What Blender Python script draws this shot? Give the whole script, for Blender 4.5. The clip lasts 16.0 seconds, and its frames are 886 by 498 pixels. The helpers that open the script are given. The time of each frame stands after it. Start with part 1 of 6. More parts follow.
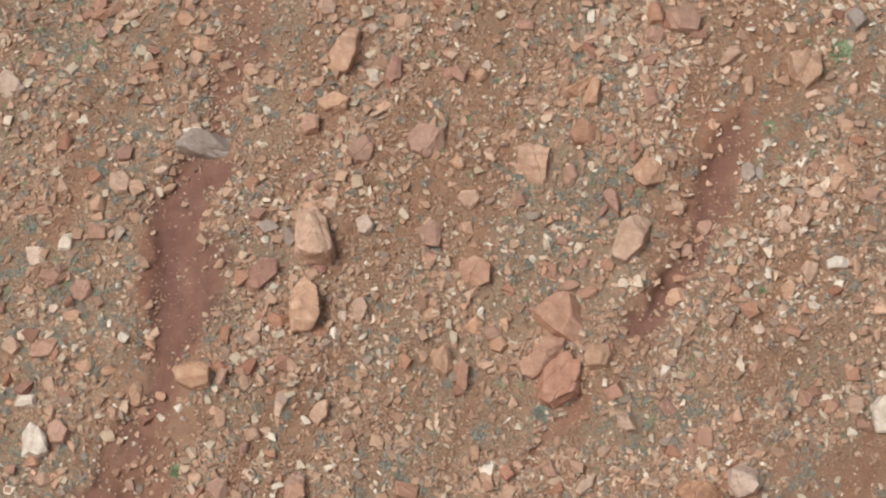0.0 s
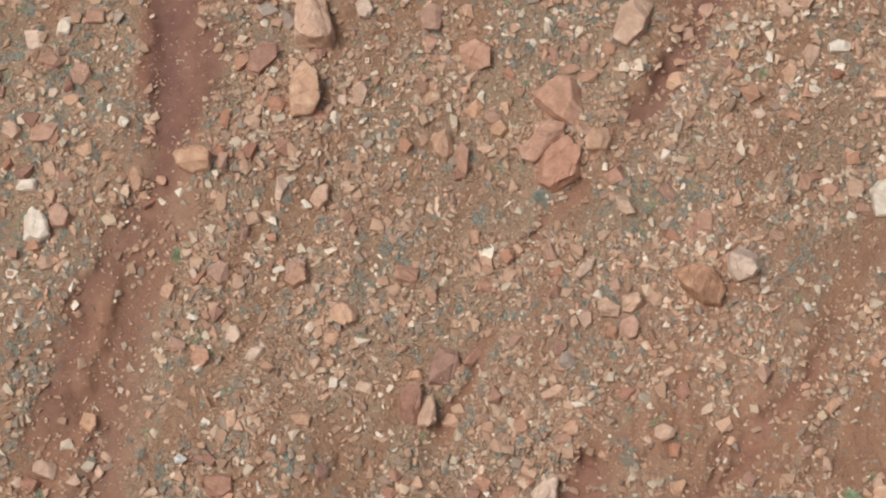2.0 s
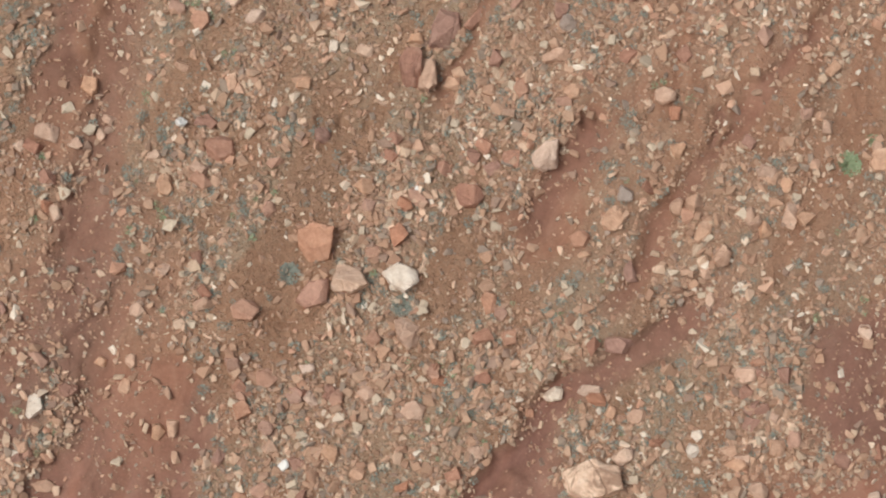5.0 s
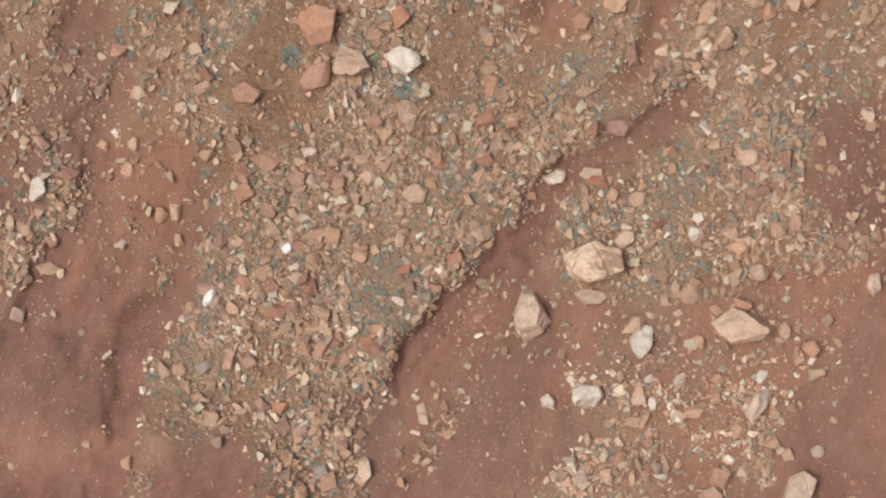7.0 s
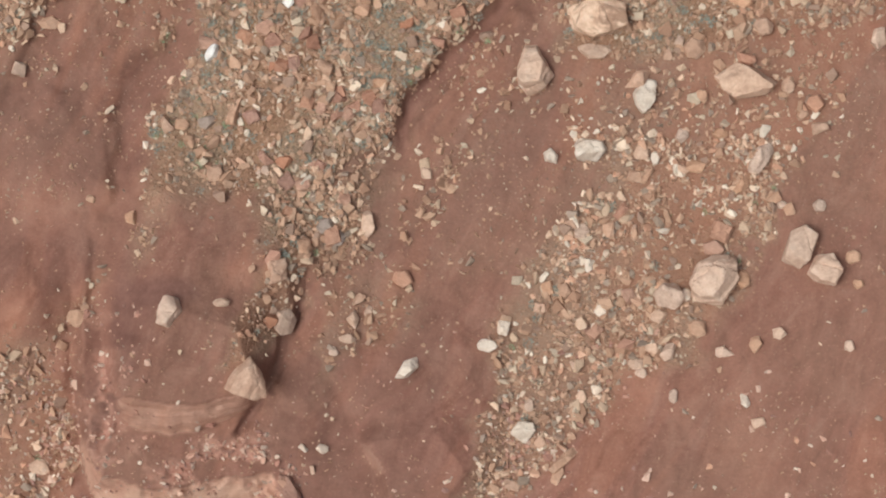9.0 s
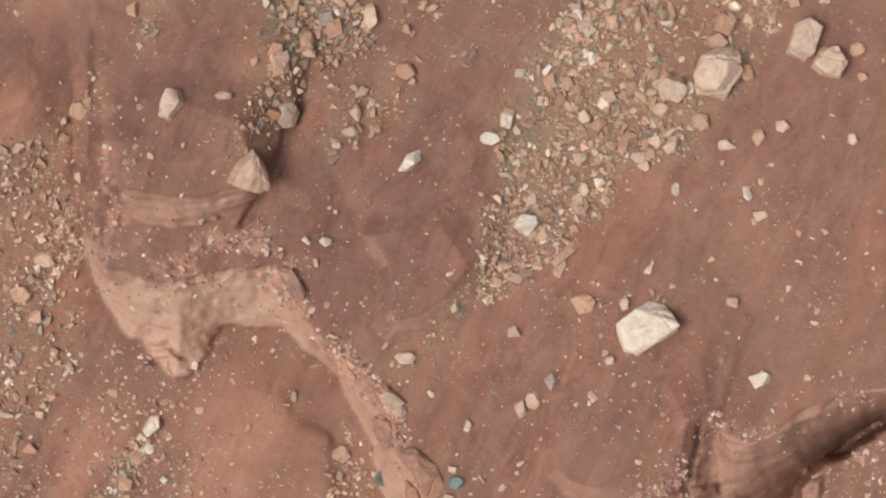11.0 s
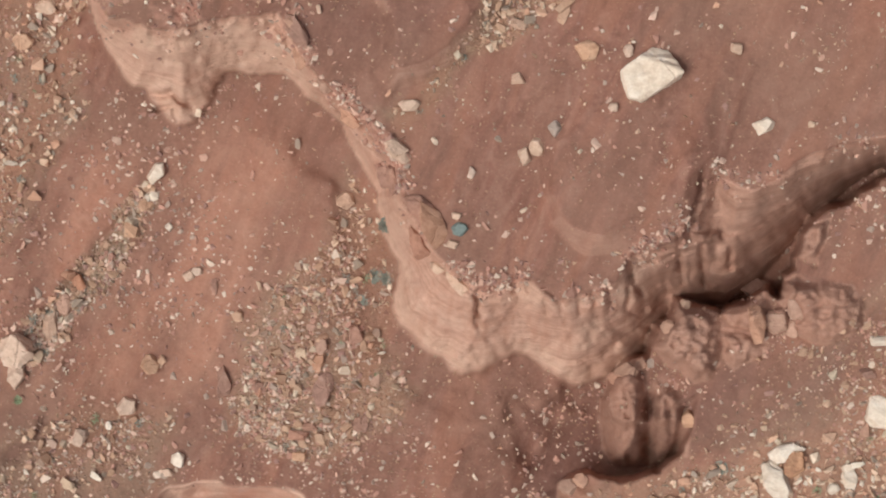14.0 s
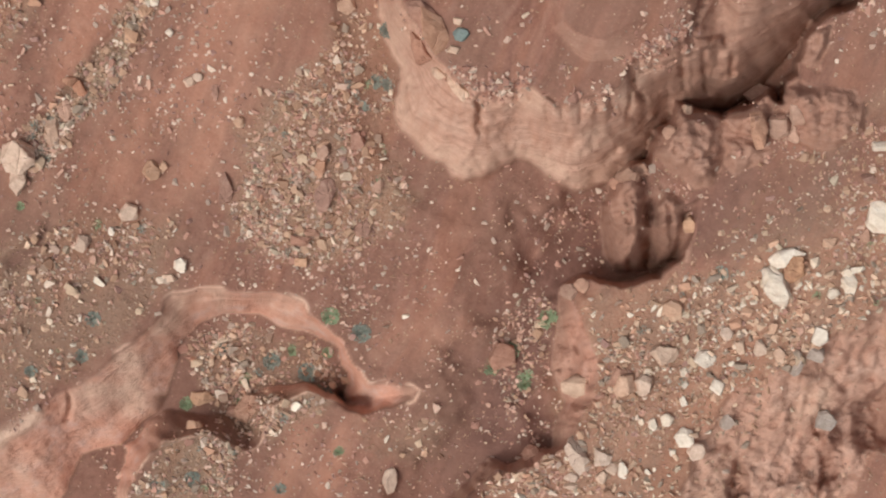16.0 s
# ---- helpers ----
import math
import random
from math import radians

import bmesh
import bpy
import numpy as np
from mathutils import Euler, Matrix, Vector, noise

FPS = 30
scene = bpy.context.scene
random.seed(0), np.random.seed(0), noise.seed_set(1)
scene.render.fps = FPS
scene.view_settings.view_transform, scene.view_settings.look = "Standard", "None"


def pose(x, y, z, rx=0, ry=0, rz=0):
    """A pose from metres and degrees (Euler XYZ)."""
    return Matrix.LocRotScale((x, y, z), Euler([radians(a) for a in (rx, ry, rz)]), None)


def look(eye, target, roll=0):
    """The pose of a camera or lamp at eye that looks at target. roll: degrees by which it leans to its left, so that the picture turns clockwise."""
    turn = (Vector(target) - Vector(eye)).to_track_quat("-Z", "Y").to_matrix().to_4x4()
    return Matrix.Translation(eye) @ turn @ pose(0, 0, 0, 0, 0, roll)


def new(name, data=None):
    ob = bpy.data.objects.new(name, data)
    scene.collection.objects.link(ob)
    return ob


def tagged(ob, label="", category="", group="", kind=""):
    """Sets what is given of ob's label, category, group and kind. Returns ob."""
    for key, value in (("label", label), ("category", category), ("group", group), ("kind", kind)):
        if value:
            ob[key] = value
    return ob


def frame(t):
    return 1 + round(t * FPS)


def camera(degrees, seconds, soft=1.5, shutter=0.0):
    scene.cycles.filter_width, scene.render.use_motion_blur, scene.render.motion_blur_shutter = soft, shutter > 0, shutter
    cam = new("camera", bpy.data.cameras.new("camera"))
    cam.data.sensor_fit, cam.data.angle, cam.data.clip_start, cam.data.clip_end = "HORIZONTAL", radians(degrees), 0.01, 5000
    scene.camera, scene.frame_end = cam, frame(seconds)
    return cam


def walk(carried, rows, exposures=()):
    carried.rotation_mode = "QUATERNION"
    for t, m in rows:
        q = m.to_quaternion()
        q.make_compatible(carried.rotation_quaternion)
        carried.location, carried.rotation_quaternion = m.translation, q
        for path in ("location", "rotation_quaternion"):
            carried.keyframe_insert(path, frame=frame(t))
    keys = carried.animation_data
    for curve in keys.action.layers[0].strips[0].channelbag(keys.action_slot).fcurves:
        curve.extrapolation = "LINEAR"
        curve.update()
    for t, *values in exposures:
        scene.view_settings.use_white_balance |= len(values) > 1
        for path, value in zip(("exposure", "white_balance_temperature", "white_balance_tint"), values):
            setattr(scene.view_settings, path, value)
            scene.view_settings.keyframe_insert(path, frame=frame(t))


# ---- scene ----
import itertools

# The hillside is a slope that flattens below into a shallow bowl: a runs across it, b up it, and n rises from it towards the bowl's middle.
SLOPE, LIFT, STAND = 40.0, 30.0, 86.0
ACROSS = Vector((1, 0, 0))
UP_SLOPE = Vector((0, math.cos(radians(SLOPE)), math.sin(radians(SLOPE))))
SQUARE = Vector((0, -math.sin(radians(SLOPE)), math.cos(radians(SLOPE))))
ORIGIN = Vector((0, 0, LIFT))


AXES = np.array([ACROSS, UP_SLOPE, SQUARE])


def to_world(points):
    """World points of places (a, b, n) on the hillside."""
    p = np.asarray(points, float)
    ray = np.stack([p[:, 0], p[:, 1], np.full(len(p), -STAND)], 1)
    reach = np.linalg.norm(ray, axis=1)
    dish = np.clip((4.0 - p[:, 1]) / 22.0, 0, 1)
    dish = 0.75 * dish * dish * (3 - 2 * dish) * np.clip((90 - np.abs(p[:, 1])) / 40, 0, 1)
    far = STAND * (reach / STAND) ** (1 - dish) - p[:, 2]
    q = ray / reach[:, None] * far[:, None]
    q[:, 2] += STAND
    return q @ AXES + np.array(ORIGIN)


def place(a, b, n=0.0):
    """One such point."""
    return Vector(to_world([(a, b, n)])[0])


def stance(a, b, n, lean_a=0.0, lean_b=0.0):
    """The pose of a thing that stands on the hillside there."""
    x = (place(a + 0.1, b, n + 0.1 * lean_a) - place(a - 0.1, b, n - 0.1 * lean_a)).normalized()
    y = place(a, b + 0.1, n + 0.1 * lean_b) - place(a, b - 0.1, n - 0.1 * lean_b)
    up = x.cross(y).normalized()
    m = Matrix((x, up.cross(x), up)).transposed().to_4x4()
    m.translation = place(a, b, n)
    return m


# ---- camera: it stands in the air before the hillside and tilts down ----
cam = camera(20.666, 16.0, soft=2.1)
EYE = ORIGIN + SQUARE * STAND
TURNS = [
    (0, 59.668, 0.007, -0.001),
    (0.5, 58.841, -0.024, 0.012),
    (1, 57.611, 0.013, 0.001),
    (1.5, 56.369, 0.013, -0.002),
    (2, 54.579, 0.029, -0.005),
    (2.5, 53.105, 0.030, -0.004),
    (3, 51.703, 0.027, 0.003),
    (3.5, 50.439, 0.038, -0.005),
    (4, 49.023, 0.042, -0.010),
    (4.2, 48.512, 0.040, -0.009),
    (6.3, 43.388, 0.080, 0.027),
    (6.5, 42.803, 0.092, 0.022),
    (7, 41.529, 0.126, -0.004),
    (7.5, 40.120, 0.108, 0.027),
    (8, 38.493, 0.142, 0.025),
    (8.5, 37.108, 0.172, 0.028),
    (9, 35.747, 0.195, 0.020),
    (9.5, 34.317, 0.206, 0.029),
    (9.7, 33.787, 0.188, 0.056),
    (11.8, 29.075, 0.294, 0.055),
    (12, 28.593, 0.301, 0.043),
    (12.5, 27.599, 0.321, 0.017),
    (13, 26.611, 0.322, 0.053),
    (13.5, 25.744, 0.356, 0.021),
    (14, 24.910, 0.362, 0.037),
    (14.5, 23.855, 0.390, -0.007),
    (15, 22.719, 0.411, -0.010),
    (15.5, 21.582, 0.423, -0.028),
    (16, 20.331, 0.417, 0.000),
]
walk(cam, [(t, pose(*EYE, rx, ry, rz)) for t, rx, ry, rz in TURNS], [(0.0, -0.17, 6000, 2), (16.0, -0.17, 6000, 2)])

# ---- light: a high overcast with a soft sun behind it ----
SUN_WAY = (ACROSS * -0.44 + UP_SLOPE * 0.02 + SQUARE * 1.0).normalized()
world = bpy.data.worlds.new("overcast_sky")
scene.world = world
world.use_nodes = True
wn, wl = world.node_tree.nodes, world.node_tree.links
sky = wn.new("ShaderNodeTexSky")
sky.sky_type, sky.sun_disc = "NISHITA", False
sky.sun_elevation = math.asin(SUN_WAY.z)
sky.sun_rotation = math.atan2(SUN_WAY.x, SUN_WAY.y)
sky.dust_density, sky.air_density = 6.0, 1.0
cloud = wn.new("ShaderNodeHueSaturation")
cloud.inputs["Saturation"].default_value = 0.45
wl.new(sky.outputs["Color"], cloud.inputs["Color"])
wl.new(cloud.outputs["Color"], wn["Background"].inputs["Color"])
wn["Background"].inputs["Strength"].default_value = 0.115
lamp = bpy.data.lights.new("sun", "SUN")
lamp.energy, lamp.angle, lamp.color = 1.8, radians(24), (1.0, 0.97, 0.93)
new("sun", lamp).matrix_world = look(EYE + SUN_WAY * 60, EYE)

# ---- materials ----


def srgb(r, g, b):
    """Linear colour from 0..255 values."""
    return tuple(((v / 255 + 0.055) / 1.055) ** 2.4 if v > 10 else v / 3300 for v in (r, g, b)) + (1.0,)


class Mat:
    """A node material in the making: Principled with helper calls."""

    def __init__(self, name, rough=0.92):
        self.m = bpy.data.materials.new(name)
        self.m.use_nodes = True
        self.t = self.m.node_tree
        self.b = self.t.nodes["Principled BSDF"]
        self.b.inputs["Roughness"].default_value = rough
        self.b.inputs["Specular IOR Level"].default_value = 0.18
        self.co = self.t.nodes.new("ShaderNodeTexCoord").outputs["Object"]

    def put(self, socket, value):
        if isinstance(value, bpy.types.NodeSocket):
            self.t.links.new(value, socket)
        else:
            socket.default_value = value

    def node(self, kind):
        return self.t.nodes.new(kind)

    def scaled(self, x, y, z):
        n = self.node("ShaderNodeMapping")
        self.put(n.inputs["Vector"], self.co)
        n.inputs["Scale"].default_value = (x, y, z)
        return n.outputs["Vector"]

    def noise(self, scale, detail=4.0, rough=0.6, where=None, distort=0.0):
        n = self.node("ShaderNodeTexNoise")
        self.put(n.inputs["Vector"], where or self.co)
        n.inputs["Scale"].default_value, n.inputs["Detail"].default_value = scale, detail
        n.inputs["Roughness"].default_value, n.inputs["Distortion"].default_value = rough, distort
        return n.outputs["Fac"]

    def cells(self, scale, feature="F1", where=None):
        n = self.node("ShaderNodeTexVoronoi")
        n.feature = feature
        self.put(n.inputs["Vector"], where or self.co)
        n.inputs["Scale"].default_value = scale
        return n

    def ramp(self, fac, *stops, ease="LINEAR"):
        n = self.node("ShaderNodeValToRGB")
        n.color_ramp.interpolation = ease
        while len(n.color_ramp.elements) < len(stops):
            n.color_ramp.elements.new(0.5)
        for e, (p, c) in zip(n.color_ramp.elements, stops):
            e.position, e.color = p, c if isinstance(c, tuple) else (c, c, c, 1)
        self.put(n.inputs["Fac"], fac)
        return n.outputs["Color"]

    def mix(self, fac, one, two, blend="MIX"):
        n = self.node("ShaderNodeMix")
        n.data_type, n.blend_type = "RGBA", blend
        self.put(n.inputs[0], fac)
        self.put(n.inputs[6], one)
        self.put(n.inputs[7], two)
        return n.outputs[2]

    def math(self, op, one, two=0.0):
        n = self.node("ShaderNodeMath")
        n.operation = op
        self.put(n.inputs[0], one)
        self.put(n.inputs[1], two)
        return n.outputs[0]

    def attribute(self, name):
        n = self.node("ShaderNodeAttribute")
        n.attribute_name = name
        return n.outputs["Fac"]

    def bump(self, height, strength, distance, under=None):
        n = self.node("ShaderNodeBump")
        self.put(n.inputs["Strength"], strength)
        n.inputs["Distance"].default_value = distance
        self.put(n.inputs["Height"], height)
        if under is not None:
            self.put(n.inputs["Normal"], under)
        return n.outputs["Normal"]

    def done(self, colour, normal=None):
        self.put(self.b.inputs["Base Color"], colour)
        if normal is not None:
            self.put(self.b.inputs["Normal"], normal)
        return self.m


def ground_material():
    k = Mat("ground", 0.95)
    bare, face, dark, pale, orange, rim, brown = (k.attribute(s) for s in ("bare", "face", "dark", "pale", "orange", "rim", "brown"))
    silt = k.attribute("silt")
    big, mid, fine = k.noise(0.22, 5, 0.55), k.noise(1.3, 6, 0.65), k.noise(9.0, 5, 0.7)
    # loose ground: fine gravel in red earth
    earth = k.ramp(mid, (0.30, srgb(148, 112, 89)), (0.52, srgb(160, 128, 104)), (0.75, srgb(166, 138, 114)))
    grit = k.cells(11.0)
    chips = k.ramp(k.node_random(grit), (0.0, srgb(170, 134, 108)), (0.3, srgb(182, 150, 122)), (0.55, srgb(160, 118, 92)), (0.75, srgb(136, 126, 112)), (1.0, srgb(196, 172, 146)))
    joint = k.cells(11.0, "DISTANCE_TO_EDGE").outputs["Distance"]
    body = k.math("MULTIPLY", k.ramp(joint, (0.06, 0.0), (0.16, 1.0)), k.ramp(k.node_random(grit), (0.25, 0.15), (0.4, 1.0)))
    loose = k.mix(k.math("MULTIPLY", body, 0.75), earth, chips)
    grit2 = k.cells(24.0)
    chips2 = k.ramp(k.node_random(grit2), (0.0, srgb(150, 112, 88)), (0.45, srgb(178, 144, 116)), (0.75, srgb(138, 126, 112)), (1.0, srgb(200, 178, 152)))
    loose = k.mix(k.math("MULTIPLY", k.ramp(grit2.outputs["Distance"], (0.2, 1.0), (0.5, 0.0)), 0.5), loose, chips2)
    flakes = k.cells(5.2, where=k.scaled(1.0, 1.35, 1.15))
    shard = k.ramp(k.cells(5.2, "DISTANCE_TO_EDGE", where=k.scaled(1.0, 1.35, 1.15)).outputs["Distance"], (0.14, 0.0), (0.2, 1.0))
    shard = k.math("MULTIPLY", shard, k.ramp(k.node_random(flakes), (0.45, 0.0), (0.5, 1.0)))
    loose = k.mix(k.math("MULTIPLY", shard, 0.7), loose, k.ramp(k.node_random(flakes), (0.0, srgb(176, 136, 111)), (0.4, srgb(184, 147, 121)), (0.7, srgb(168, 126, 102)), (1.0, srgb(194, 164, 138))))
    loose = k.mix(k.ramp(big, (0.40, 0.0), (0.60, 0.5)), loose, srgb(150, 130, 108))
    loose = k.mix(k.math("MULTIPLY", silt, 0.62), loose, k.ramp(mid, (0.3, srgb(140, 96, 72)), (0.7, srgb(164, 122, 96))))
    # bare mudstone: smooth red-brown with dusty and orange flows
    flow = k.noise(1.0, 7, 0.66, k.flowing(), 1.2)
    mud = k.ramp(flow, (0.30, srgb(113, 75, 64)), (0.50, srgb(138, 94, 81)), (0.70, srgb(156, 114, 99)))
    mud = k.mix(k.ramp(silt, (0.0, 0.28), (0.4, 0.0)), mud, srgb(114, 79, 66))
    mud = k.mix(k.ramp(silt, (0.45, 0.0), (1.0, 0.28)), mud, srgb(166, 112, 88))
    mud = k.mix(k.ramp(big, (0.40, 0.0), (0.66, 0.55)), mud, srgb(138, 101, 86))
    height = k.node("ShaderNodeSeparateXYZ")
    k.put(height.inputs[0], k.co)
    upper = k.ramp(k.math("MULTIPLY", k.math("SUBTRACT", height.outputs[2], 28.0), 0.1), (0.2, 0.0), (0.9, 0.8))
    mud = k.mix(upper, mud, k.ramp(flow, (0.30, srgb(126, 86, 66)), (0.50, srgb(144, 101, 79)), (0.70, srgb(158, 118, 94))))
    mud = k.mix(k.math("MULTIPLY", orange, 0.8), mud, k.ramp(mid, (0.3, srgb(168, 113, 92)), (0.7, srgb(184, 134, 113))))
    specks = k.cells(7.0)
    mud = k.mix(k.ramp(specks.outputs["Distance"], (0.05, 0.55), (0.16, 0.0)), mud, srgb(196, 164, 136))
    soil = k.mix(bare, loose, mud)
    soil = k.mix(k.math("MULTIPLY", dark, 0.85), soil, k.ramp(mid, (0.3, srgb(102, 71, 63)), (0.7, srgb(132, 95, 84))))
    # cut faces: bedded rock
    beds = k.noise(1.0, 6, 0.65, k.scaled(0.10, 0.10, 1.6), 0.25)
    lines = k.noise(1.0, 4, 0.65, k.scaled(0.35, 0.35, 5.5), 0.3)
    streak = k.noise(1.0, 5, 0.65, k.scaled(2.2, 2.2, 0.35))
    rock = k.ramp(beds, (0.30, srgb(186, 142, 122)), (0.5, srgb(204, 160, 139)), (0.70, srgb(216, 176, 155)))
    rock = k.mix(k.ramp(lines, (0.34, 0.5), (0.44, 0.0)), rock, srgb(166, 116, 94))
    thin = k.noise(1.0, 3, 0.6, k.scaled(0.5, 0.5, 13.0), 0.25)
    rock = k.mix(k.math("MULTIPLY", k.ramp(thin, (0.38, 1.0), (0.48, 0.0)), 0.34), rock, srgb(160, 114, 92))
    rock = k.mix(k.math("MULTIPLY", k.ramp(streak, (0.48, 0.0), (0.66, 1.0)), 0.45), rock, srgb(182, 128, 104))
    rock = k.mix(k.math("MULTIPLY", brown, 0.8), rock, k.ramp(mid, (0.3, srgb(140, 100, 84)), (0.7, srgb(165, 122, 103))))
    rock = k.mix(k.math("MULTIPLY", pale, 0.7), rock, k.ramp(mid, (0.3, srgb(214, 172, 148)), (0.7, srgb(230, 196, 172))))
    rock = k.mix(k.math("MULTIPLY", orange, 0.75), rock, k.ramp(mid, (0.35, srgb(196, 134, 110)), (0.5, srgb(208, 152, 130)), (0.68, srgb(204, 164, 150))))
    crumb = k.cells(4.5)
    rock = k.mix(k.math("MULTIPLY", rim, 0.8), rock, k.ramp(k.node_random(crumb), (0.0, srgb(164, 108, 92)), (0.5, srgb(184, 128, 110)), (1.0, srgb(204, 154, 134))))
    colour = k.mix(k.math("MAXIMUM", face, k.math("MULTIPLY", rim, 0.7)), soil, rock)
    colour = k.mix(0.35, colour, k.ramp(fine, (0.3, 0.36), (0.7, 0.64)), "OVERLAY")
    soft = k.math("SUBTRACT", 1.0, k.math("MAXIMUM", bare, face))
    nrm = k.bump(body, k.math("MULTIPLY", soft, 0.9), 0.04)
    nrm = k.bump(shard, k.math("MULTIPLY", soft, 0.8), 0.06, nrm)
    nrm = k.bump(k.math("ADD", fine, k.math("MULTIPLY", mid, 1.5)), 0.5, 0.05, nrm)
    nrm = k.bump(k.math("ADD", k.math("ADD", beds, lines), k.math("MULTIPLY", thin, 0.5)), k.math("MULTIPLY", face, 0.55), 0.15, nrm)
    pits = k.noise(3.0, 8, 0.72, k.scaled(1.0, 1.0, 1.6))
    nrm = k.bump(pits, k.math("MULTIPLY", k.math("MAXIMUM", k.math("MULTIPLY", face, k.math("SUBTRACT", 1.0, k.math("MULTIPLY", brown, 0.7))), rim), 0.6), 0.16, nrm)
    return k.done(colour, nrm)


def node_random(self, voronoi):
    n = self.node("ShaderNodeSeparateColor")
    self.put(n.inputs[0], voronoi.outputs["Color"])
    return n.outputs[0]


def flowing(self):
    """Coordinates drawn out along the way that water runs, down and to one side."""
    n = self.node("ShaderNodeMapping")
    n.vector_type = "TEXTURE"
    self.put(n.inputs["Vector"], self.co)
    n.inputs["Rotation"].default_value = (radians(SLOPE), 0, radians(-30))
    n.inputs["Scale"].default_value = (0.85, 2.1, 1.0)
    return n.outputs["Vector"]


Mat.node_random, Mat.flowing = node_random, flowing


def rock_material(name, low, main, high, band=0.16, spread=0.2, bedded=0.8):
    """Weathered sandstone: mottled, faintly bedded, each rock a little different."""
    k = Mat(name, 0.9)
    rnd = k.node("ShaderNodeObjectInfo").outputs["Random"]
    mott, fine = k.noise(2.2, 6, 0.65), k.noise(14.0, 5, 0.7)
    turned = k.node("ShaderNodeMapping")
    k.put(turned.inputs["Vector"], k.co)
    turn = k.node("ShaderNodeCombineXYZ")
    k.put(turn.inputs[0], k.math("MULTIPLY", rnd, 5.0))
    k.put(turn.inputs[1], k.math("MULTIPLY", rnd, 11.0))
    k.put(turned.inputs["Rotation"], turn.outputs[0])
    turned.inputs["Scale"].default_value = (0.8, 0.8, 7.0)
    beds = k.noise(1.0, 4, 0.6, turned.outputs["Vector"], 0.3)
    colour = k.ramp(mott, (0.30, srgb(*low)), (0.52, srgb(*main)), (0.74, srgb(*high)))
    colour = k.mix(k.math("MULTIPLY", k.ramp(beds, (0.42, 1.0), (0.50, 0.0)), band), colour, srgb(*(v * 0.80 for v in low)))
    colour = k.mix(0.45, colour, k.ramp(fine, (0.3, 0.38), (0.7, 0.62)), "OVERLAY")
    tint = k.node("ShaderNodeHueSaturation")
    k.put(tint.inputs["Color"], colour)
    k.put(tint.inputs["Value"], k.math("ADD", 1.0 - spread / 2, k.math("MULTIPLY", rnd, spread)))
    k.put(tint.inputs["Saturation"], k.math("ADD", 0.92, k.math("MULTIPLY", k.math("FRACT", k.math("MULTIPLY", rnd, 7.3)), 0.18)))
    nrm = k.bump(k.math("ADD", mott, k.math("MULTIPLY", beds, bedded)), 0.7, 0.10)
    nrm = k.bump(fine, 0.5, 0.03, nrm)
    return k.done(tint.outputs["Color"], nrm)


def stone_material(name, *tones):
    """Loose stones in one mesh: each island takes a tone of its own."""
    k = Mat(name, 0.92)
    rnd = k.node("ShaderNodeNewGeometry").outputs["Random Per Island"]
    stops = [(i / len(tones), srgb(*t)) for i, t in enumerate(tones)]
    colour = k.ramp(rnd, *stops, ease="CONSTANT")
    tint = k.node("ShaderNodeHueSaturation")
    k.put(tint.inputs["Color"], colour)
    k.put(tint.inputs["Value"], k.math("ADD", 0.87, k.math("MULTIPLY", k.math("FRACT", k.math("MULTIPLY", rnd, 37.0)), 0.20)))
    fine = k.noise(10.0, 5, 0.7)
    return k.done(k.mix(0.45, tint.outputs["Color"], k.ramp(fine, (0.3, 0.36), (0.7, 0.64)), "OVERLAY"), k.bump(fine, 0.6, 0.04))


def plant_material(name, *tones):
    k = Mat(name, 0.85)
    rnd = k.node("ShaderNodeNewGeometry").outputs["Random Per Island"]
    return k.done(k.ramp(rnd, *((i / max(1, len(tones) - 1), srgb(*t)) for i, t in enumerate(tones))))


GROUND = ground_material()
ROCKS = {
    "tan": rock_material("tan_sandstone", (176, 136, 112), (195, 156, 131), (209, 175, 151)),
    "salmon": rock_material("salmon_sandstone", (163, 122, 102), (181, 139, 117), (195, 156, 134)),
    "orange": rock_material("orange_sandstone", (162, 116, 96), (177, 131, 109), (190, 148, 126)),
    "cream": rock_material("cream_sandstone", (186, 154, 134), (206, 174, 153), (220, 193, 173)),
    "white": rock_material("white_limestone", (204, 179, 158), (223, 202, 183), (236, 219, 204), band=0.08, spread=0.15),
    "bright": rock_material("bright_white_stone", (214, 200, 190), (234, 225, 217), (244, 238, 232), band=0.0, spread=0.1),
    "mauve": rock_material("mauve_sandstone", (146, 107, 92), (166, 124, 106), (181, 142, 123)),
    "grey": rock_material("grey_limestone", (152, 131, 118), (171, 150, 137), (188, 169, 157)),
    "brown": rock_material("brown_sandstone", (146, 106, 88), (186, 142, 114), (214, 176, 144), band=0.35),
    "teal": rock_material("teal_stone", (112, 118, 112), (132, 138, 132), (150, 154, 148), band=0.05),
    "striped": rock_material("banded_sandstone", (188, 144, 116), (216, 180, 152), (226, 198, 172), band=0.9),
}
SCREE = stone_material("scree", (187, 151, 126), (177, 140, 115), (182, 145, 121), (167, 129, 106), (193, 163, 138), (174, 137, 113), (161, 131, 113), (186, 149, 124), (198, 175, 152), (155, 133, 116), (177, 139, 114))
PALE_STONES = stone_material("pale_stones", (208, 172, 146), (220, 194, 170), (196, 150, 124), (226, 206, 186), (204, 162, 136), (164, 142, 126), (212, 178, 152))
RED_CHIPS = stone_material("red_chips", (184, 138, 120), (168, 124, 108), (196, 154, 134), (160, 122, 110), (208, 172, 152), (178, 152, 136), (214, 188, 168))
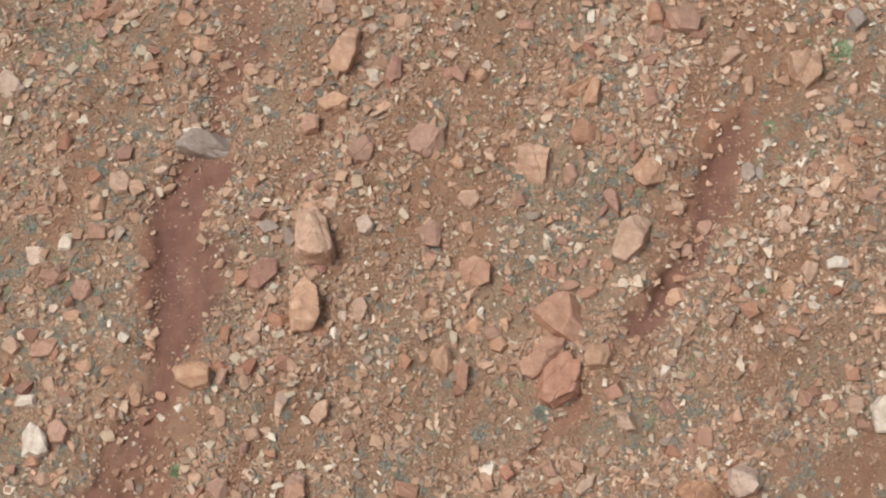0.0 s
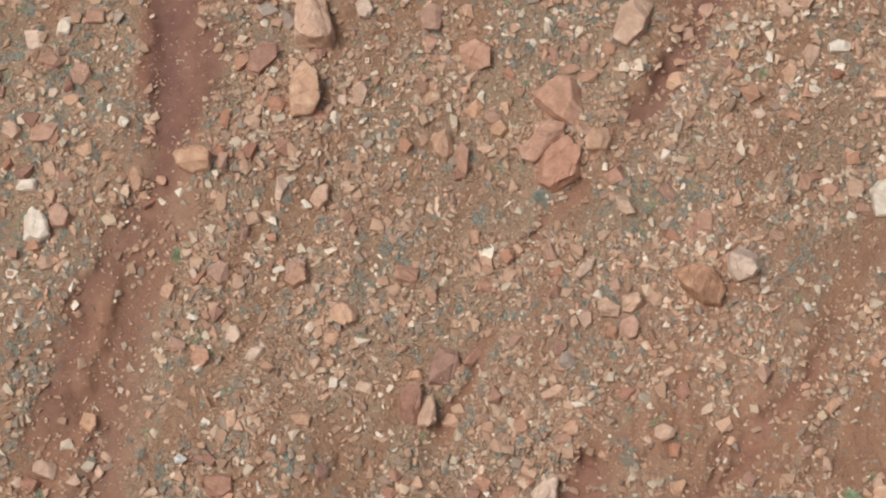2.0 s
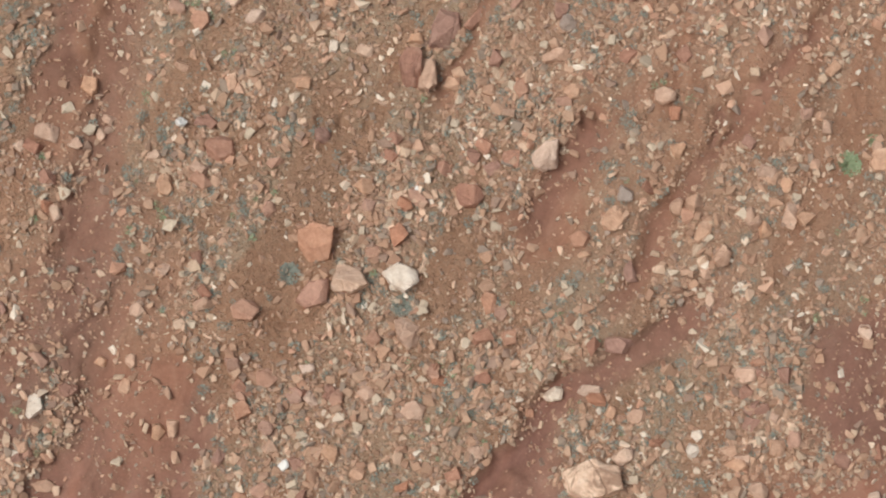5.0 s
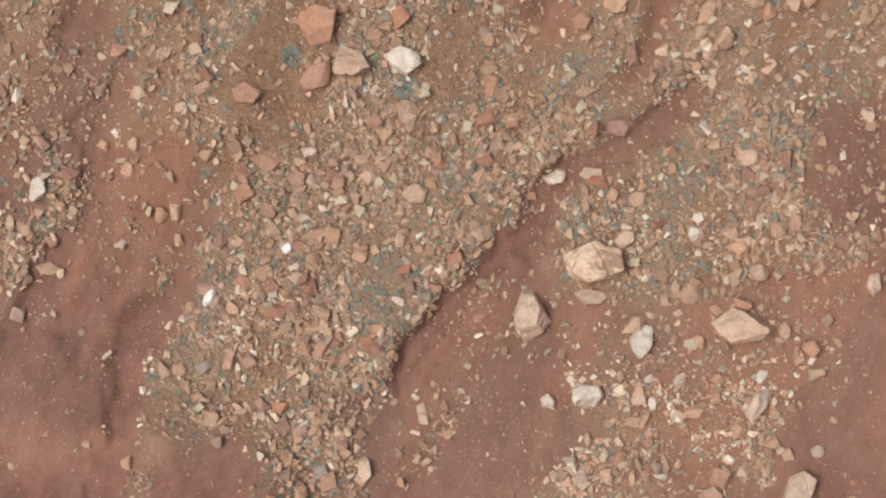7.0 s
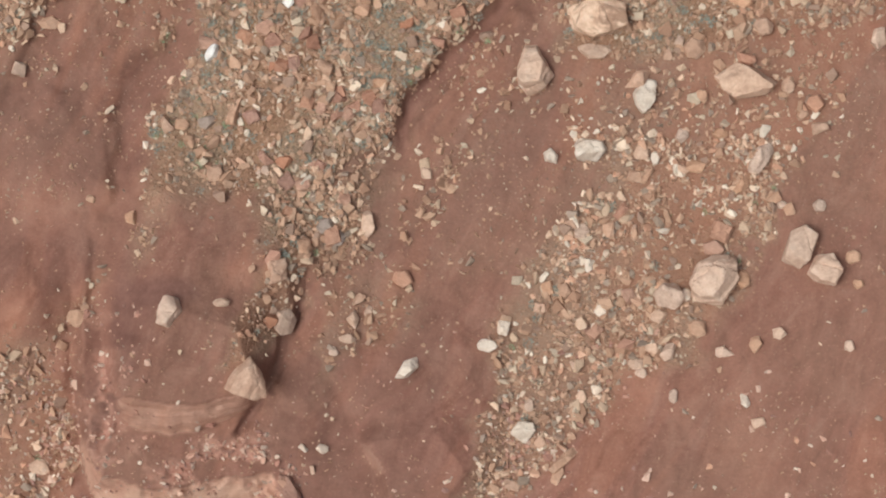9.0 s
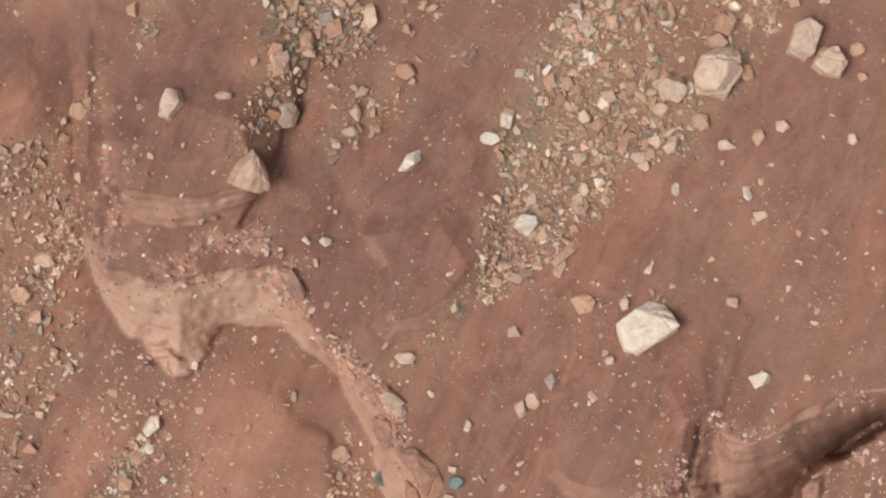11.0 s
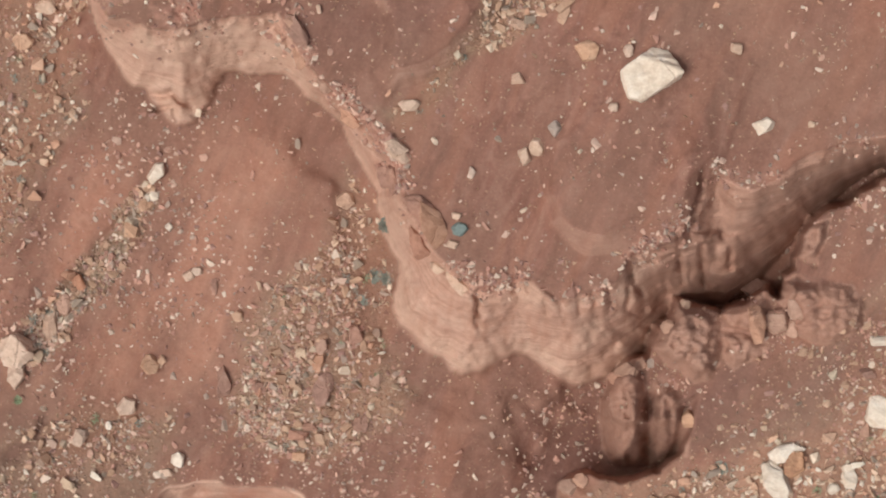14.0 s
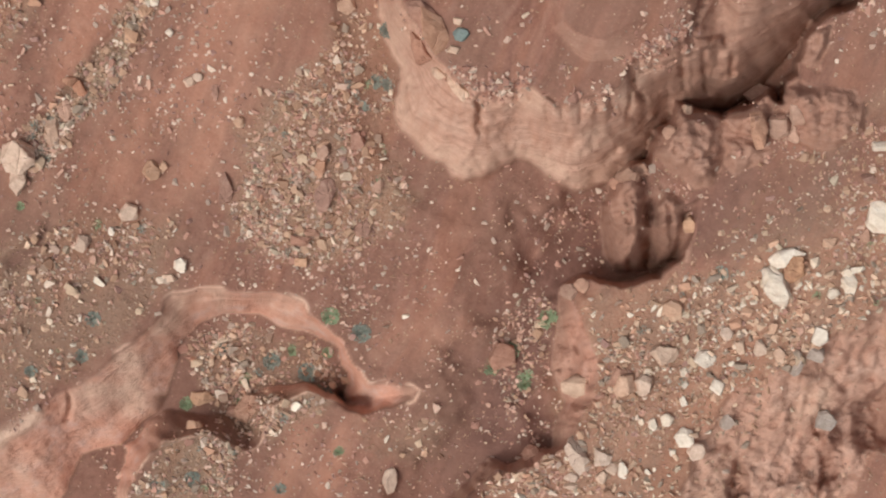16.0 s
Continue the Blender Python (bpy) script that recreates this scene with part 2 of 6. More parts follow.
BLUE_LEAF = plant_material("blue_grey_leaf", (124, 124, 113), (140, 139, 127), (155, 151, 137))
GREEN_LEAF = plant_material("green_leaf", (128, 138, 102), (142, 150, 115), (156, 160, 129))
TWIG = plant_material("dry_twig", (112, 92, 74), (128, 106, 86))

# ---- relief of the hillside ----


def lattice(ix, iy, seed):
    h = (ix * 374761393 + iy * 668265263 + seed * 974634777) & 0xFFFFFFFF
    h = ((h ^ (h >> 13)) * 1274126177) & 0xFFFFFFFF
    return ((h ^ (h >> 16)) & 0xFFFF) / 32767.5 - 1.0


def grain(x, y, seed):
    """Smooth random values, -1 to 1, one cell a unit."""
    ix, iy = np.floor(x).astype(np.int64), np.floor(y).astype(np.int64)
    fx, fy = x - ix, y - iy
    fx, fy = fx * fx * fx * (fx * (fx * 6 - 15) + 10), fy * fy * fy * (fy * (fy * 6 - 15) + 10)
    low = lattice(ix, iy, seed) * (1 - fx) + lattice(ix + 1, iy, seed) * fx
    high = lattice(ix, iy + 1, seed) * (1 - fx) + lattice(ix + 1, iy + 1, seed) * fx
    return low * (1 - fy) + high * fy


def rough(x, y, size, octaves, seed, fade=0.5):
    total, amp = 0.0, 1.0
    for i in range(octaves):
        total = total + amp * grain(x / size + 17.3 * i, y / size - 9.1 * i, seed + i)
        size, amp = size * 0.5, amp * fade
    return total


def blocky(x, y, size, seed):
    """Broken rock: tilted facets, one to a cell of uneven shape, about -1 to 1."""
    u, v = x / size, y / size
    iu, iv = np.floor(u).astype(np.int64), np.floor(v).astype(np.int64)
    best, value = np.full(u.shape, 1e9), np.zeros(u.shape)
    for du, dv in itertools.product((-1, 0, 1), repeat=2):
        ju, jv = iu + du, iv + dv
        pu, pv = u - ju - 0.5 - 0.45 * lattice(ju, jv, seed), v - jv - 0.5 - 0.45 * lattice(ju, jv, seed + 1)
        far = pu * pu + pv * pv
        here = lattice(ju, jv, seed + 2) * 0.7 + 0.8 * (pu * lattice(ju, jv, seed + 3) + pv * lattice(ju, jv, seed + 4))
        value = np.where(far < best, here, value)
        best = np.minimum(best, far)
    return value


def ease(x, lo, hi):
    t = np.clip((x - lo) / (hi - lo), 0, 1)
    return t * t * (3 - 2 * t)


def to_line(line, x, y):
    """Distance to a polyline, and how far along it (0 to 1) the nearest place is."""
    best, along, run = np.full(x.shape, 1e9), np.zeros(x.shape), 0.0
    p = np.array(line, float)
    total = np.sum(np.hypot(*np.diff(p, axis=0).T))
    for (x0, y0), (x1, y1) in zip(p[:-1], p[1:]):
        dx, dy = x1 - x0, y1 - y0
        long = math.hypot(dx, dy)
        t = np.clip(((x - x0) * dx + (y - y0) * dy) / (long * long), 0, 1)
        d = np.hypot(x - x0 - t * dx, y - y0 - t * dy)
        near = d < best
        best[near] = d[near]
        along[near] = ((run + t * long) / total)[near]
        run += long
    return best, along


def inside(poly, x, y):
    """Signed distance to a closed outline, positive inside."""
    d = to_line(list(poly) + [poly[0]], x, y)[0]
    odd = np.zeros(x.shape, bool)
    for (x0, y0), (x1, y1) in zip(poly, list(poly[1:]) + [poly[0]]):
        cross = (y0 > y) != (y1 > y)
        odd ^= cross & (x < (x1 - x0) * (y - y0) / (y1 - y0 if y1 != y0 else 1e-9) + x0)
    return np.where(odd, d, -d)


def within(poly, x, y, margin):
    p = np.array(poly)
    return (x > p[:, 0].min() - margin) & (x < p[:, 0].max() + margin) & (y > p[:, 1].min() - margin) & (y < p[:, 1].max() + margin)


def step(top, foot, x, y, wide=4.0):
    """1 on a bench whose rim is top, 0 beyond its foot, falling between them: rounded at the rim, steep below. Also where it is a cut face, that is narrower than wide."""
    share, cut = np.zeros(x.shape), np.zeros(x.shape)
    m = within(foot, x, y, 0.5)
    up, out = inside(top, x[m], y[m]), inside(foot, x[m], y[m])
    s = np.where(up > 0, 1.0, np.where(out <= 0, 0.0, np.maximum(out, 0) / (np.maximum(out, 0) + np.maximum(-up, 0) + 1e-6)))
    share[m] = s ** 0.95
    cut[m] = ease(s, 0.0, 0.10) * ease(1 - s, 0.0, 0.06) * ease(up - out, -wide * 1.15, -wide * 0.85)
    return share, cut


RILLS = []


def rill(wide, deep, bed, shade, *line):
    """A line washed into the slope: its width and depth, how bare its bed is and how far its colour darkens, from mauve
    mud and, in some, painted shade.
    """
    RILLS.append((line, wide, deep, bed, shade))


rill(1.1, 0.25, 0.85, 0.6, (-6.96, 42.53), (-7.55, 39.61), (-8.35, 36.99), (-8.92, 34.42), (-10.11, 31.67), (-10.22, 28.97), (-10.12, 26.32), (-10.47, 24.59), (-11.53, 22.88), (-12.85, 20.68), (-13.39, 18.16), (-13.95, 16.08), (-14.71, 14.22), (-15.47, 12.59))
rill(1.1, 0.12, 0.95, 1, (-9.46, 34.54), (-9.71, 32.58), (-10.3, 31.21), (-10.11, 28.97), (-10.15, 27.2), (-10.29, 25.45))
rill(1.1, 0.35, 0.6, 0.5, (-9.83, 23.86), (-11.21, 20.89), (-11.73, 17.12), (-12.19, 15.05), (-12.63, 12.18), (-12.97, 9.75), (-12.64, 9.96), (-13.04, 7.95))
rill(0.9, 0.4, 0.85, 0.8, (11.85, 36.75), (10.66, 34.19), (9.93, 31.66), (9.13, 30.08), (7.9, 28.08), (6.6, 26.32))
rill(0.45, 0.18, 0.8, 0.6, (9.04, 30.76), (8.59, 29.86), (7.91, 28.41))
rill(0.45, 0.21, 0.7, 0.3, (5.53, 25.02), (4.05, 23.73), (2.79, 22.24))
rill(0.6, 0.18, 0.85, 0.1, (2.14, 19.61), (1.32, 18.15), (0.5, 16.69), (-0.32, 14.83))
rill(0.9, 0.4, 0.95, 0.55, (5.57, 15.24), (4.95, 13.6), (3.92, 12.17), (2.7, 10.55))
rill(0.65, 0.3, 0.85, 0.4, (14.65, 19.82), (12.94, 17.31), (11.37, 15.65), (9.91, 13.8), (8.77, 12.37), (7.94, 10.95), (6.91, 9.33), (5.89, 7.93), (5.2, 7.12))
rill(0.4, 0.24, 0.8, 0.6, (9.94, 15.24), (9.66, 14.42), (9.4, 13.6))
rill(0.8, 0.5, 0.9, 0.5, (10.93, 9.73), (9.7, 8.53), (8.28, 7.33), (8, 7.21), (6.2, 6.01), (4.39, 4.91), (3.19, 3.51), (1.98, 2.11), (0.18, 0.32), (-1.02, -1.08), (-1.52, -2.48), (-2.02, -3.67), (-3.02, -4.67), (-3.82, -5.27))
rill(0.45, 0.18, 0.8, 0.7, (3.29, 4.51), (2.99, 3.11), (1.78, 1.71), (0.18, 0.22), (-1.12, -1.28), (-1.52, -2.48), (-1.82, -3.48))
rill(0.8, 0.12, 0.9, 0.4, (-8.62, 5.33), (-8.82, 3.53), (-9.12, 1.73), (-10.12, -0.07), (-11.22, -1.67), (-11.71, -3.26), (-11.91, -4.86))
rill(1.3, 0.4, 0.85, 0.25, (-10.84, 9.96), (-12.03, 6.14), (-13.03, 2.74), (-14.62, -0.06), (-16.21, -2.86))
rill(1.2, 0.3, 0.9, 0.55, (-9.28, 2.03), (-9.9, 0.44), (-11.11, -1.35), (-11.87, -5.95), (-11.69, -7.56), (-12.63, -10.39), (-13.06, -12.83))
rill(0.5, 1.3, 0.8, 0.9, (-4.69, -36.7), (-4, -37.08), (-3.24, -36.99))
rill(0.3, 0.5, 0.9, 0.8, (-6.59, -11.62), (-7.21, -12.63), (-7.82, -13.24))
rill(0.45, 0.15, 0.6, 0.3, (-4.74, -4.36), (-3.53, -3.56), (-2.13, -2.96))
rill(0.4, 0.3, 0.5, 0.3, (-5.15, -6.97), (-5.98, -10.4), (-6.39, -11.62))
rill(0.5, 0.25, 1, 0.4, (-0.75, -10.41), (-2.16, -11.83), (-3.98, -12.84), (-4.79, -13.65))
rill(0.35, 0.3, 0.3, 0.3, (-11.54, -21.32), (-14.17, -24.29), (-15.81, -27.33))
rill(0.3, 0.3, 0.8, 0.5, (-15.31, -29.55), (-15.79, -30.45), (-17.34, -31.35))
rill(1.1, 0.45, 0.3, 0.2, (-7.88, -17.82), (-5.85, -18.25), (-4.64, -20.14), (-3.65, -23.12), (-2.85, -25.7), (-1.61, -27.67), (0.36, -28.7), (2.25, -28.04), (4.15, -29.16), (5.61, -28.28))
rill(2, 1.2, 0.3, 0.55, (6.65, -27.62), (5.01, -29.61), (3.76, -31.18), (2.49, -33), (1.64, -35.54), (0.78, -38.37), (-0.98, -40.53), (-2.55, -42.97))
# stretches with no loose stones, or with some
BARE = []


def bare_patch(soft, amount, *outline):
    BARE.append((outline, soft, amount))


bare_patch(0.6, 0.6, (-8.1, 43.52), (-5.87, 43.52), (-7.73, 38.18), (-8.26, 33.96), (-9.66, 31.21), (-8.39, 31.21), (-8.68, 27.2), (-8.98, 23.73), (-9.91, 20.77), (-12.36, 20.77), (-11.41, 27.2), (-11.58, 31.21), (-10.19, 33.96), (-9.45, 37.47))
bare_patch(0.6, 0.65, (-11.48, 23.86), (-9.41, 23.86), (-10.36, 19.83), (-10.91, 16.7), (-11.24, 13.4), (-11.55, 9.34), (-12.7, 7.34), (-13.96, 9.34), (-13.24, 12.59), (-14.68, 13.4), (-14, 17.74), (-13.06, 20.89))
bare_patch(1.2, 0.3, (6.09, 22.45), (16.22, 23.73), (16.56, 18.69), (6, 18.69))
bare_patch(1.5, 0.35, (5.24, 21.3), (14.74, 22.57), (16.59, 16.68), (10.44, 14.62), (5.39, 16.69))
bare_patch(0.5, 0.85, (5.58, 15.65), (6.18, 15.04), (5.54, 12.58), (4.51, 10.14), (2.09, 9.34), (2.3, 11.36), (3.93, 12.78), (4.76, 14.62))
bare_patch(0.6, 0.45, (-14.05, 11.98), (-9.84, 12.37), (-9.23, 7.14), (-9.83, 4.73), (-13.03, 4.74))
bare_patch(0.6, 0.85, (-12.63, 6.14), (-9.23, 6.14), (-8.82, 5.13), (-9.02, 1.53), (-11.42, -1.67), (-12, -6.85), (-19.79, -6.84), (-19.81, -1.65), (-14.62, -0.06), (-13.62, 1.54))
bare_patch(0.6, 0.85, (13.81, 7.51), (17.03, 8.71), (16.99, 2.69), (13.79, 2.7), (12.6, 4.5))
bare_patch(0.6, 0.82, (3.19, 4.51), (4.39, 2.71), (4.18, 0.71), (7.78, 0.3), (10.18, 1.1), (16.99, 2.69), (16.91, -7.88), (-3.82, -7.85), (-3.02, -4.87), (-1.82, -3.67), (-1.22, -1.68), (1.18, 0.71))
bare_patch(1.5, 0.9, (-21.97, -4.13), (-12.74, -3.94), (-9.34, -4.35), (-6.34, -4.16), (-6.35, -5.96), (-4.75, -6.77), (-1.94, -6.37), (18.06, -3.6), (18.38, -26.03), (-22.42, -25.98))
bare_patch(0.8, 0.88, (-22.62, -18), (20.29, -18.1), (22.25, -59.44), (-25.01, -59.43))
bare_patch(0.3, 0.97, (-9.89, 34.47), (-7.84, 34.54), (-8.55, 33.04), (-9.42, 31.67), (-9.19, 30.99), (-8.38, 30.99), (-8.85, 28.97), (-9.07, 27.42), (-9.66, 26.32), (-10.08, 25.24), (-11.01, 25.24), (-10.64, 26.32), (-10.98, 28.08), (-11.4, 29.42), (-11.36, 30.99), (-11.07, 31.67), (-10.38, 33.27))
bare_patch(0.5, 0.75, (-13.85, 11.97), (-11.54, 11.97), (-12.04, 8.75), (-11.53, 7.14), (-11.03, 4.54), (-12.42, 2.33), (-13.62, 0.94), (-15.82, -1.26), (-16.62, -0.06), (-13.83, 2.54), (-13.63, 5.14), (-13.94, 8.15))
bare_patch(0.7, 0.55, (-15.85, 9.97), (-13.85, 10.36), (-13.93, 5.14), (-14.63, 2.74), (-17.03, 1.94))
bare_patch(0.5, 0.8, (3.39, 3.51), (4.18, 2.51), (2.78, -0.09), (1.37, -2.08), (-0.63, -4.47), (-1.83, -6.07), (-3.02, -5.47), (-1.82, -3.68), (-1.52, -1.88), (-0.02, -0.08), (2.18, 1.51))
bare_patch(0.6, 0.8, (2.18, -1.29), (4.18, -0.69), (4.57, -2.89), (4.16, -6.47), (0.57, -6.87), (0.97, -4.08))
bare_patch(0.5, 0.75, (9.77, 36.28), (11.64, 36.87), (11.75, 34.42), (11, 31.89), (9.36, 30.76), (8.53, 28.08), (7.22, 26.32), (7.72, 28.97), (8.84, 30.99), (9.66, 33.26))
bare_patch(0.4, 0.7, (-12.93, 16.18), (-10.94, 17.84), (-11.38, 15.35), (-11.21, 12.48), (-11.61, 8.81), (-13.71, 8.81), (-13.22, 12.48))
bare_patch(0.4, 0.7, (7.43, 17), (7.82, 16.17), (5.96, 13.7), (4.92, 11.26), (2.5, 10.45), (2.92, 12.68), (4.54, 13.7))
bare_patch(1.6, 0.34, (1.95, 21.62), (7.54, 22.9), (16.87, 23.96), (16.27, 8.44), (2.29, 8.45), (3.54, 14.52))
bare_patch(1.2, 0.5, (7.18, -0.1), (11.79, 2.7), (16.2, 5.09), (16.12, -6.89), (9.14, -6.88))
STREAMS = []


def stone_stream(soft, amount, *outline):
    STREAMS.append((outline, soft, amount))


stone_stream(0.4, 0.9, (-9.27, 3.22), (-1.51, 3.2), (-0.72, -0.57), (-2.13, -3.36), (-3.94, -5.97), (-5.15, -6.97), (-6.56, -7.17), (-6.34, -4.56), (-9.34, -3.55), (-11.37, -5.95), (-11.76, -5.15), (-11.52, -2.35), (-10.7, -0.55))
stone_stream(0.5, 0.42, (-11.31, -1.15), (-9.31, -1.15), (-9.14, -4.15), (-10.77, -6.76), (-12.39, -7.97), (-13.83, -9.98), (-14.27, -12.83), (-17.37, -16.9), (-17.24, -9.57), (-14.02, -9.58), (-12.79, -7.16), (-11.54, -3.55))
stone_stream(0.4, 0.6, (-6.35, -6.16), (-4.75, -6.37), (-5.57, -8.79), (-6.58, -10.4), (-8, -10.6), (-7.57, -8.38))
stone_stream(0.5, 0.3, (-4.75, -6.97), (-1.54, -6.98), (-1.14, -8.79), (-1.95, -9.6), (-3.97, -10.41), (-4.77, -9.59))
stone_stream(0.6, 0.55, (4.87, -4.38), (10.88, -5.19), (10.3, -8), (8.71, -10.43), (6.5, -10.83), (4.29, -13.67), (3.13, -14.54), (0.5, -16.6), (-2.17, -18.88), (-2.57, -18.05), (0.5, -14.95), (1.3, -11.48), (1.67, -8.8), (3.27, -6.18))
stone_stream(0.6, 0.3, (-0.71, 3.59), (4.06, 0.41), (4.07, -1.18), (1.27, -3.57), (-2.34, -6.77), (-4.76, -7.58), (-1.93, -3.56), (0.07, -0.57))
stone_stream(0.5, 0.5, (4.87, -2.18), (12.46, -2.39), (11.29, -6.19), (5.28, -5.58))
stone_stream(0.9, 0.32, (4.06, 3.58), (15.18, 3.56), (13.66, -2.39), (10.07, -4.19), (6.07, -4.38), (3.67, -3.57))
stone_stream(0.5, 0.42, (-18.08, -8.62), (-13.93, -9.83), (-13.27, -13.88), (-13.84, -18.44), (-15.39, -21.39), (-17.58, -24.38), (-20.91, -24.37))
stone_stream(0.9, 0.6, (-3.42, -21.41), (-2.21, -23.98), (-2.44, -26.57), (-1.4, -28.32), (-2.4, -30.26), (-5.4, -31.61), (-8.77, -30.24), (-7.99, -26.04), (-5.22, -23.24), (-3.92, -19.88))
stone_stream(0.3, 0.9, (-11.51, -20.69), (-10.91, -21.11), (-12.71, -24.29), (-14.72, -26.67), (-15.85, -27.99), (-15.97, -26.45), (-14.16, -24.07))
stone_stream(0.7, 0.4, (-18.36, -30.67), (-14.03, -29.33), (-10.22, -29.34), (-10.99, -32.51), (-13.24, -34.81), (-16.41, -37.14), (-18.84, -37.61))
stone_stream(0.5, 0.6, (-10.44, -34.81), (-8.46, -33.89), (-5.46, -34.36), (-4.42, -36.23), (-4.66, -37.17), (-7.31, -38.59), (-11.23, -38.11), (-12.7, -41.48), (-9.16, -41.49), (-8.64, -39.07))
stone_stream(0.5, 0.3, (1.85, -32.54), (3.56, -32.54), (3.82, -36.72), (1.87, -38.14), (0.78, -35.31))
stone_stream(0.6, 0.42, (3.98, -32.54), (9.3, -31.87), (16.58, -28.97), (17.7, -33.5), (14.8, -35.34), (13.81, -37.21), (10.27, -41.52), (0.12, -41.5), (1, -39.81), (3.62, -38.62))
stone_stream(0.8, 0.35, (10.25, -28.51), (17.07, -23.31), (17.48, -29.87), (10.36, -31.65), (8.84, -30.52))
stone_stream(0.5, 0.35, (-3.79, -37.65), (-0.31, -37.66), (-0.53, -39.57), (-3.39, -39.56))
stone_stream(0.4, 0.4, (-4.78, -8.13), (-3.17, -7.73), (-1.57, -8.13), (-2.18, -9.75), (-3.99, -10.56), (-4.81, -11.77), (-5.2, -10.96))
stone_stream(0.5, 0.35, (-2.28, -4.64), (-0.67, -3.04), (1.13, -1.84), (2.13, -2.25), (0.13, -4.65), (-1.48, -6.25), (-2.88, -6.45))
stone_stream(0.5, 0.3, (-11.68, -3.03), (-10.68, -3.43), (-11.09, -5.84), (-12.91, -9.05), (-14.12, -10.25), (-13.31, -7.84), (-12.09, -5.43))
SLABS = []


def slab(high, fresh, rim, foot):
    """A bench of harder rock on the bare slope, and how fresh its broken edge is."""
    SLABS.append((rim, foot, high, fresh))


slab(2, 1.25, [(-10.52, -9.13), (-11.4, -10.14), (-11.78, -10.99), (-11.63, -11.56), (-10.86, -11.77), (-10.06, -11.89), (-9.05, -11.85), (-8.04, -11.69), (-7.53, -11.53), (-7.26, -10.96), (-7.61, -9.33), (-9.41, -8.52)], [(-12.62, -8.11), (-12.35, -10.34), (-12.15, -11.56), (-11.98, -12.27), (-11.58, -12.68), (-10.98, -12.95), (-10.07, -13.03), (-9.16, -12.91), (-8.25, -12.58), (-7.44, -12.22), (-6.93, -11.87), (-6.58, -11.47), (-6.11, -10.86), (-4.77, -6.72), (-5.95, -3.31), (-9.93, -2.1), (-12.95, -3.69)])
slab(1.5, 0.45, [(3.64, -19.19), (3.51, -21.09), (3.77, -21.94), (4.22, -22.33), (4.91, -22.58), (5.38, -22.63), (6.04, -22.12), (6.37, -22.03), (7.89, -21.74), (8.24, -21.1), (8.47, -20.04), (7.63, -18.78), (4.96, -18.36)], [(1.89, -15.45), (3.18, -21.3), (3.4, -22.15), (3.77, -22.73), (4.19, -23.14), (4.81, -23.48), (5.33, -23.53), (6.06, -23.48), (6.31, -23.74), (8.23, -23.66), (9.03, -22.38), (9.6, -20.26), (10.83, -16.5), (7.91, -12.4), (2.88, -12.19)])
slab(1.4, 0.45, [(-2.86, -13.29), (-2.32, -14.41), (-2.13, -15.44), (-2.3, -16.02), (-2.1, -16.27), (-1.36, -16.16), (-0.35, -15.65), (0.47, -14.42), (-0.54, -12.99)], [(-4.93, -9.76), (-3.36, -12.98), (-2.87, -14.21), (-2.65, -15.13), (-2.74, -15.96), (-2.95, -16.57), (-2.75, -17.14), (-2.29, -17.39), (-1.57, -17.2), (-0.86, -16.72), (0.16, -16.17), (1.88, -14.42), (2.27, -9.38), (-2.11, -7.38)])
slab(0.8, 0.6, [(-17.28, -9.72), (-16.06, -9.12), (-15.14, -8.51), (-14.63, -7.81), (-15.21, -6.9), (-17.23, -7.3)], [(-17.34, -12.57), (-16.12, -12.33), (-15.21, -11.92), (-14.85, -11.15), (-13.96, -9.83), (-13.03, -8.52), (-11.18, -5.7), (-11.51, -0.91), (-17.08, -0.5)])
slab(0.4, 0.15, [(-5.7, -10.15), (-6.11, -10.96), (-5.86, -11.61), (-5.11, -11.77), (-4.4, -10.56), (-4.79, -9.74)], [(-6.19, -8.33), (-6.42, -11.2), (-6.02, -12.14), (-5.01, -12.47), (-3.19, -10.96), (-2.77, -6.72), (-5.57, -6.31)])
PLATEAU_RIM = [(-25.95, 14.32), (-16.28, 2.48), (-13.03, -5.92), (-13.03, -11.34), (-12.93, -13.17), (-12.76, -13.98), (-12.38, -14.6), (-11.59, -14.76), (-10.88, -14.89), (-10.07, -14.93), (-9.06, -14.77), (-8.24, -14.57), (-7.43, -14.51), (-6.82, -14.4), (-6.25, -14.41), (-5.98, -15.12), (-5.53, -15.89), (-4.83, -16.92), (-4.23, -17.51), (-3.42, -18.24), (-2.77, -18.87), (-2.41, -19.6), (-2.17, -20.45), (-1.91, -21.29), (-1.44, -22.25), (-0.88, -23.11), (-0.16, -23.86), (0.67, -24.47)]
PLATEAU_RIM += [(1.19, -24.55), (1.71, -24.38), (2.33, -24.21), (2.85, -24.47), (3.21, -24.9), (3.79, -25.08), (4.41, -24.9), (5.03, -24.73), (5.86, -24.41), (6.1, -23.87), (6.35, -23.44), (7.29, -23.12), (8.15, -22.76), (8.51, -21.84), (8.89, -20.68), (9.4, -20.42), (10.02, -20.64), (10.75, -20.81), (11.56, -20.58), (12.26, -19.94), (13.17, -19.42), (14.18, -19.17), (15.11, -19), (19.8, -18.34), (19.4, 14.05)]
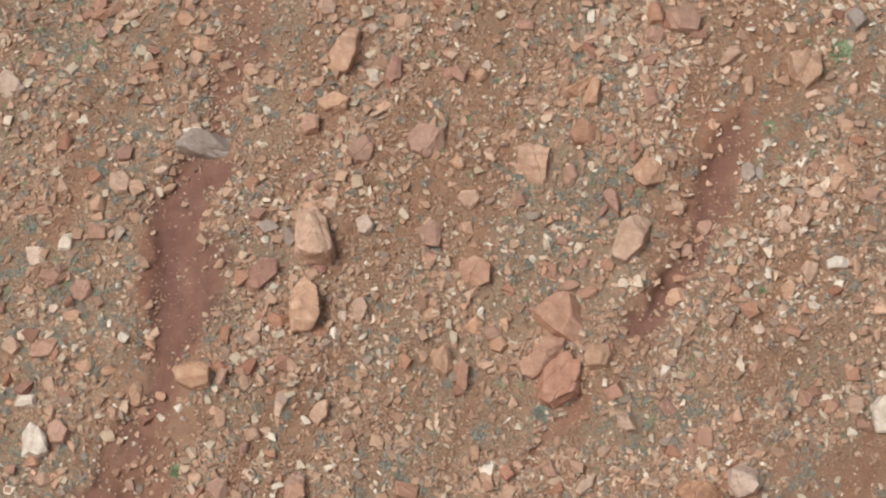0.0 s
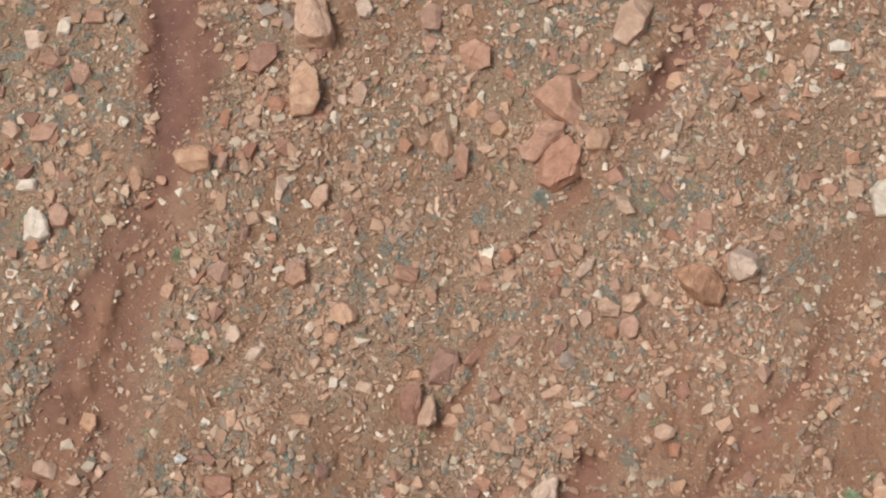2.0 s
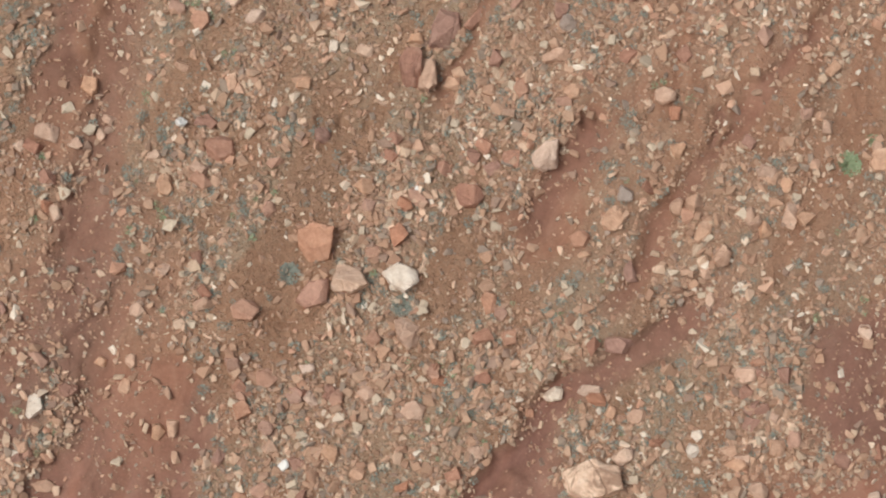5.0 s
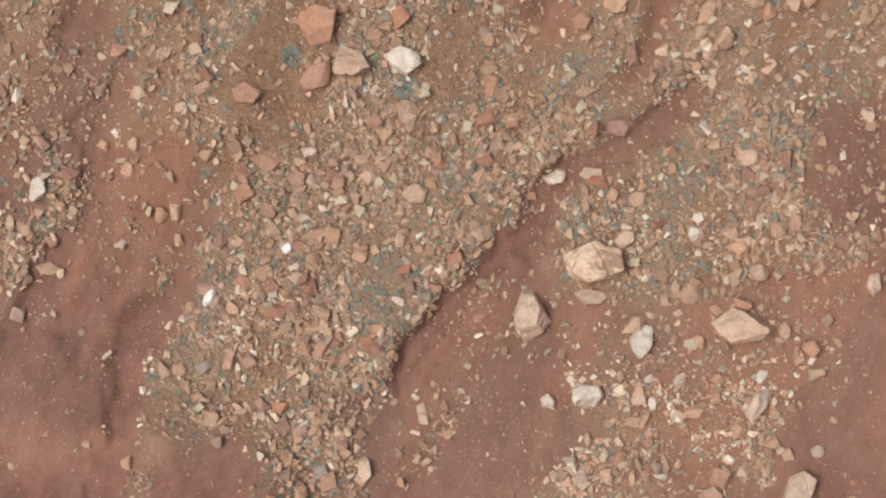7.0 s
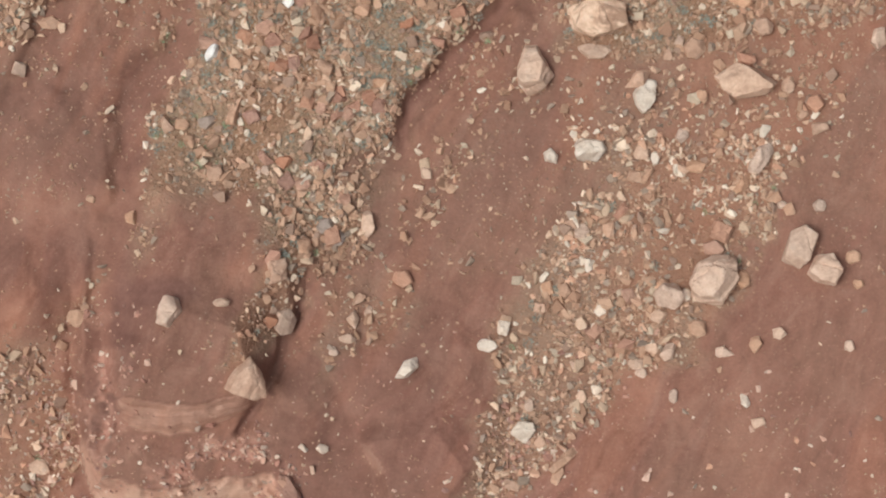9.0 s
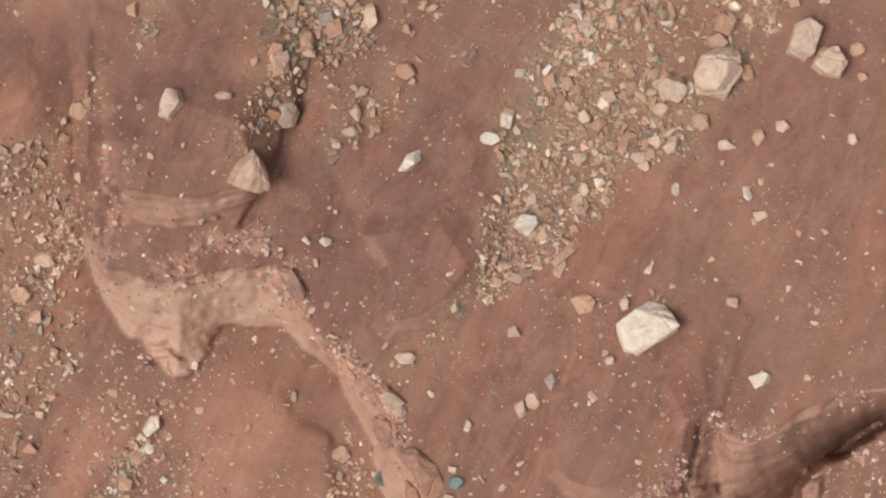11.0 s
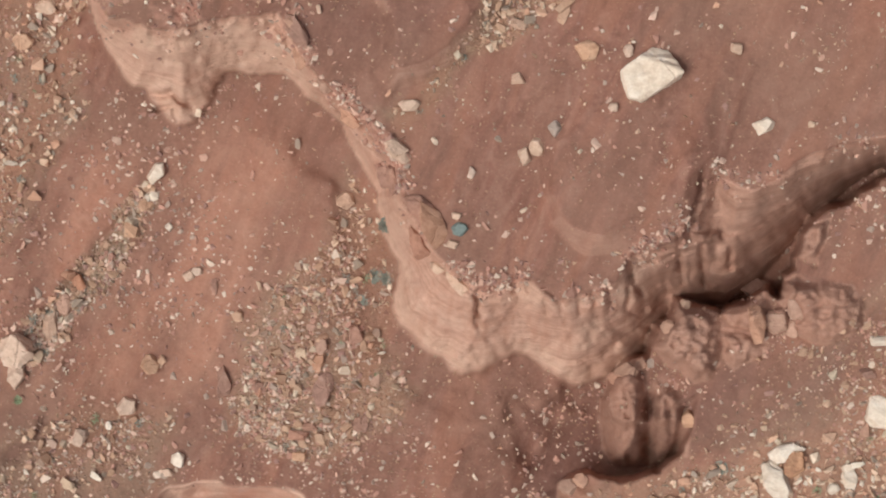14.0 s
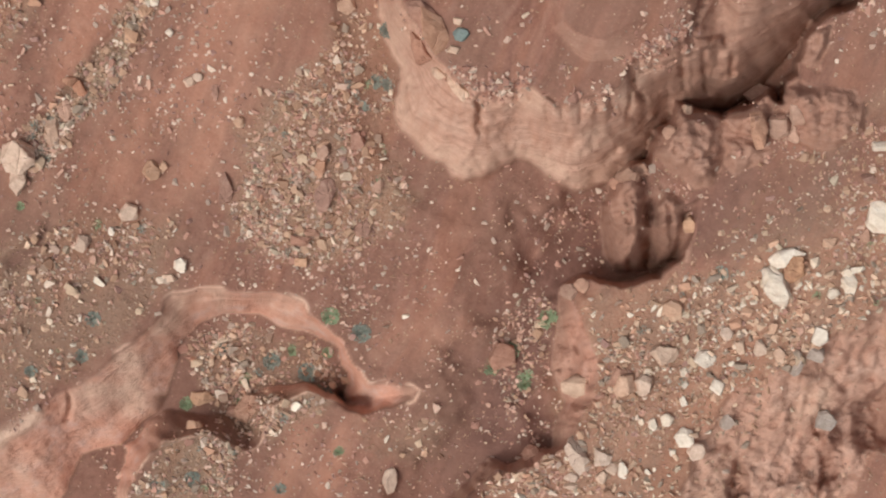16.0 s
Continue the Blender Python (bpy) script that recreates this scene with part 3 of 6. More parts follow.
PLATEAU_FOOT = [(-27.82, 18.22), (-18.27, 2.49), (-13.58, -5.92), (-13.43, -11.34), (-13.26, -13.17), (-13.13, -14.19), (-12.84, -15.11), (-12.54, -15.94), (-12.16, -16.7), (-11.67, -17.16), (-11.2, -17.33), (-10.98, -17.87), (-10.58, -18.33), (-10.14, -18.71), (-9.67, -18.64), (-9.24, -18.08), (-8.89, -17.66), (-8.59, -17.21), (-8.29, -16.79), (-7.96, -16.65), (-7.64, -16.79), (-7.36, -16.9), (-6.87, -16.82), (-6.25, -16.73), (-5.93, -17), (-5.66, -17.5), (-5.33, -17.67), (-5.01, -17.73), (-4.6, -18.05), (-4.24, -18.55), (-3.96, -19.18), (-3.8, -19.64), (-3.24, -20.66), (-2.95, -21.04), (-2.88, -21.72), (-2.82, -22.57), (-2.44, -23.26), (-2.15, -23.69)]
PLATEAU_FOOT += [(-2.28, -24.29), (-2.45, -24.94), (-2.52, -25.69), (-2.38, -26.13), (-1.84, -26.59), (-1.32, -27.11), (-0.69, -27.38), (-0.38, -27.86), (0.15, -28.12), (0.67, -28.01), (1.4, -27.77), (2.03, -27.36), (2.45, -27.29), (2.87, -27.56), (3.5, -28.22), (4.03, -28.48), (4.49, -28.64), (5.08, -28.44), (5.7, -28.22), (6.12, -27.82), (6.63, -27.34), (7.15, -26.8), (7.76, -25.82), (8.37, -25.43), (10.03, -25.26), (11.05, -24.44), (12.25, -23.02), (12.74, -22.28), (13.65, -21.49), (15.14, -20.31), (21.79, -17.35), (23.25, 17.88)]
SPUR_RIM = [(5.59, -29.14), (5.83, -28.29), (6.22, -27.67), (6.57, -27.43), (7.08, -27.61), (7.15, -27.02), (7.47, -26.25), (7.88, -25.99), (8.18, -25.19), (8.68, -25.34), (9.12, -25.41), (9.75, -25.73), (10.08, -25.47), (10.69, -25.15), (11.26, -24.68), (11.52, -24.91), (11.98, -25.17), (12.08, -24.31), (12.49, -24.18), (12.44, -23.67), (12.7, -22.77), (13.01, -22.17), (13.69, -21.72), (14.31, -21.6), (15.67, -20.54), (23.43, -17.35), (24.15, -25.52), (13.85, -27), (10.1, -28.01), (8.27, -29.17), (8.18, -29.84), (7.86, -29.84), (7.12, -29.84), (6.6, -29.84), (5.96, -29.84), (5.68, -29.5)]
SPUR_FOOT = [(5.36, -29.23), (5.6, -28.18), (6.07, -27.47), (6.53, -27.19), (6.9, -27.3), (6.94, -26.86), (7.26, -26.08), (7.67, -25.82), (8.01, -24.95), (8.7, -25.1), (9.2, -25.19), (9.75, -25.47), (9.95, -25.28), (10.56, -24.91), (11.26, -24.4), (11.68, -24.74), (11.81, -24.96), (11.87, -24.09), (12.24, -23.97), (12.19, -23.58), (12.47, -22.66), (12.84, -21.96), (13.6, -21.49), (14.22, -21.36), (15.49, -20.31), (25.06, -15.49), (27.54, -33.52), (13.95, -30.76), (10.35, -31.42), (8.54, -31.42), (8.22, -31.24), (7.59, -31.42), (6.96, -31.69), (6.21, -31.73), (5.67, -31.46), (5.28, -30.73), (5.3, -29.61)]
TERRACE_RIM = [(3.98, -32.48), (4.15, -32.25), (4.66, -32), (4.96, -32), (5.3, -32.23), (6.12, -32.3), (7.07, -32.16), (7.49, -31.94), (7.91, -31.55), (8.33, -31.37), (8.73, -30.52), (9.38, -27.62), (13.21, -24.37), (28.16, -19.16), (32.16, -56.96), (-2.7, -56.93), (-0.32, -41.63), (0.17, -41.21), (0.83, -40.34), (1.44, -39.86), (1.99, -40.1), (2.97, -39.53), (4.06, -39), (4.32, -38.67), (4.7, -37.55), (5.34, -36.84), (5.12, -36.49), (5.36, -35.67), (5, -34.39), (4.46, -33.23)]
TERRACE_FOOT = [(3.68, -32.43), (3.98, -32.09), (4.57, -31.77), (4.96, -31.75), (5.3, -31.96), (6.11, -32.03), (7, -31.87), (7.38, -31.64), (7.75, -31.28), (8.22, -31.1), (8.51, -30.18), (9.06, -27.4), (12.98, -24.05), (29.95, -17.12), (35.11, -62.48), (-5.14, -62.45), (-0.98, -41.62), (-0.27, -40.97), (0.41, -40.24), (1.11, -39.28), (1.77, -39.67), (2.75, -39.09), (3.52, -38.9), (3.49, -38.38), (3.72, -37.66), (4, -37), (3.71, -36.48), (3.42, -35.55), (3.58, -34.38), (3.74, -33.23)]
SCARP_RIM = [(19.08, -34.88), (16.23, -37.69), (15.32, -41.05), (13.91, -43.99), (13.59, -56.94), (34.48, -56.97), (31.97, -34.92)]
SCARP_FOOT = [(18.79, -30.54), (14.72, -33.72), (12.66, -35.57), (9.88, -36.26), (8.29, -41.52), (7.84, -59.67), (37.13, -59.7), (33.59, -30.58)]
HOLLOW_RIM = [(-24.65, -41.45), (-19.18, -39.29), (-17.81, -38.57), (-16.44, -37.62), (-15.07, -36.44), (-13.25, -34.92), (-11.69, -33.77), (-10.78, -32.55), (-9.05, -32.28), (-7.56, -32.38), (-6.28, -32.75), (-5.02, -33.55), (-4.53, -34.13), (-4.02, -35.41), (-3.34, -36.11), (-2.47, -36.23), (-1.71, -36.56), (-1.94, -36.99), (-3.57, -37.6), (-4.87, -36.89), (-5.95, -36.65), (-7.05, -37.17), (-8.2, -39.07), (-9.5, -38.59), (-11.46, -38.46), (-12.63, -40.02), (-13.83, -46.44), (-25.79, -54.21)]
HOLLOW_FLOOR = [(-24.98, -45.16), (-19.39, -42.2), (-15.77, -41.11), (-14.57, -39.34), (-12.67, -38.7), (-11.82, -37.63), (-11.16, -36.45), (-10.83, -34.81), (-9.98, -34.12), (-8.67, -33.48), (-7.81, -33.48), (-6.74, -33.78), (-5.46, -33.97), (-4.61, -34.64), (-4.38, -36.23), (-4.22, -37.05), (-4.65, -36.7), (-5.9, -36.3), (-7.2, -36.2), (-8.9, -37.5), (-9.7, -37.4), (-11.6, -37.3), (-13.1, -38.8), (-14.06, -46.44), (-25.56, -51.57)]
# mauve mudstone, some of it with shade painted into the soil colour
MAUVE_OR_SHADED = []


def mauve_or_shaded_patch(soft, amount, *outline):
    MAUVE_OR_SHADED.append((outline, soft, amount))


mauve_or_shaded_patch(0.8, 0.55, (8.54, -27.62), (13.96, -26.98), (15.71, -25.46), (15.83, -27.64), (12.41, -29.85), (9.29, -31.42), (8.19, -30.29))
mauve_or_shaded_patch(0.6, 0.5, (14.11, -34.41), (16.85, -33.49), (17.12, -38.17), (14.56, -39.12), (13.58, -36.74))
mauve_or_shaded_patch(0.9, 0.6, (-14.05, 12.38), (-10.64, 12.37), (-11.64, 7.95), (-12.83, 5.14), (-14.63, 2.74), (-17.42, 1.14), (-17.44, 5.15), (-14.64, 8.15))
mauve_or_shaded_patch(1, 0.4, (-17.02, -0.06), (-12.22, 0.33), (-12, -6.85), (-16.99, -6.84))
mauve_or_shaded_patch(0.8, 0.4, (2.18, 2.11), (4.38, 0.71), (4.17, -2.89), (-0.63, -6.86), (-3.82, -6.86), (-1.82, -3.28), (-0.82, -1.28))
mauve_or_shaded_patch(0.8, 0.6, (12.61, 7.51), (16.22, 8.1), (16.19, 2.69), (13.19, 3.1))
mauve_or_shaded_patch(0.3, 0.7, (-10.23, 29.42), (-9.58, 28.97), (-9.91, 26.32), (-10.26, 24.59), (-11.21, 22.45), (-12.03, 22.45), (-11.11, 25.02), (-10.67, 27.2))
mauve_or_shaded_patch(0.8, 0.95, (5.21, -28.94), (5.89, -31.64), (3.98, -32.09), (3.69, -35.31), (3.41, -38.85), (0.78, -40.05), (-0.31, -38.61), (1.43, -35.31), (2.7, -32.08))
mauve_or_shaded_patch(1.2, 0.4, (-6.58, -10.4), (-0.34, -8.79), (0.05, -15.7), (-6.42, -15.69))
mauve_or_shaded_patch(0.4, 0.8, (-9.99, 34.3), (-8.05, 34.3), (-9.48, 32.12), (-8.6, 31.21), (-8.71, 28.08), (-9.28, 26.32), (-10.74, 26.32), (-11.38, 28.97), (-11.37, 31.21))
mauve_or_shaded_patch(1, 0.35, (-17.01, -2.86), (-12.21, -4.86), (-12, -7.84), (-16.99, -7.84))
mauve_or_shaded_patch(0.5, 0.6, (-13.1, -9.03), (-11.48, -8.63), (-12.16, -11.04), (-13.24, -13.07), (-13.57, -11.04))
mauve_or_shaded_patch(1.5, 0.4, (-5.03, -18.67), (-3.83, -20.56), (-2.63, -24.41), (-2.23, -27.23), (-5.16, -27), (-5.91, -22.26))
mauve_or_shaded_patch(0.3, 0.8, (-9.89, 34.47), (-7.84, 34.54), (-8.55, 33.04), (-9.42, 31.67), (-9.19, 30.99), (-8.38, 30.99), (-8.85, 28.97), (-9.07, 27.42), (-9.66, 26.32), (-10.08, 25.24), (-11.01, 25.24), (-10.64, 26.32), (-10.98, 28.08), (-11.4, 29.42), (-11.36, 30.99), (-11.07, 31.67), (-10.38, 33.27))
mauve_or_shaded_patch(0.45, 1, (-11.9, -7.21), (-9.6, -7.41), (-9.1, -8.12), (-10.52, -8.52), (-10.93, -9.73), (-11.76, -10.95), (-12.19, -12.58), (-12.91, -13.6), (-13.3, -12.58), (-12.67, -10.95), (-12.14, -9.33))
CRACKS = []


def crack(wide, deep, *line):
    CRACKS.append((line, wide, deep))


crack(0.07, 0.5, (0.65, -24.74), (0.74, -25.39), (0.65, -25.93), (0.9, -26.47))
crack(0.08, 0.6, (6.24, -23.46), (6.34, -24.43), (6.21, -25.72))
crack(0.1, 0.4, (-0.55, -23.98), (-0.14, -24.41), (0.28, -24.74))
crack(0.09, 0.5, (8.91, -20.17), (8.83, -21.44), (8.34, -22.72))
crack(0.06, 0.35, (8.02, -22.29), (8.26, -24.22))
crack(0.07, 0.3, (3.19, -24.74), (3.71, -25.18), (3.81, -25.5))
crack(0.1, 0.35, (-6.8, -14.52), (-5.81, -15.96), (-5.01, -17))
crack(0.09, 0.3, (-4.21, -18.04), (-3.4, -18.67), (-2.59, -20.57))
crack(0.08, 0.4, (-11.06, -18.03), (-10.34, -17.82), (-10.15, -18.45))
crack(0.24, 1.6, (7.1, -28.72), (7.17, -29.84), (7.12, -31.53))
crack(0.1, 0.5, (7.73, -28.72), (7.97, -29.84), (7.87, -30.96))
crack(0.09, 0.4, (6.25, -28.5), (6.4, -29.84), (6.22, -31.19))
crack(0.08, 0.4, (-15.07, -36.44), (-15, -37.15), (-15.26, -37.86))
crack(0.07, 0.35, (4, -33.46), (4.67, -35.32))
crack(0.1, 0.5, (10.84, -39.11), (10.48, -41.09))
crack(0.12, 0.6, (13.62, -37.69), (14.15, -39.6), (14, -41.09))
crack(0.13, 0.5, (-11.12, -17.37), (-10.66, -17.45), (-10.28, -17.29), (-9.99, -17.66), (-9.44, -17.87))
crack(0.09, 0.5, (6.31, -23.7), (6.44, -24.52), (6.91, -25.06))
crack(0.09, 0.5, (8.94, -23.02), (9.03, -24.09), (9.19, -24.74))
crack(0.09, 0.5, (9.98, -23.02), (9.96, -24.09))
crack(0.09, 0.5, (8.13, -23.44), (8.32, -24.74))
crack(0.08, 0.32, (3.21, -24.94), (3.28, -25.81))
crack(0.08, 0.32, (3.79, -25.21), (3.86, -25.64))
crack(0.08, 0.32, (4.41, -25.05), (4.51, -25.81))
crack(0.08, 0.32, (4.99, -24.84), (5.08, -25.42))
crack(0.08, 0.32, (5.55, -24.73), (5.62, -25.38))
crack(0.08, 0.32, (2.02, -24.4), (2.09, -24.94))
crack(0.08, 0.32, (2.54, -24.34), (2.63, -25.05))
crack(0.08, 0.32, (-0.16, -23.86), (0.36, -24.72), (0.71, -25.2), (0.78, -26.03))
KNOBS = []


def knob(high, soft, worn, *outline):
    """A crag or block that stands out of the slope, or a pit in it."""
    KNOBS.append((outline, high, soft, worn))


knob(1.1, 0.45, 1, (5.72, -28.17), (6.23, -27.66), (6.76, -27.73), (6.99, -28.61), (6.91, -29.84), (6.68, -30.96), (6.31, -31.5), (5.89, -31.5), (5.54, -31.07), (5.47, -29.83), (5.58, -28.72))
knob(0.8, 0.4, 1, (7.3, -28.28), (8.04, -28.62), (8.41, -28.99), (8.29, -29.84), (8.21, -30.74), (7.9, -31.15), (7.53, -30.92), (7.29, -29.84))
knob(1, 0.5, 1, (7.16, -27.07), (7.46, -26.3), (7.8, -25.96), (8.14, -25.26), (8.89, -25.4), (9.42, -25.7), (9.85, -26.09), (9.79, -27.41), (9.44, -28.29), (8.77, -28.46), (8.23, -27.84), (7.7, -27.62))
knob(0.5, 0.3, 1, (9.9, -25.75), (10.55, -25.21), (11.15, -24.75), (11.48, -25.19), (11.4, -25.77), (10.8, -26.31), (10.17, -26.2))
knob(0.35, 0.4, 1, (9.75, -26.31), (10.8, -26.42), (11.65, -26.8), (11.05, -27.41), (10.22, -27.85), (9.79, -27.41))
knob(0.5, 0.12, 0.3, (10.78, -25.44), (11.34, -25.45), (11.51, -25.99), (11.33, -26.71), (11.08, -26.62), (10.85, -26.1))
knob(0.4, 0.12, 0.3, (11.64, -25.49), (12.11, -25.38), (12.23, -25.77), (12.18, -26.41), (11.8, -26.32))
knob(0.35, 0.12, 0.3, (12.28, -25.56), (12.58, -25.6), (12.65, -26.17), (12.4, -26.28))
knob(0.75, 0.6, 1, (11.9, -25.23), (12.01, -24.41), (12.48, -24.31), (13, -24.42), (14.67, -24.59), (15.16, -26.11), (13.95, -26.8), (13.12, -26.87), (12.58, -26.54), (12.34, -25.77))
knob(0.6, 0.5, 1, (12.48, -23.62), (12.74, -22.77), (13.07, -22.17), (13.66, -22), (13.49, -23.02), (13.11, -23.95))
knob(0.45, 0.3, 1, (8.62, -22.59), (9.76, -22.51), (9.85, -23.02), (9.15, -23.19), (8.7, -23.02))
knob(-0.9, 0.6, 1, (14.9, -37.22), (16.31, -36.04), (17.18, -39.12), (15.22, -39.24))
knob(-0.6, 0.4, 1, (10.23, -40.31), (10.64, -39.47), (11.3, -39.59), (11.15, -41.53), (10.38, -41.52))
knob(-0.6, 0.5, 1, (12.82, -39.35), (14.56, -39.12), (14.84, -40.32), (13.55, -40.8))
knob(0.5, 0.3, 1, (13.55, -38.52), (14.06, -37.81), (14.73, -38.16), (14.67, -39.12), (14.02, -39.24))
ORANGE_FLOWS = []


def orange_flow(soft, *outline):
    ORANGE_FLOWS.append((outline, soft))


orange_flow(0.6, (4.2, -32.55), (8.23, -31.64), (16.62, -29.64), (17.32, -41.54), (0.78, -41.51), (4.06, -38.98))
orange_flow(0.9, (-17.95, -3.53), (-14.75, -4.14), (-9.94, -4.15), (-10.35, -4.95), (-13.97, -5.55), (-17.98, -5.54))
orange_flow(0.7, (-8.36, -6.76), (-6.56, -6.57), (-6.56, -7.57), (-7.97, -7.77))
orange_flow(0.8, (-17.22, -8.36), (-13.6, -7.96), (-14.44, -10.39), (-17.27, -11.2))
orange_flow(2.2, (3.91, -10.48), (9.94, -11.1), (14.16, -17.67), (7.98, -13.94))
orange_flow(1.5, (-17.73, -18.43), (-11.42, -19.7), (-6.67, -18.45), (-5.07, -21.41), (-4.3, -25.7), (-6.44, -28.75), (-18.2, -28.73))
orange_flow(1, (-18.07, -23.63), (-14.32, -23.22), (-14.89, -26.02), (-18.29, -26.66))
orange_flow(1.5, (-12.75, -24.94), (-8.05, -21.54), (-8.12, -23.45), (-10.2, -28.9), (-12.16, -30.23), (-14.39, -28.22))
orange_flow(0.8, (-5.8, -30.25), (-3.65, -28.47), (-1.96, -28.25), (-4.11, -30.93), (-5.4, -31.61))
orange_flow(1, (-2.44, -33.44), (0.56, -33.45), (0.13, -35.3), (-3.75, -34.83))
orange_flow(1, (-6.84, -37.64), (-3.79, -37.65), (-3.85, -41.5), (-8.05, -41.49))
orange_flow(2.5, (4.41, 21.3), (10.57, 20.66), (14.54, 16.27), (8.44, 16.27))


def relief(a, b):
    """Height n over the slope plane and the kinds of surface, for arrays of places."""
    shape = a.shape
    a, b = a.ravel(), b.ravel()
    wob_a = a + 0.22 * rough(a, b, 1.6, 3, 3)
    wob_b = b + 0.22 * rough(a, b, 1.6, 3, 8)
    bare, dark = np.zeros(a.shape), np.zeros(a.shape)
    for line, soft, amount in BARE:
        m = within(line, a, b, 3)
        d = inside(line, wob_a[m] + 0.3 * rough(a[m], b[m], 0.7, 2, 31), wob_b[m])
        bare[m] = np.maximum(bare[m], amount * ease(d, -soft, soft))
    for line, soft, amount in STREAMS:
        m = within(line, a, b, 3)
        d = inside(line, wob_a[m] + 0.35 * rough(a[m], b[m], 0.7, 2, 33), wob_b[m])
        bare[m] = np.minimum(bare[m], 1 - amount * ease(d, -soft, soft))
    n = 0.45 * rough(a, b, 9.0, 3, 11) + 0.10 * rough(a, b, 1.8, 2, 12)
    for line, wide, deep, bed, shade in RILLS:
        m = within(line, a, b, wide * 3)
        d, along = to_line(line, wob_a[m], wob_b[m])
        taper = np.minimum(1, np.minimum(along, 1 - along) * 6 + 0.15)
        w = wide * (0.75 + 0.35 * rough(a[m], b[m], 1.1, 2, 21))
        profile = np.exp(-(d / np.maximum(w, 0.05)) ** 2.6) * taper
        n[m] -= deep * profile
        bare[m] = np.maximum(bare[m], bed * profile)
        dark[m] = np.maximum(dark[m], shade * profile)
    near_a, near_b = a + 0.07 * rough(a, b, 0.9, 3, 3), b + 0.07 * rough(a, b, 0.9, 3, 8)
    ledge = np.zeros(a.shape)
    for top, foot, high, fresh in SLABS:
        share, cut = step(top, foot, near_a, near_b, 1.9)
        n += high * share
        rise = step(top, foot, near_a, near_b + 0.12, 1.9)[0] - share
        ledge = np.maximum(ledge, fresh * cut * ease(rise, 0.05, 0.12) * (0.65 + 0.35 * ease(rough(a, b, 1.1, 3, 64), -0.4, 0.3)))
    # canyon: the ground falls away round the plateau
    low = (-4.6 - 2.4 * ease(a, 1.0, 9.0)) * ease(-b, 4.2, 19.1)
    notch = 0.05 * (1 - 2 * np.abs(rough(a, b, 0.9, 3, 14))) + 0.03 * rough(a, b, 0.3, 2, 15)
    jag = 0.15 * (1 - 2 * np.abs(rough(a, b, 1.1, 3, 16))) + 0.06 * rough(a, b, 0.35, 2, 17)
    gentle = ease(a, 9.2, 10.2)
    even_a = near_a + notch * (1 - gentle)
    even_b = near_b - notch * (1 - gentle)
    plateau, cut1 = step(PLATEAU_RIM, PLATEAU_FOOT, even_a, even_b, 6.0)
    spur, cut2 = step(SPUR_RIM, SPUR_FOOT, near_a + 0.3 * jag, near_b - 0.3 * jag)
    terrace, cut3 = step(TERRACE_RIM, TERRACE_FOOT, near_a + 0.3 * jag, near_b - 0.3 * jag)
    scarp, cut5 = step(SCARP_RIM, SCARP_FOOT, wob_a + 1.5 * jag, wob_b - jag, 9.0)
    cut3 = cut3 * (1 - ease(a, 8.5 - 0.4, 8.5 + 0.2))
    cut2 = cut2 * (1 - ease(a, 8.3, 8.8) * ease(0.5 * (a - 8.3) - b - 25.3, 0.5, 1.1))
    plateau = plateau * (1 - gentle) + (1 - (1 - np.clip(plateau, 0, 1)) ** 1.5) * gentle
    cut1 = cut1 * (1 - ease(-a, 10.5, 11.5) * ease(b, -13.8, -12.8))
    cut1 = np.maximum(cut1, gentle * ease(plateau, 0.01, 0.08) * ease(1 - plateau, 0.03, 0.12))
    ground = low * (1 - plateau)
    lower = np.maximum(terrace * (-2.3 - low), 0)
    ground = ground + np.where(plateau < 0.999, lower * (1 - plateau), 0)
    ground = np.where(spur > 0, np.maximum(ground, ground + (-1.2 - ground) * spur), ground)
    ground = ground - 3.0 * scarp
    floor, cut4 = step(HOLLOW_FLOOR, HOLLOW_RIM, wob_a + 0.12 * jag, wob_b - 0.12 * jag)
    ground = ground - 2.4 * floor
    cut4 = cut4 * (1 - ease(a, -12.4, -11.4) * ease(-b, 36.4, 36.8) * (1 - ease(a, -6.2, -5.4)))
    n = n * (1 - 0.4 * ease(-b, 8, 16)) + ground
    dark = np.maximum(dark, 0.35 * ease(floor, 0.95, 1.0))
    crags = np.zeros(a.shape)
    for line, high, soft, worn in KNOBS:
        m = within(line, a, b, 0.6)
        d = inside(line, near_a[m] + 0.4 * jag[m] * worn, near_b[m] - 0.4 * jag[m] * worn)
        body = ease(d, -0.04, soft)
        n[m] += high * body * (1 + 0.25 * worn * rough(a[m], b[m], 0.6, 3, 18))
        crags[m] = np.maximum(crags[m], ease(d, -0.04, 0.06) * worn)
    for line, soft, amount in MAUVE_OR_SHADED:
        m = within(line, a, b, 3)
        dark[m] = np.maximum(dark[m], amount * ease(inside(line, wob_a[m] + 0.4 * rough(a[m], b[m], 1.3, 2, 35), wob_b[m]), -soft, soft))
    face = np.maximum.reduce([cut1 * ease(-low, 1.0, 2.4), cut2, 0.8 * crags, cut3, cut4, 0.75 * cut5, 0.85 * ledge])
    rim = np.zeros(a.shape)
    m = within(PLATEAU_RIM, a, b, 2)
    broad = ease(-a[m], 5.5, 7.0)
    rim[m] = np.exp(-((inside(PLATEAU_RIM, wob_a[m], wob_b[m]) - 0.05 - 0.5 * broad) / (0.32 + 0.5 * broad)) ** 2)
    rim *= ease(-low, 0.6, 1.8) * ease(rough(a, b, 0.8, 3, 65), -0.5, 0.3) * (1 - 0.8 * gentle)
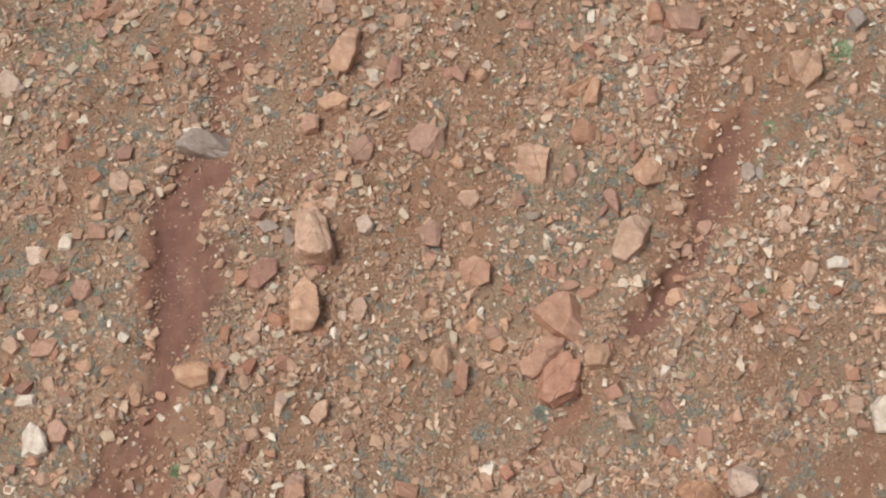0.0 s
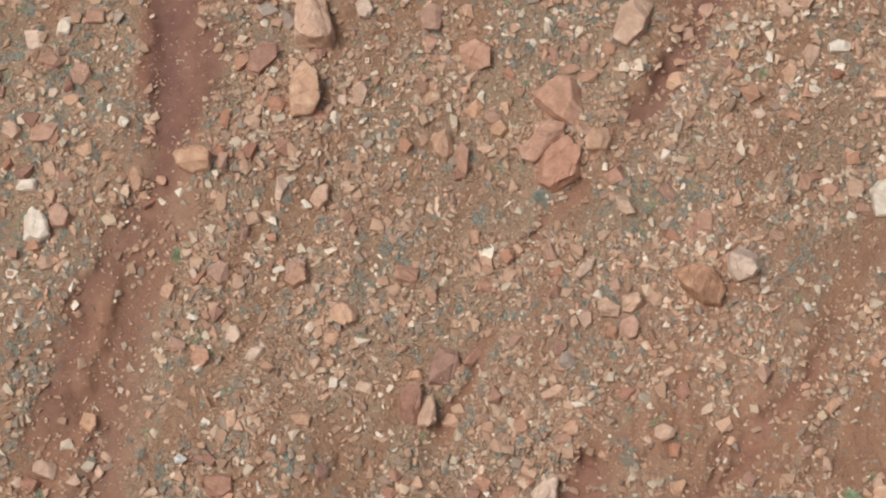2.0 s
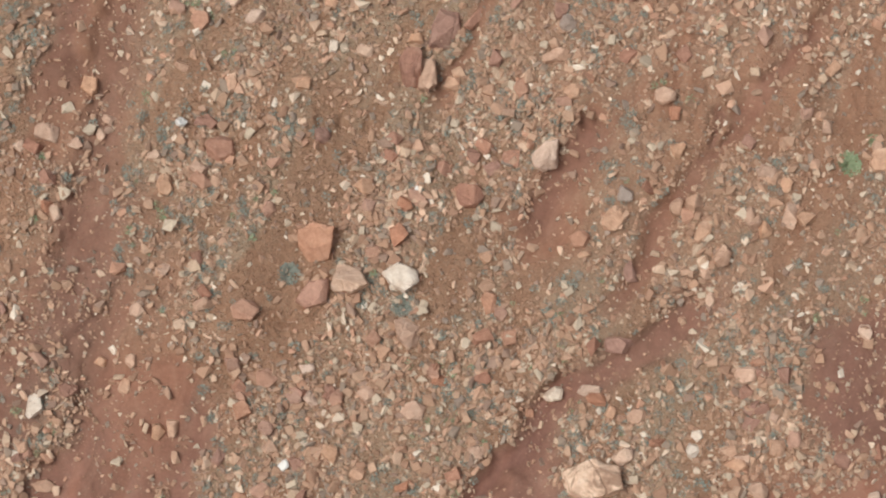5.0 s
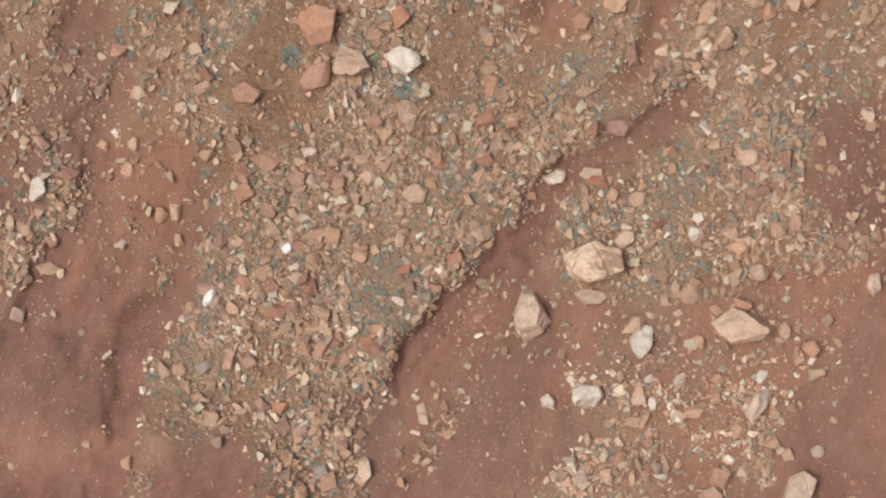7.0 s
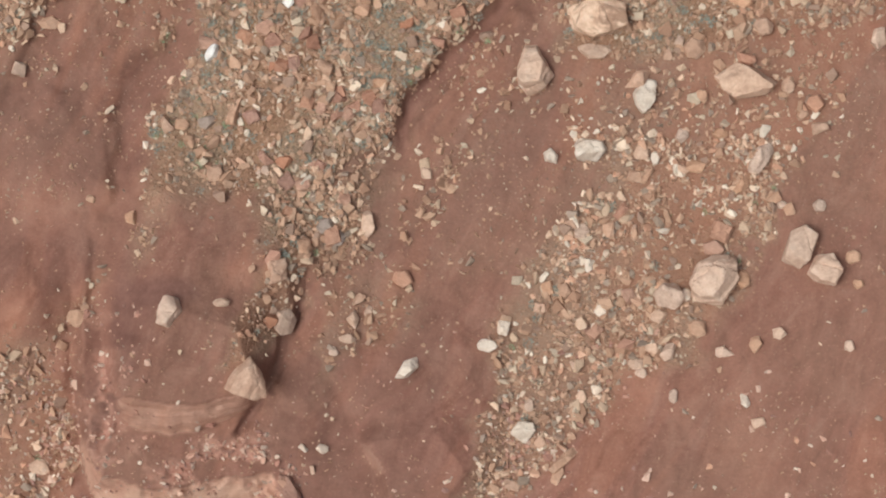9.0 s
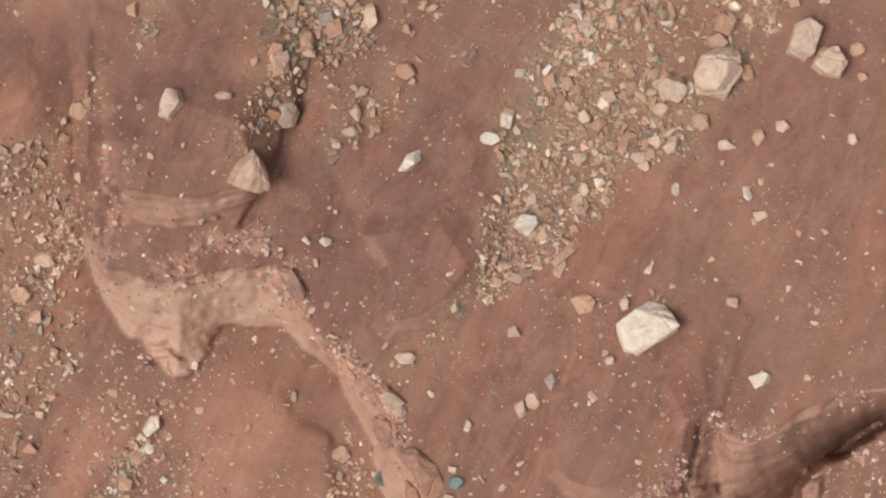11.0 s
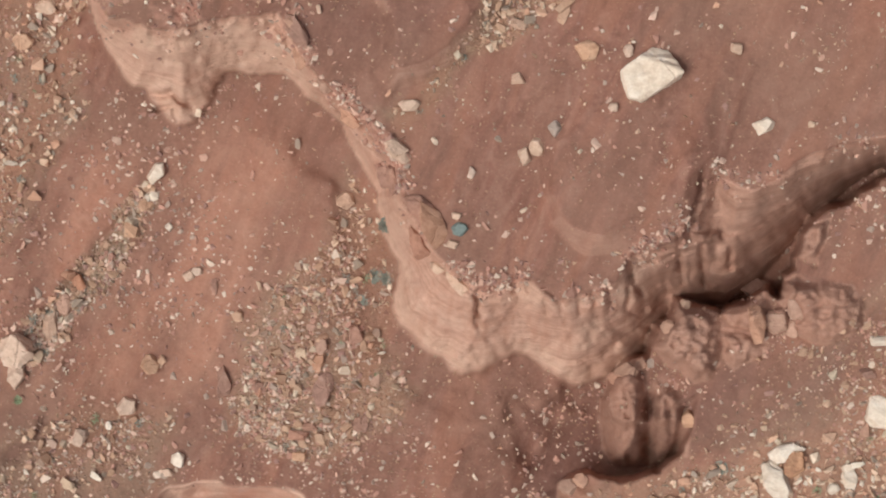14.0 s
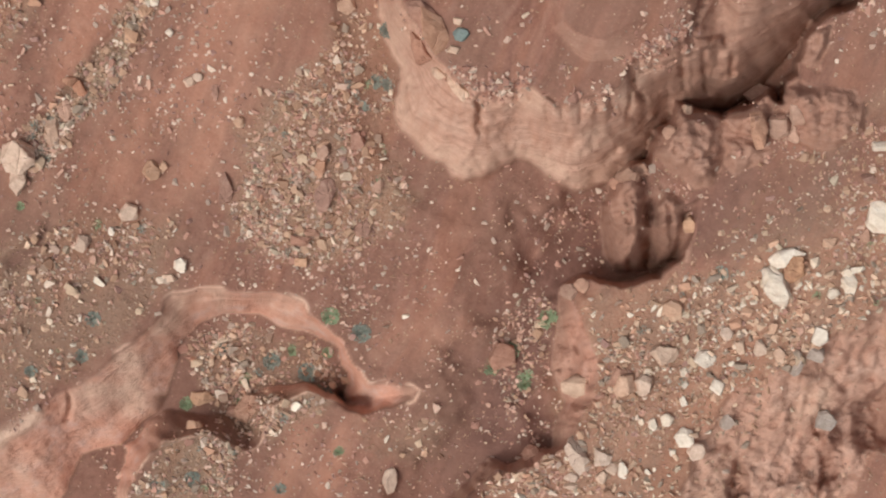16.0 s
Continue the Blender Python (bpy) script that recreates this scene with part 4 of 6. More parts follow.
    n += rim * (0.08 * rough(a, b, 0.4, 3, 66) + 0.12 * blocky(a, b, 0.3, 141))
    # bedding ledges, flutes and crags on the cut faces
    height = to_world(np.stack([a, b, n], 1))[:, 2] + 0.16 * rough(a, b, 3.0, 2, 40) + 0.05 * a
    none = np.zeros(a.shape)
    beds = np.tanh(2.5 * grain(height / 0.42, none + 0.5, 41)) + 0.55 * np.tanh(2.5 * grain(height / 0.17, none + 0.5, 42))
    crag = 1 - 2 * np.abs(rough(a + 0.15 * b, b * 0.5, 0.8, 4, 43, 0.65))
    fret = rough(a, b, 0.26, 2, 44)
    chunk, chip = blocky(near_a, 0.7 * near_b, 0.5, 101), blocky(near_a, near_b, 0.24, 111)
    tall = blocky(near_a - 0.1 * near_b, 0.3 * near_b, 0.45, 121)
    n += face * (1 - 0.7 * cut4) * (0.07 * beds * ease(rough(a, b, 2.0, 2, 45), -0.5, 0.3) + 0.03 * crag + 0.05 * chip)
    n += cut2 * (0.22 * tall + 0.12 * chunk + 0.08 * crag) + cut3 * (0.2 * tall + 0.16 * chunk + 0.08 * chip) + cut5 * (0.25 * rough(a - 0.3 * b, b * 0.28, 1.3, 3, 46, 0.55) + 0.14 * blocky(a - 0.3 * b, 0.4 * b, 0.6, 131) + 0.05 * chip)
    n += crags * (0.16 * chunk + 0.12 * tall + 0.07 * chip)
    east = cut1 * ease(a, 6.0, 7.0)
    n += east * (0.14 * rough(a, 0.25 * b, 1.3, 3, 49, 0.55) + 0.07 * beds + 0.07 * tall * (1 - 0.7 * gentle) + 0.05 * chunk)
    teeth = cut1 * ease(plateau, 0.74, 0.9) * (1 - gentle)
    n -= teeth * 0.2 * ease(tall, 0.05, 0.25)
    for line, wide, deep in CRACKS:
        m = within(line, a, b, 1)
        d, along = to_line(line, a[m] + 0.06 * fret[m], b[m])
        n[m] -= deep * np.exp(-(d / wide) ** 2) * np.minimum(1, np.minimum(along, 1 - along) * 5 + 0.1)
    n += (1 - bare) * (1 - face) * 0.035 * rough(a, b, 0.45, 2, 51) + bare * (1 - face) * (0.018 * rough(a - 0.42 * b, 0.25 * b, 0.5, 3, 53) + 0.02 * rough(a, b, 0.5, 3, 56))
    pale = cut4 * (0.1 + 0.5 * ease(rough(a, b, 2.0, 2, 61), -0.5, 0.4)) + cut1 * 0.45 * ease(rough(a, b, 2.2, 2, 63), -0.1, 0.7)
    pale = np.maximum(pale, cut1 * ease(0.4 - plateau, 0.0, 0.3) * 0.6) * np.where(cut4 > 0, 1, 1 - ease(a, 6.3, 7.6))
    pale = np.maximum(pale, cut1 * ease(-a, 4.5, 6.0) * (0.3 + 0.5 * ease(rough(a, 3 * b, 2.0, 3, 69), -0.4, 0.5)))
    pale = np.maximum(pale, cut5 * 0.8 * ease(rough(a - 0.3 * b, 0.3 * b, 1.4, 3, 68), -0.3, 0.6))
    m = within(HOLLOW_RIM, a, b, 1)
    edge = np.abs(inside(HOLLOW_RIM, wob_a[m] + 0.12 * jag[m], wob_b[m] - 0.12 * jag[m]))
    lip = np.exp(-(edge / (0.07 + 0.3 * ease(-a[m], 12.6, 12.6 + 3))) ** 2) * ease(rough(a[m], b[m], 1.4, 2, 67), -0.45, 0.1)
    pale[m] = np.maximum(pale[m], 1.3 * lip)
    face[m] = np.maximum(face[m], lip)
    brown = 0.6 * cut1 * ease(a, 6.3, 7.6) + cut2 + 0.8 * crags + 0.8 * cut3 + 0.2 * ledge + cut4 * ease(a, -4.8, -4.8 + 0.8)
    orange = np.zeros(a.shape)
    for line, soft in ORANGE_FLOWS:
        m = within(line, a, b, 3)
        orange[m] = np.maximum(orange[m], ease(inside(line, wob_a[m], wob_b[m]), -soft, soft))
    orange *= 1 - 0.55 * ease(-b, 5, 9) * ease(b, -20, -17) * ease(a, 0, 3)
    orange *= np.clip(0.6 + 0.55 * rough(a - 0.42 * b, 0.2 * b, 0.9, 4, 71), 0, 1)
    orange *= 1 - 0.8 * np.maximum(cut5, crags)
    orange = np.maximum(orange, cut4 * np.clip(0.6 + 0.8 * rough(a, b, 1.6, 3, 75), 0, 1))
    # streaks of washed silt along the way that water runs
    run_a = a - 0.42 * b + 0.5 * rough(a, b, 4.0, 2, 72)
    silt = ease(rough(run_a, 0.16 * b, 1.5, 4, 73, 0.62) + 0.35 * rough(a, b, 7.0, 2, 74), -0.45, 0.75)
    # beyond the hillside: gentler ground above, a valley floor below
    n = n + np.tan(radians(39)) * np.log1p(np.exp(np.clip((-b - 52) / 3, -40, 40))) * 3 - 0.45 * np.log1p(np.exp(np.clip((b - 55) / 4, -40, 40))) * 4
    far = np.clip(np.maximum(np.abs(a) - 25, np.abs(b) - 50), 0, None)
    n = n + rough(a, b, 60.0, 3, 81) * np.minimum(far * 0.05, 6)
    return {k: v.reshape(shape) for k, v in dict(n=n, bare=np.clip(bare, 0, 1), face=np.clip(face, 0, 1), dark=np.clip(dark, 0, 1), pale=np.clip(pale, 0, 1), orange=np.clip(orange, 0, 1), rim=np.clip(rim, 0, 1), brown=np.clip(brown, 0, 1), silt=np.clip(silt, 0, 1), mesa=np.clip(plateau * ease(-low, 0.5, 2.0), 0, 1)).items()}


core_a = np.arange(-18.2, 18.2, 0.082)
core_b = np.concatenate([np.arange(-42.5, -7.0, 0.064), np.arange(-7.0, 43.5, 0.11)])
outer = np.cumsum(0.12 * 1.28 ** np.arange(28))
line_a = np.concatenate([core_a[0] - outer[::-1], core_a, core_a[-1] + outer])
line_b = np.concatenate([core_b[0] - outer[::-1], core_b, core_b[-1] + outer])
GA, GB = np.meshgrid(line_a, line_b)
LAND = relief(GA, GB)


def sample(key, a, b):
    """The value of a layer of the land at places of the fine core."""
    u = np.clip(np.interp(a, core_a, np.arange(len(core_a))), 0, len(core_a) - 1.001) + len(outer)
    v = np.clip(np.interp(b, core_b, np.arange(len(core_b))), 0, len(core_b) - 1.001) + len(outer)
    i, j = u.astype(int), v.astype(int)
    fu, fv = u - i, v - j
    g = LAND[key]
    return g[j, i] * (1 - fu) * (1 - fv) + g[j, i + 1] * fu * (1 - fv) + g[j + 1, i] * (1 - fu) * fv + g[j + 1, i + 1] * fu * fv


def mesh_of(name, verts, faces_flat, corners, material, smooth=False):
    """A mesh from arrays: every face has the same number of corners."""
    me = bpy.data.meshes.new(name)
    count = len(faces_flat) // corners
    me.vertices.add(len(verts))
    me.vertices.foreach_set("co", np.asarray(verts, np.float32).ravel())
    me.loops.add(len(faces_flat))
    me.loops.foreach_set("vertex_index", np.asarray(faces_flat, np.int32))
    me.polygons.add(count)
    me.polygons.foreach_set("loop_start", np.arange(0, count * corners, corners, dtype=np.int32))
    me.update(calc_edges=True)
    me.polygons.foreach_set("use_smooth", np.full(count, smooth))
    me.materials.append(material)
    me.validate()
    return me


rows_n, cols_n = GA.shape
index = np.arange(rows_n * cols_n).reshape(rows_n, cols_n)
quads = np.stack([index[:-1, :-1], index[:-1, 1:], index[1:, 1:], index[1:, :-1]], -1).reshape(-1)
me = mesh_of("ground", to_world(np.stack([GA, GB, LAND["n"]], -1).reshape(-1, 3)), quads, 4, GROUND, True)
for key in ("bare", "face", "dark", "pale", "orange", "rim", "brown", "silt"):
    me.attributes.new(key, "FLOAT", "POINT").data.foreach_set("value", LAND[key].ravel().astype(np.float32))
tagged(new("ground", me), "red-brown eroded hillside with rills, scree and mudstone cliffs", "hillside", kind="structure")

# ---- rocks ----


def ball(level):
    bm = bmesh.new()
    bmesh.ops.create_icosphere(bm, subdivisions=level, radius=1)
    v = np.array([p.co[:] for p in bm.verts])
    f = np.array([[q.index for q in p.verts] for p in bm.faces]).ravel()
    bm.free()
    return v / np.linalg.norm(v, axis=1)[:, None], f


BALLS = {i: ball(i) for i in (3, 4, 5)}


def faceted(ways, planes, sharp):
    """How far the surface of a body bounded by flat planes lies along each way, with slightly worn edges."""
    s = 0.0
    for normal, off in planes:
        s = s + np.clip(ways @ (np.array(normal) / np.linalg.norm(normal)) / off, 0, None) ** sharp
    return s ** (-1.0 / sharp)


def rock_mesh(name, outline, thick, material, rng, level):
    """A broken block with this outline (metres round its middle), standing thick over the ground and rooted in it."""
    ways, tri = BALLS[level]
    p = np.array(outline)
    planes = []
    for q0, q1 in zip(p, np.roll(p, -1, axis=0)):
        edge = q1 - q0
        side = np.array([edge[1], -edge[0]]) / max(1e-6, np.hypot(*edge))
        off = float(side @ q0)
        if off < 0:
            side, off = -side, -off
        lean = rng.uniform(-0.05, 0.16)
        planes.append(((side[0], side[1], lean), 1.05 * max(off, 0.02) / math.hypot(1, lean)))
    size = float(np.hypot(*np.ptp(p, axis=0))) / 2
    planes.append(((rng.uniform(-0.3, 0.3), rng.uniform(-0.3, 0.3), 1), thick))
    planes.append(((0, 0, -1), max(0.35 * thick, 0.12)))
    for _ in range(3):
        w = rng.uniform(0, 2 * math.pi)
        lean = rng.uniform(0.5, 1.6)
        reach = faceted(np.array([[math.cos(w), math.sin(w), lean]]) / math.hypot(1, lean), planes, 24)[0]
        planes.append(((math.cos(w), math.sin(w), lean), reach * rng.uniform(0.84, 0.98)))
    r = faceted(ways, planes, 60)
    co = ways * r[:, None]
    seed = int(rng.integers(1, 9999))
    bump = rough(co[:, 0] * 1.3 + co[:, 2], co[:, 1] * 1.3 - co[:, 2], max(size * 0.7, 0.12), 3, seed)
    chips = rough(co[:, 0] + 0.6 * co[:, 2], co[:, 1] - 0.6 * co[:, 2], max(size * 0.28, 0.08), 3, seed + 3, 0.6)
    lie = np.array([rng.uniform(-0.6, 0.6), rng.uniform(-0.6, 0.6), 1.0])
    lie /= np.linalg.norm(lie)
    course = co @ lie / max(0.16 * size, 0.05) + 0.3 * bump
    beds = np.tanh(3 * grain(course, np.zeros(len(co)) + 0.5, seed + 9))
    swell = 1 + 0.035 * bump + 0.022 * chips + 0.03 * beds
    for _ in range(int(rng.integers(1, 4)) if size > 0.5 else 0):
        way = rng.normal(size=3) * np.array([1, 1, 0.4])
        gap = (co @ (way / np.linalg.norm(way)) - rng.uniform(-0.4, 0.4) * size + 0.05 * size * chips) / (0.035 * size)
        swell = swell - rng.uniform(0.03, 0.08) * np.exp(-gap * gap)
    co = co * swell[:, None]
    return mesh_of(name, co, tri, 3, material)


ROCK_WORDS = {
    "tan": "tan sandstone", "salmon": "salmon-pink sandstone", "orange": "orange-red sandstone", "cream": "pale cream sandstone", "white": "whitish limestone",
    "mauve": "mauve-brown sandstone", "grey": "grey limestone", "brown": "brown and buff sandstone", "teal": "blue-green", "striped": "banded cream sandstone", "bright": "bright white",
}
rng = np.random.default_rng(7)


def set_rock(a, b, outline, thick, kind, big):
    size = float(np.hypot(*np.ptp(np.array(outline), axis=0)))
    name = "boulder" if big else "rock"
    level = 5 if size > 1.6 else 4 if size > 0.95 else 3
    n = float(sample("n", a, b))
    me = rock_mesh(name, outline, thick, ROCKS[kind], rng, level)
    ob = new(name, me)
    e = 0.3
    ta = float(sample("n", a + e, b) - sample("n", a - e, b)) / (2 * e)
    tb = float(sample("n", a, b + e) - sample("n", a, b - e)) / (2 * e)
    ob.matrix_world = stance(a, b, n + 0.02, max(-0.35, min(0.35, ta)), max(-0.35, min(0.35, tb)))
    shape = "large angular" if size > 1.6 else "angular" if big else "small broken"
    return tagged(ob, f"{shape} {ROCK_WORDS[kind]} {name} lying on the red slope", name, "boulders on the slope" if big else "loose rocks on the slope")


def boulder(kind, thick, a, b, *corners):
    """A boulder with a drawn outline: corners as offsets from its middle."""
    return set_rock(a, b, corners, 0.72 * thick, kind, True)


def rock(kind, a, b, wide, high, turn=0.0):
    """A smaller rock of that width and height, turned on the slope."""
    k = int(rng.integers(4, 7))
    w0 = rng.uniform(0, 6.28)
    c, s = math.cos(radians(turn)), math.sin(radians(turn))
    pts = []
    for i in range(k):
        w = w0 + (i + rng.uniform(-0.28, 0.28)) * 2 * math.pi / k
        x, y = 0.6 * wide * math.cos(w), 0.6 * high * math.sin(w)
        pts.append((c * x - s * y, s * x + c * y))
    return set_rock(a, b, pts, 0.36 * min(wide, high) + 0.05, kind, False)


boulder("tan", 0.9, -3.90, 38.95, (-0.20, 0.30), (0.25, 0.90), (0.65, 0.71), (0.61, -0.06), (0.21, -0.89), (-0.34, -0.82), (-0.65, -0.42))
boulder("cream", 0.5, -16.58, 37.38, (-0.50, 0.32), (-0.18, 0.51), (0.48, -0.11), (0.20, -0.44), (-0.40, -0.51))
boulder("salmon", 0.5, -15.72, 38.68, (-0.42, -0.26), (0.41, 0.45), (0.31, -0.38), (-0.19, -0.45))
rock("tan", -9.98, 40.22, 0.62, 0.53)
rock("tan", -9.24, 39.13, 0.74, 0.53)
rock("tan", -9.53, 38.58, 0.48, 0.52)
rock("tan", -8.38, 38.23, 0.65, 0.38)
rock("tan", -7.40, 38.06, 0.57, 0.43)
rock("tan", -9.28, 37.58, 0.44, 0.33)
boulder("cream", 0.3, -10.73, 33.98, (-0.36, -0.14), (0.21, 0.25), (0.36, 0.07), (0.01, -0.25))
boulder("tan", 0.5, -12.24, 33.42, (-0.39, 0.26), (0.07, 0.50), (0.39, 0.08), (0.29, -0.49), (-0.10, -0.49), (-0.39, -0.20))
boulder("tan", 0.5, -13.05, 32.52, (-0.30, 0.01), (-0.06, 0.40), (0.29, 0.10), (0.27, -0.31), (-0.11, -0.40))
boulder("salmon", 0.3, -13.03, 31.44, (-0.32, 0.27), (0.36, 0.34), (0.34, -0.27), (-0.36, -0.34))
boulder("white", 0.35, -14.19, 31.02, (-0.20, 0.19), (0.26, 0.37), (0.21, -0.37), (-0.26, -0.37))
boulder("cream", 0.3, -15.29, 30.40, (-0.41, 0.36), (0.33, 0.36), (0.40, -0.20), (-0.16, -0.36))
rock("salmon", -14.58, 29.64, 0.95, 0.62)
rock("salmon", -13.49, 29.08, 0.72, 0.67)
rock("cream", -14.51, 28.39, 0.38, 0.35)
rock("tan", -13.82, 28.08, 0.59, 0.40)
boulder("salmon", 0.35, -14.79, 26.92, (-0.56, 0.29), (0.23, 0.46), (0.54, 0.18), (0.32, -0.42), (-0.35, -0.46))
rock("tan", -16.00, 26.87, 0.75, 0.66)
rock("tan", -13.24, 26.15, 0.54, 0.44)
rock("tan", -12.40, 26.00, 0.71, 0.39)
rock("tan", -14.49, 25.35, 0.58, 0.61)
boulder("white", 0.35, -15.39, 24.78, (-0.46, 0.19), (0.44, 0.19), (0.40, -0.19), (-0.35, -0.19))
boulder("white", 0.8, -14.91, 23.18, (-0.44, 0.38), (-0.08, 0.62), (0.40, 0.23), (0.52, -0.40), (0.10, -0.62), (-0.47, -0.47))
boulder("salmon", 0.6, -14.05, 23.61, (-0.42, 0.12), (-0.03, 0.48), (0.41, 0.01), (0.29, -0.48), (-0.24, -0.48))
rock("tan", -14.57, 21.82, 0.53, 0.46)
boulder("tan", 0.8, -9.21, 25.75, (-0.64, 0.14), (-0.38, 0.47), (0.24, 0.51), (0.63, 0.25), (0.63, -0.40), (-0.03, -0.51), (-0.50, -0.29))
rock("tan", -11.27, 25.02, 0.46, 0.78)
rock("tan", -11.02, 24.42, 0.33, 0.43)
boulder("tan", 1.5, -4.79, 31.13, (-0.70, 0.76), (-0.43, 1.10), (0.00, 1.03), (0.44, 0.65), (0.73, -0.60), (0.57, -1.05), (-0.28, -1.09), (-0.71, -0.87))
boulder("grey", 0.8, -5.77, 31.21, (-0.28, 0.34), (0.18, 0.45), (0.28, -0.23), (-0.16, -0.45))
rock("grey", -6.70, 31.62, 0.85, 0.45)
rock("tan", -5.05, 32.30, 0.85, 0.59)
rock("cream", -4.30, 32.53, 0.51, 0.37)
boulder("tan", 1, -5.23, 28.48, (-0.54, -0.40), (-0.39, 0.60), (0.07, 1.00), (0.45, 0.60), (0.55, -0.40), (0.27, -0.95), (-0.48, -0.99))
boulder("mauve", 0.6, -6.81, 29.69, (-0.58, -0.06), (0.04, 0.62), (0.57, 0.50), (0.54, -0.06), (-0.14, -0.61), (-0.57, -0.50))
rock("tan", -4.89, 29.75, 0.42, 0.31)
boulder("cream", 0.4, -2.95, 31.69, (-0.34, 0.20), (0.08, 0.43), (0.34, 0.02), (0.20, -0.43), (-0.17, -0.36))
boulder("tan", 0.4, -3.08, 28.30, (-0.30, 0.33), (0.14, 0.49), (0.29, 0.11), (0.05, -0.49), (-0.27, -0.44))
rock("cream", -3.66, 28.08, 0.46, 0.40)
rock("tan", -7.07, 27.20, 0.55, 0.53)
rock("tan", -5.62, 26.21, 0.54, 0.65)
rock("tan", -7.32, 25.50, 0.42, 0.56)
rock("tan", -8.17, 24.12, 0.37, 0.64)
boulder("cream", 0.5, -5.78, 24.84, (-0.42, -0.57), (-0.34, 0.18), (0.17, 0.73), (0.43, 0.51), (-0.02, -0.25), (-0.17, -0.72))
boulder("tan", 0.5, -4.55, 24.30, (-0.35, -0.14), (-0.11, 0.40), (0.35, 0.46), (0.31, -0.14), (-0.05, -0.46))
rock("cream", -3.62, 24.76, 0.33, 0.43)
rock("tan", -7.01, 23.52, 0.58, 0.51)
boulder("salmon", 0.5, -5.37, 21.56, (-0.36, 0.04), (-0.06, 0.42), (0.31, 0.25), (0.37, -0.38), (-0.35, -0.42))
rock("tan", -4.17, 36.69, 1.09, 0.80)
boulder("salmon", 0.5, -5.12, 35.78, (-0.38, -0.08), (-0.06, 0.43), (0.37, 0.27), (0.32, -0.32), (-0.15, -0.43))
rock("tan", -7.06, 35.89, 0.39, 0.61)
boulder("salmon", 0.6, -3.16, 34.79, (-0.55, -0.14), (0.26, 0.61), (0.55, 0.33), (0.38, -0.49), (-0.15, -0.60))
boulder("salmon", 0.6, -0.66, 35.06, (-0.68, 0.17), (-0.19, 0.64), (0.61, 0.41), (0.68, -0.22), (0.03, -0.64), (-0.51, -0.41))
rock("tan", -1.56, 40.09, 0.66, 0.53)
rock("tan", -4.54, 40.70, 0.66, 0.58)
rock("cream", -2.73, 39.85, 0.44, 0.39)
boulder("mauve", 0.7, -1.89, 38.02, (-0.38, -0.32), (-0.06, 0.51), (0.38, 0.39), (0.32, -0.32), (-0.05, -0.51))
boulder("white", 0.5, -2.63, 37.80, (-0.19, 0.26), (0.09, 0.38), (0.19, -0.28), (-0.12, -0.38))
rock("tan", 0.35, 38.73, 0.52, 0.43)
rock("tan", 1.39, 37.82, 0.65, 0.52)
rock("cream", 1.70, 38.25, 0.35, 0.33)
boulder("salmon", 0.7, 8.27, 40.36, (-0.32, 0.34), (0.12, 0.46), (0.33, -0.02), (0.16, -0.46), (-0.34, -0.39))
boulder("salmon", 0.7, 9.33, 40.09, (-0.67, 0.36), (0.37, 0.53), (0.68, -0.00), (0.49, -0.53), (-0.54, -0.43))
rock("salmon", 8.24, 39.49, 0.66, 0.62)
boulder("tan", 0.6, 5.24, 37.44, (-0.55, -0.21), (0.45, 0.50), (0.55, 0.26), (-0.01, -0.50), (-0.44, -0.50))
boulder("tan", 0.6, 5.67, 37.07, (-0.38, -0.32), (0.08, 0.51), (0.38, 0.39), (0.27, -0.51), (-0.23, -0.51))
rock("tan", 6.22, 37.23, 0.30, 0.42)
rock("tan", 6.14, 38.77, 0.57, 0.48)
rock("salmon", 7.12, 38.72, 0.52, 0.43)
boulder("tan", 0.5, 11.17, 38.65, (-0.56, -0.43), (-0.10, 0.29), (0.52, 0.43), (0.55, 0.05), (-0.12, -0.36))
rock("tan", 11.77, 37.42, 0.48, 0.76)
boulder("tan", 0.9, 13.92, 37.96, (-0.57, 0.57), (0.64, 0.74), (0.59, -0.26), (0.02, -0.73), (-0.50, -0.14))
boulder("cream", 0.3, 14.25, 37.05, (-0.32, 0.06), (0.23, 0.18), (0.32, -0.06), (-0.23, -0.18))
boulder("grey", 0.6, 16.03, 40.15, (-0.40, 0.18), (0.17, 0.54), (0.40, -0.18), (-0.11, -0.54))
rock("tan", 16.24, 39.42, 0.35, 0.34)
rock("tan", 15.78, 37.23, 0.39, 0.42)
rock("tan", 15.44, 35.70, 0.48, 0.51)
boulder("salmon", 0.5, 5.37, 35.46, (-0.49, 0.00), (-0.15, 0.47), (0.49, 0.23), (0.37, -0.47), (-0.39, -0.47))
boulder("tan", 0.6, 3.49, 34.13, (-0.61, 0.64), (-0.24, 0.87), (0.62, 0.64), (0.39, -0.63), (-0.04, -0.86), (-0.57, -0.40))
rock("tan", 0.56, 34.19, 0.56, 0.42)
rock("tan", 0.98, 32.74, 0.73, 0.68)
boulder("tan", 0.6, 7.82, 33.86, (-0.64, 0.09), (-0.16, 0.55), (0.65, 0.21), (0.57, -0.37), (-0.19, -0.55), (-0.50, -0.32))
boulder("mauve", 0.5, 6.36, 32.58, (-0.35, 0.34), (-0.02, 0.57), (0.36, 0.18), (0.27, -0.57), (-0.04, -0.23))
rock("salmon", 4.85, 33.72, 0.56, 0.69)
boulder("tan", 0.7, 7.11, 31.08, (-0.48, 0.70), (0.06, 0.93), (0.73, 0.70), (0.45, -0.32), (-0.20, -0.92), (-0.73, -0.65))
rock("salmon", -0.41, 31.33, 0.89, 0.99)
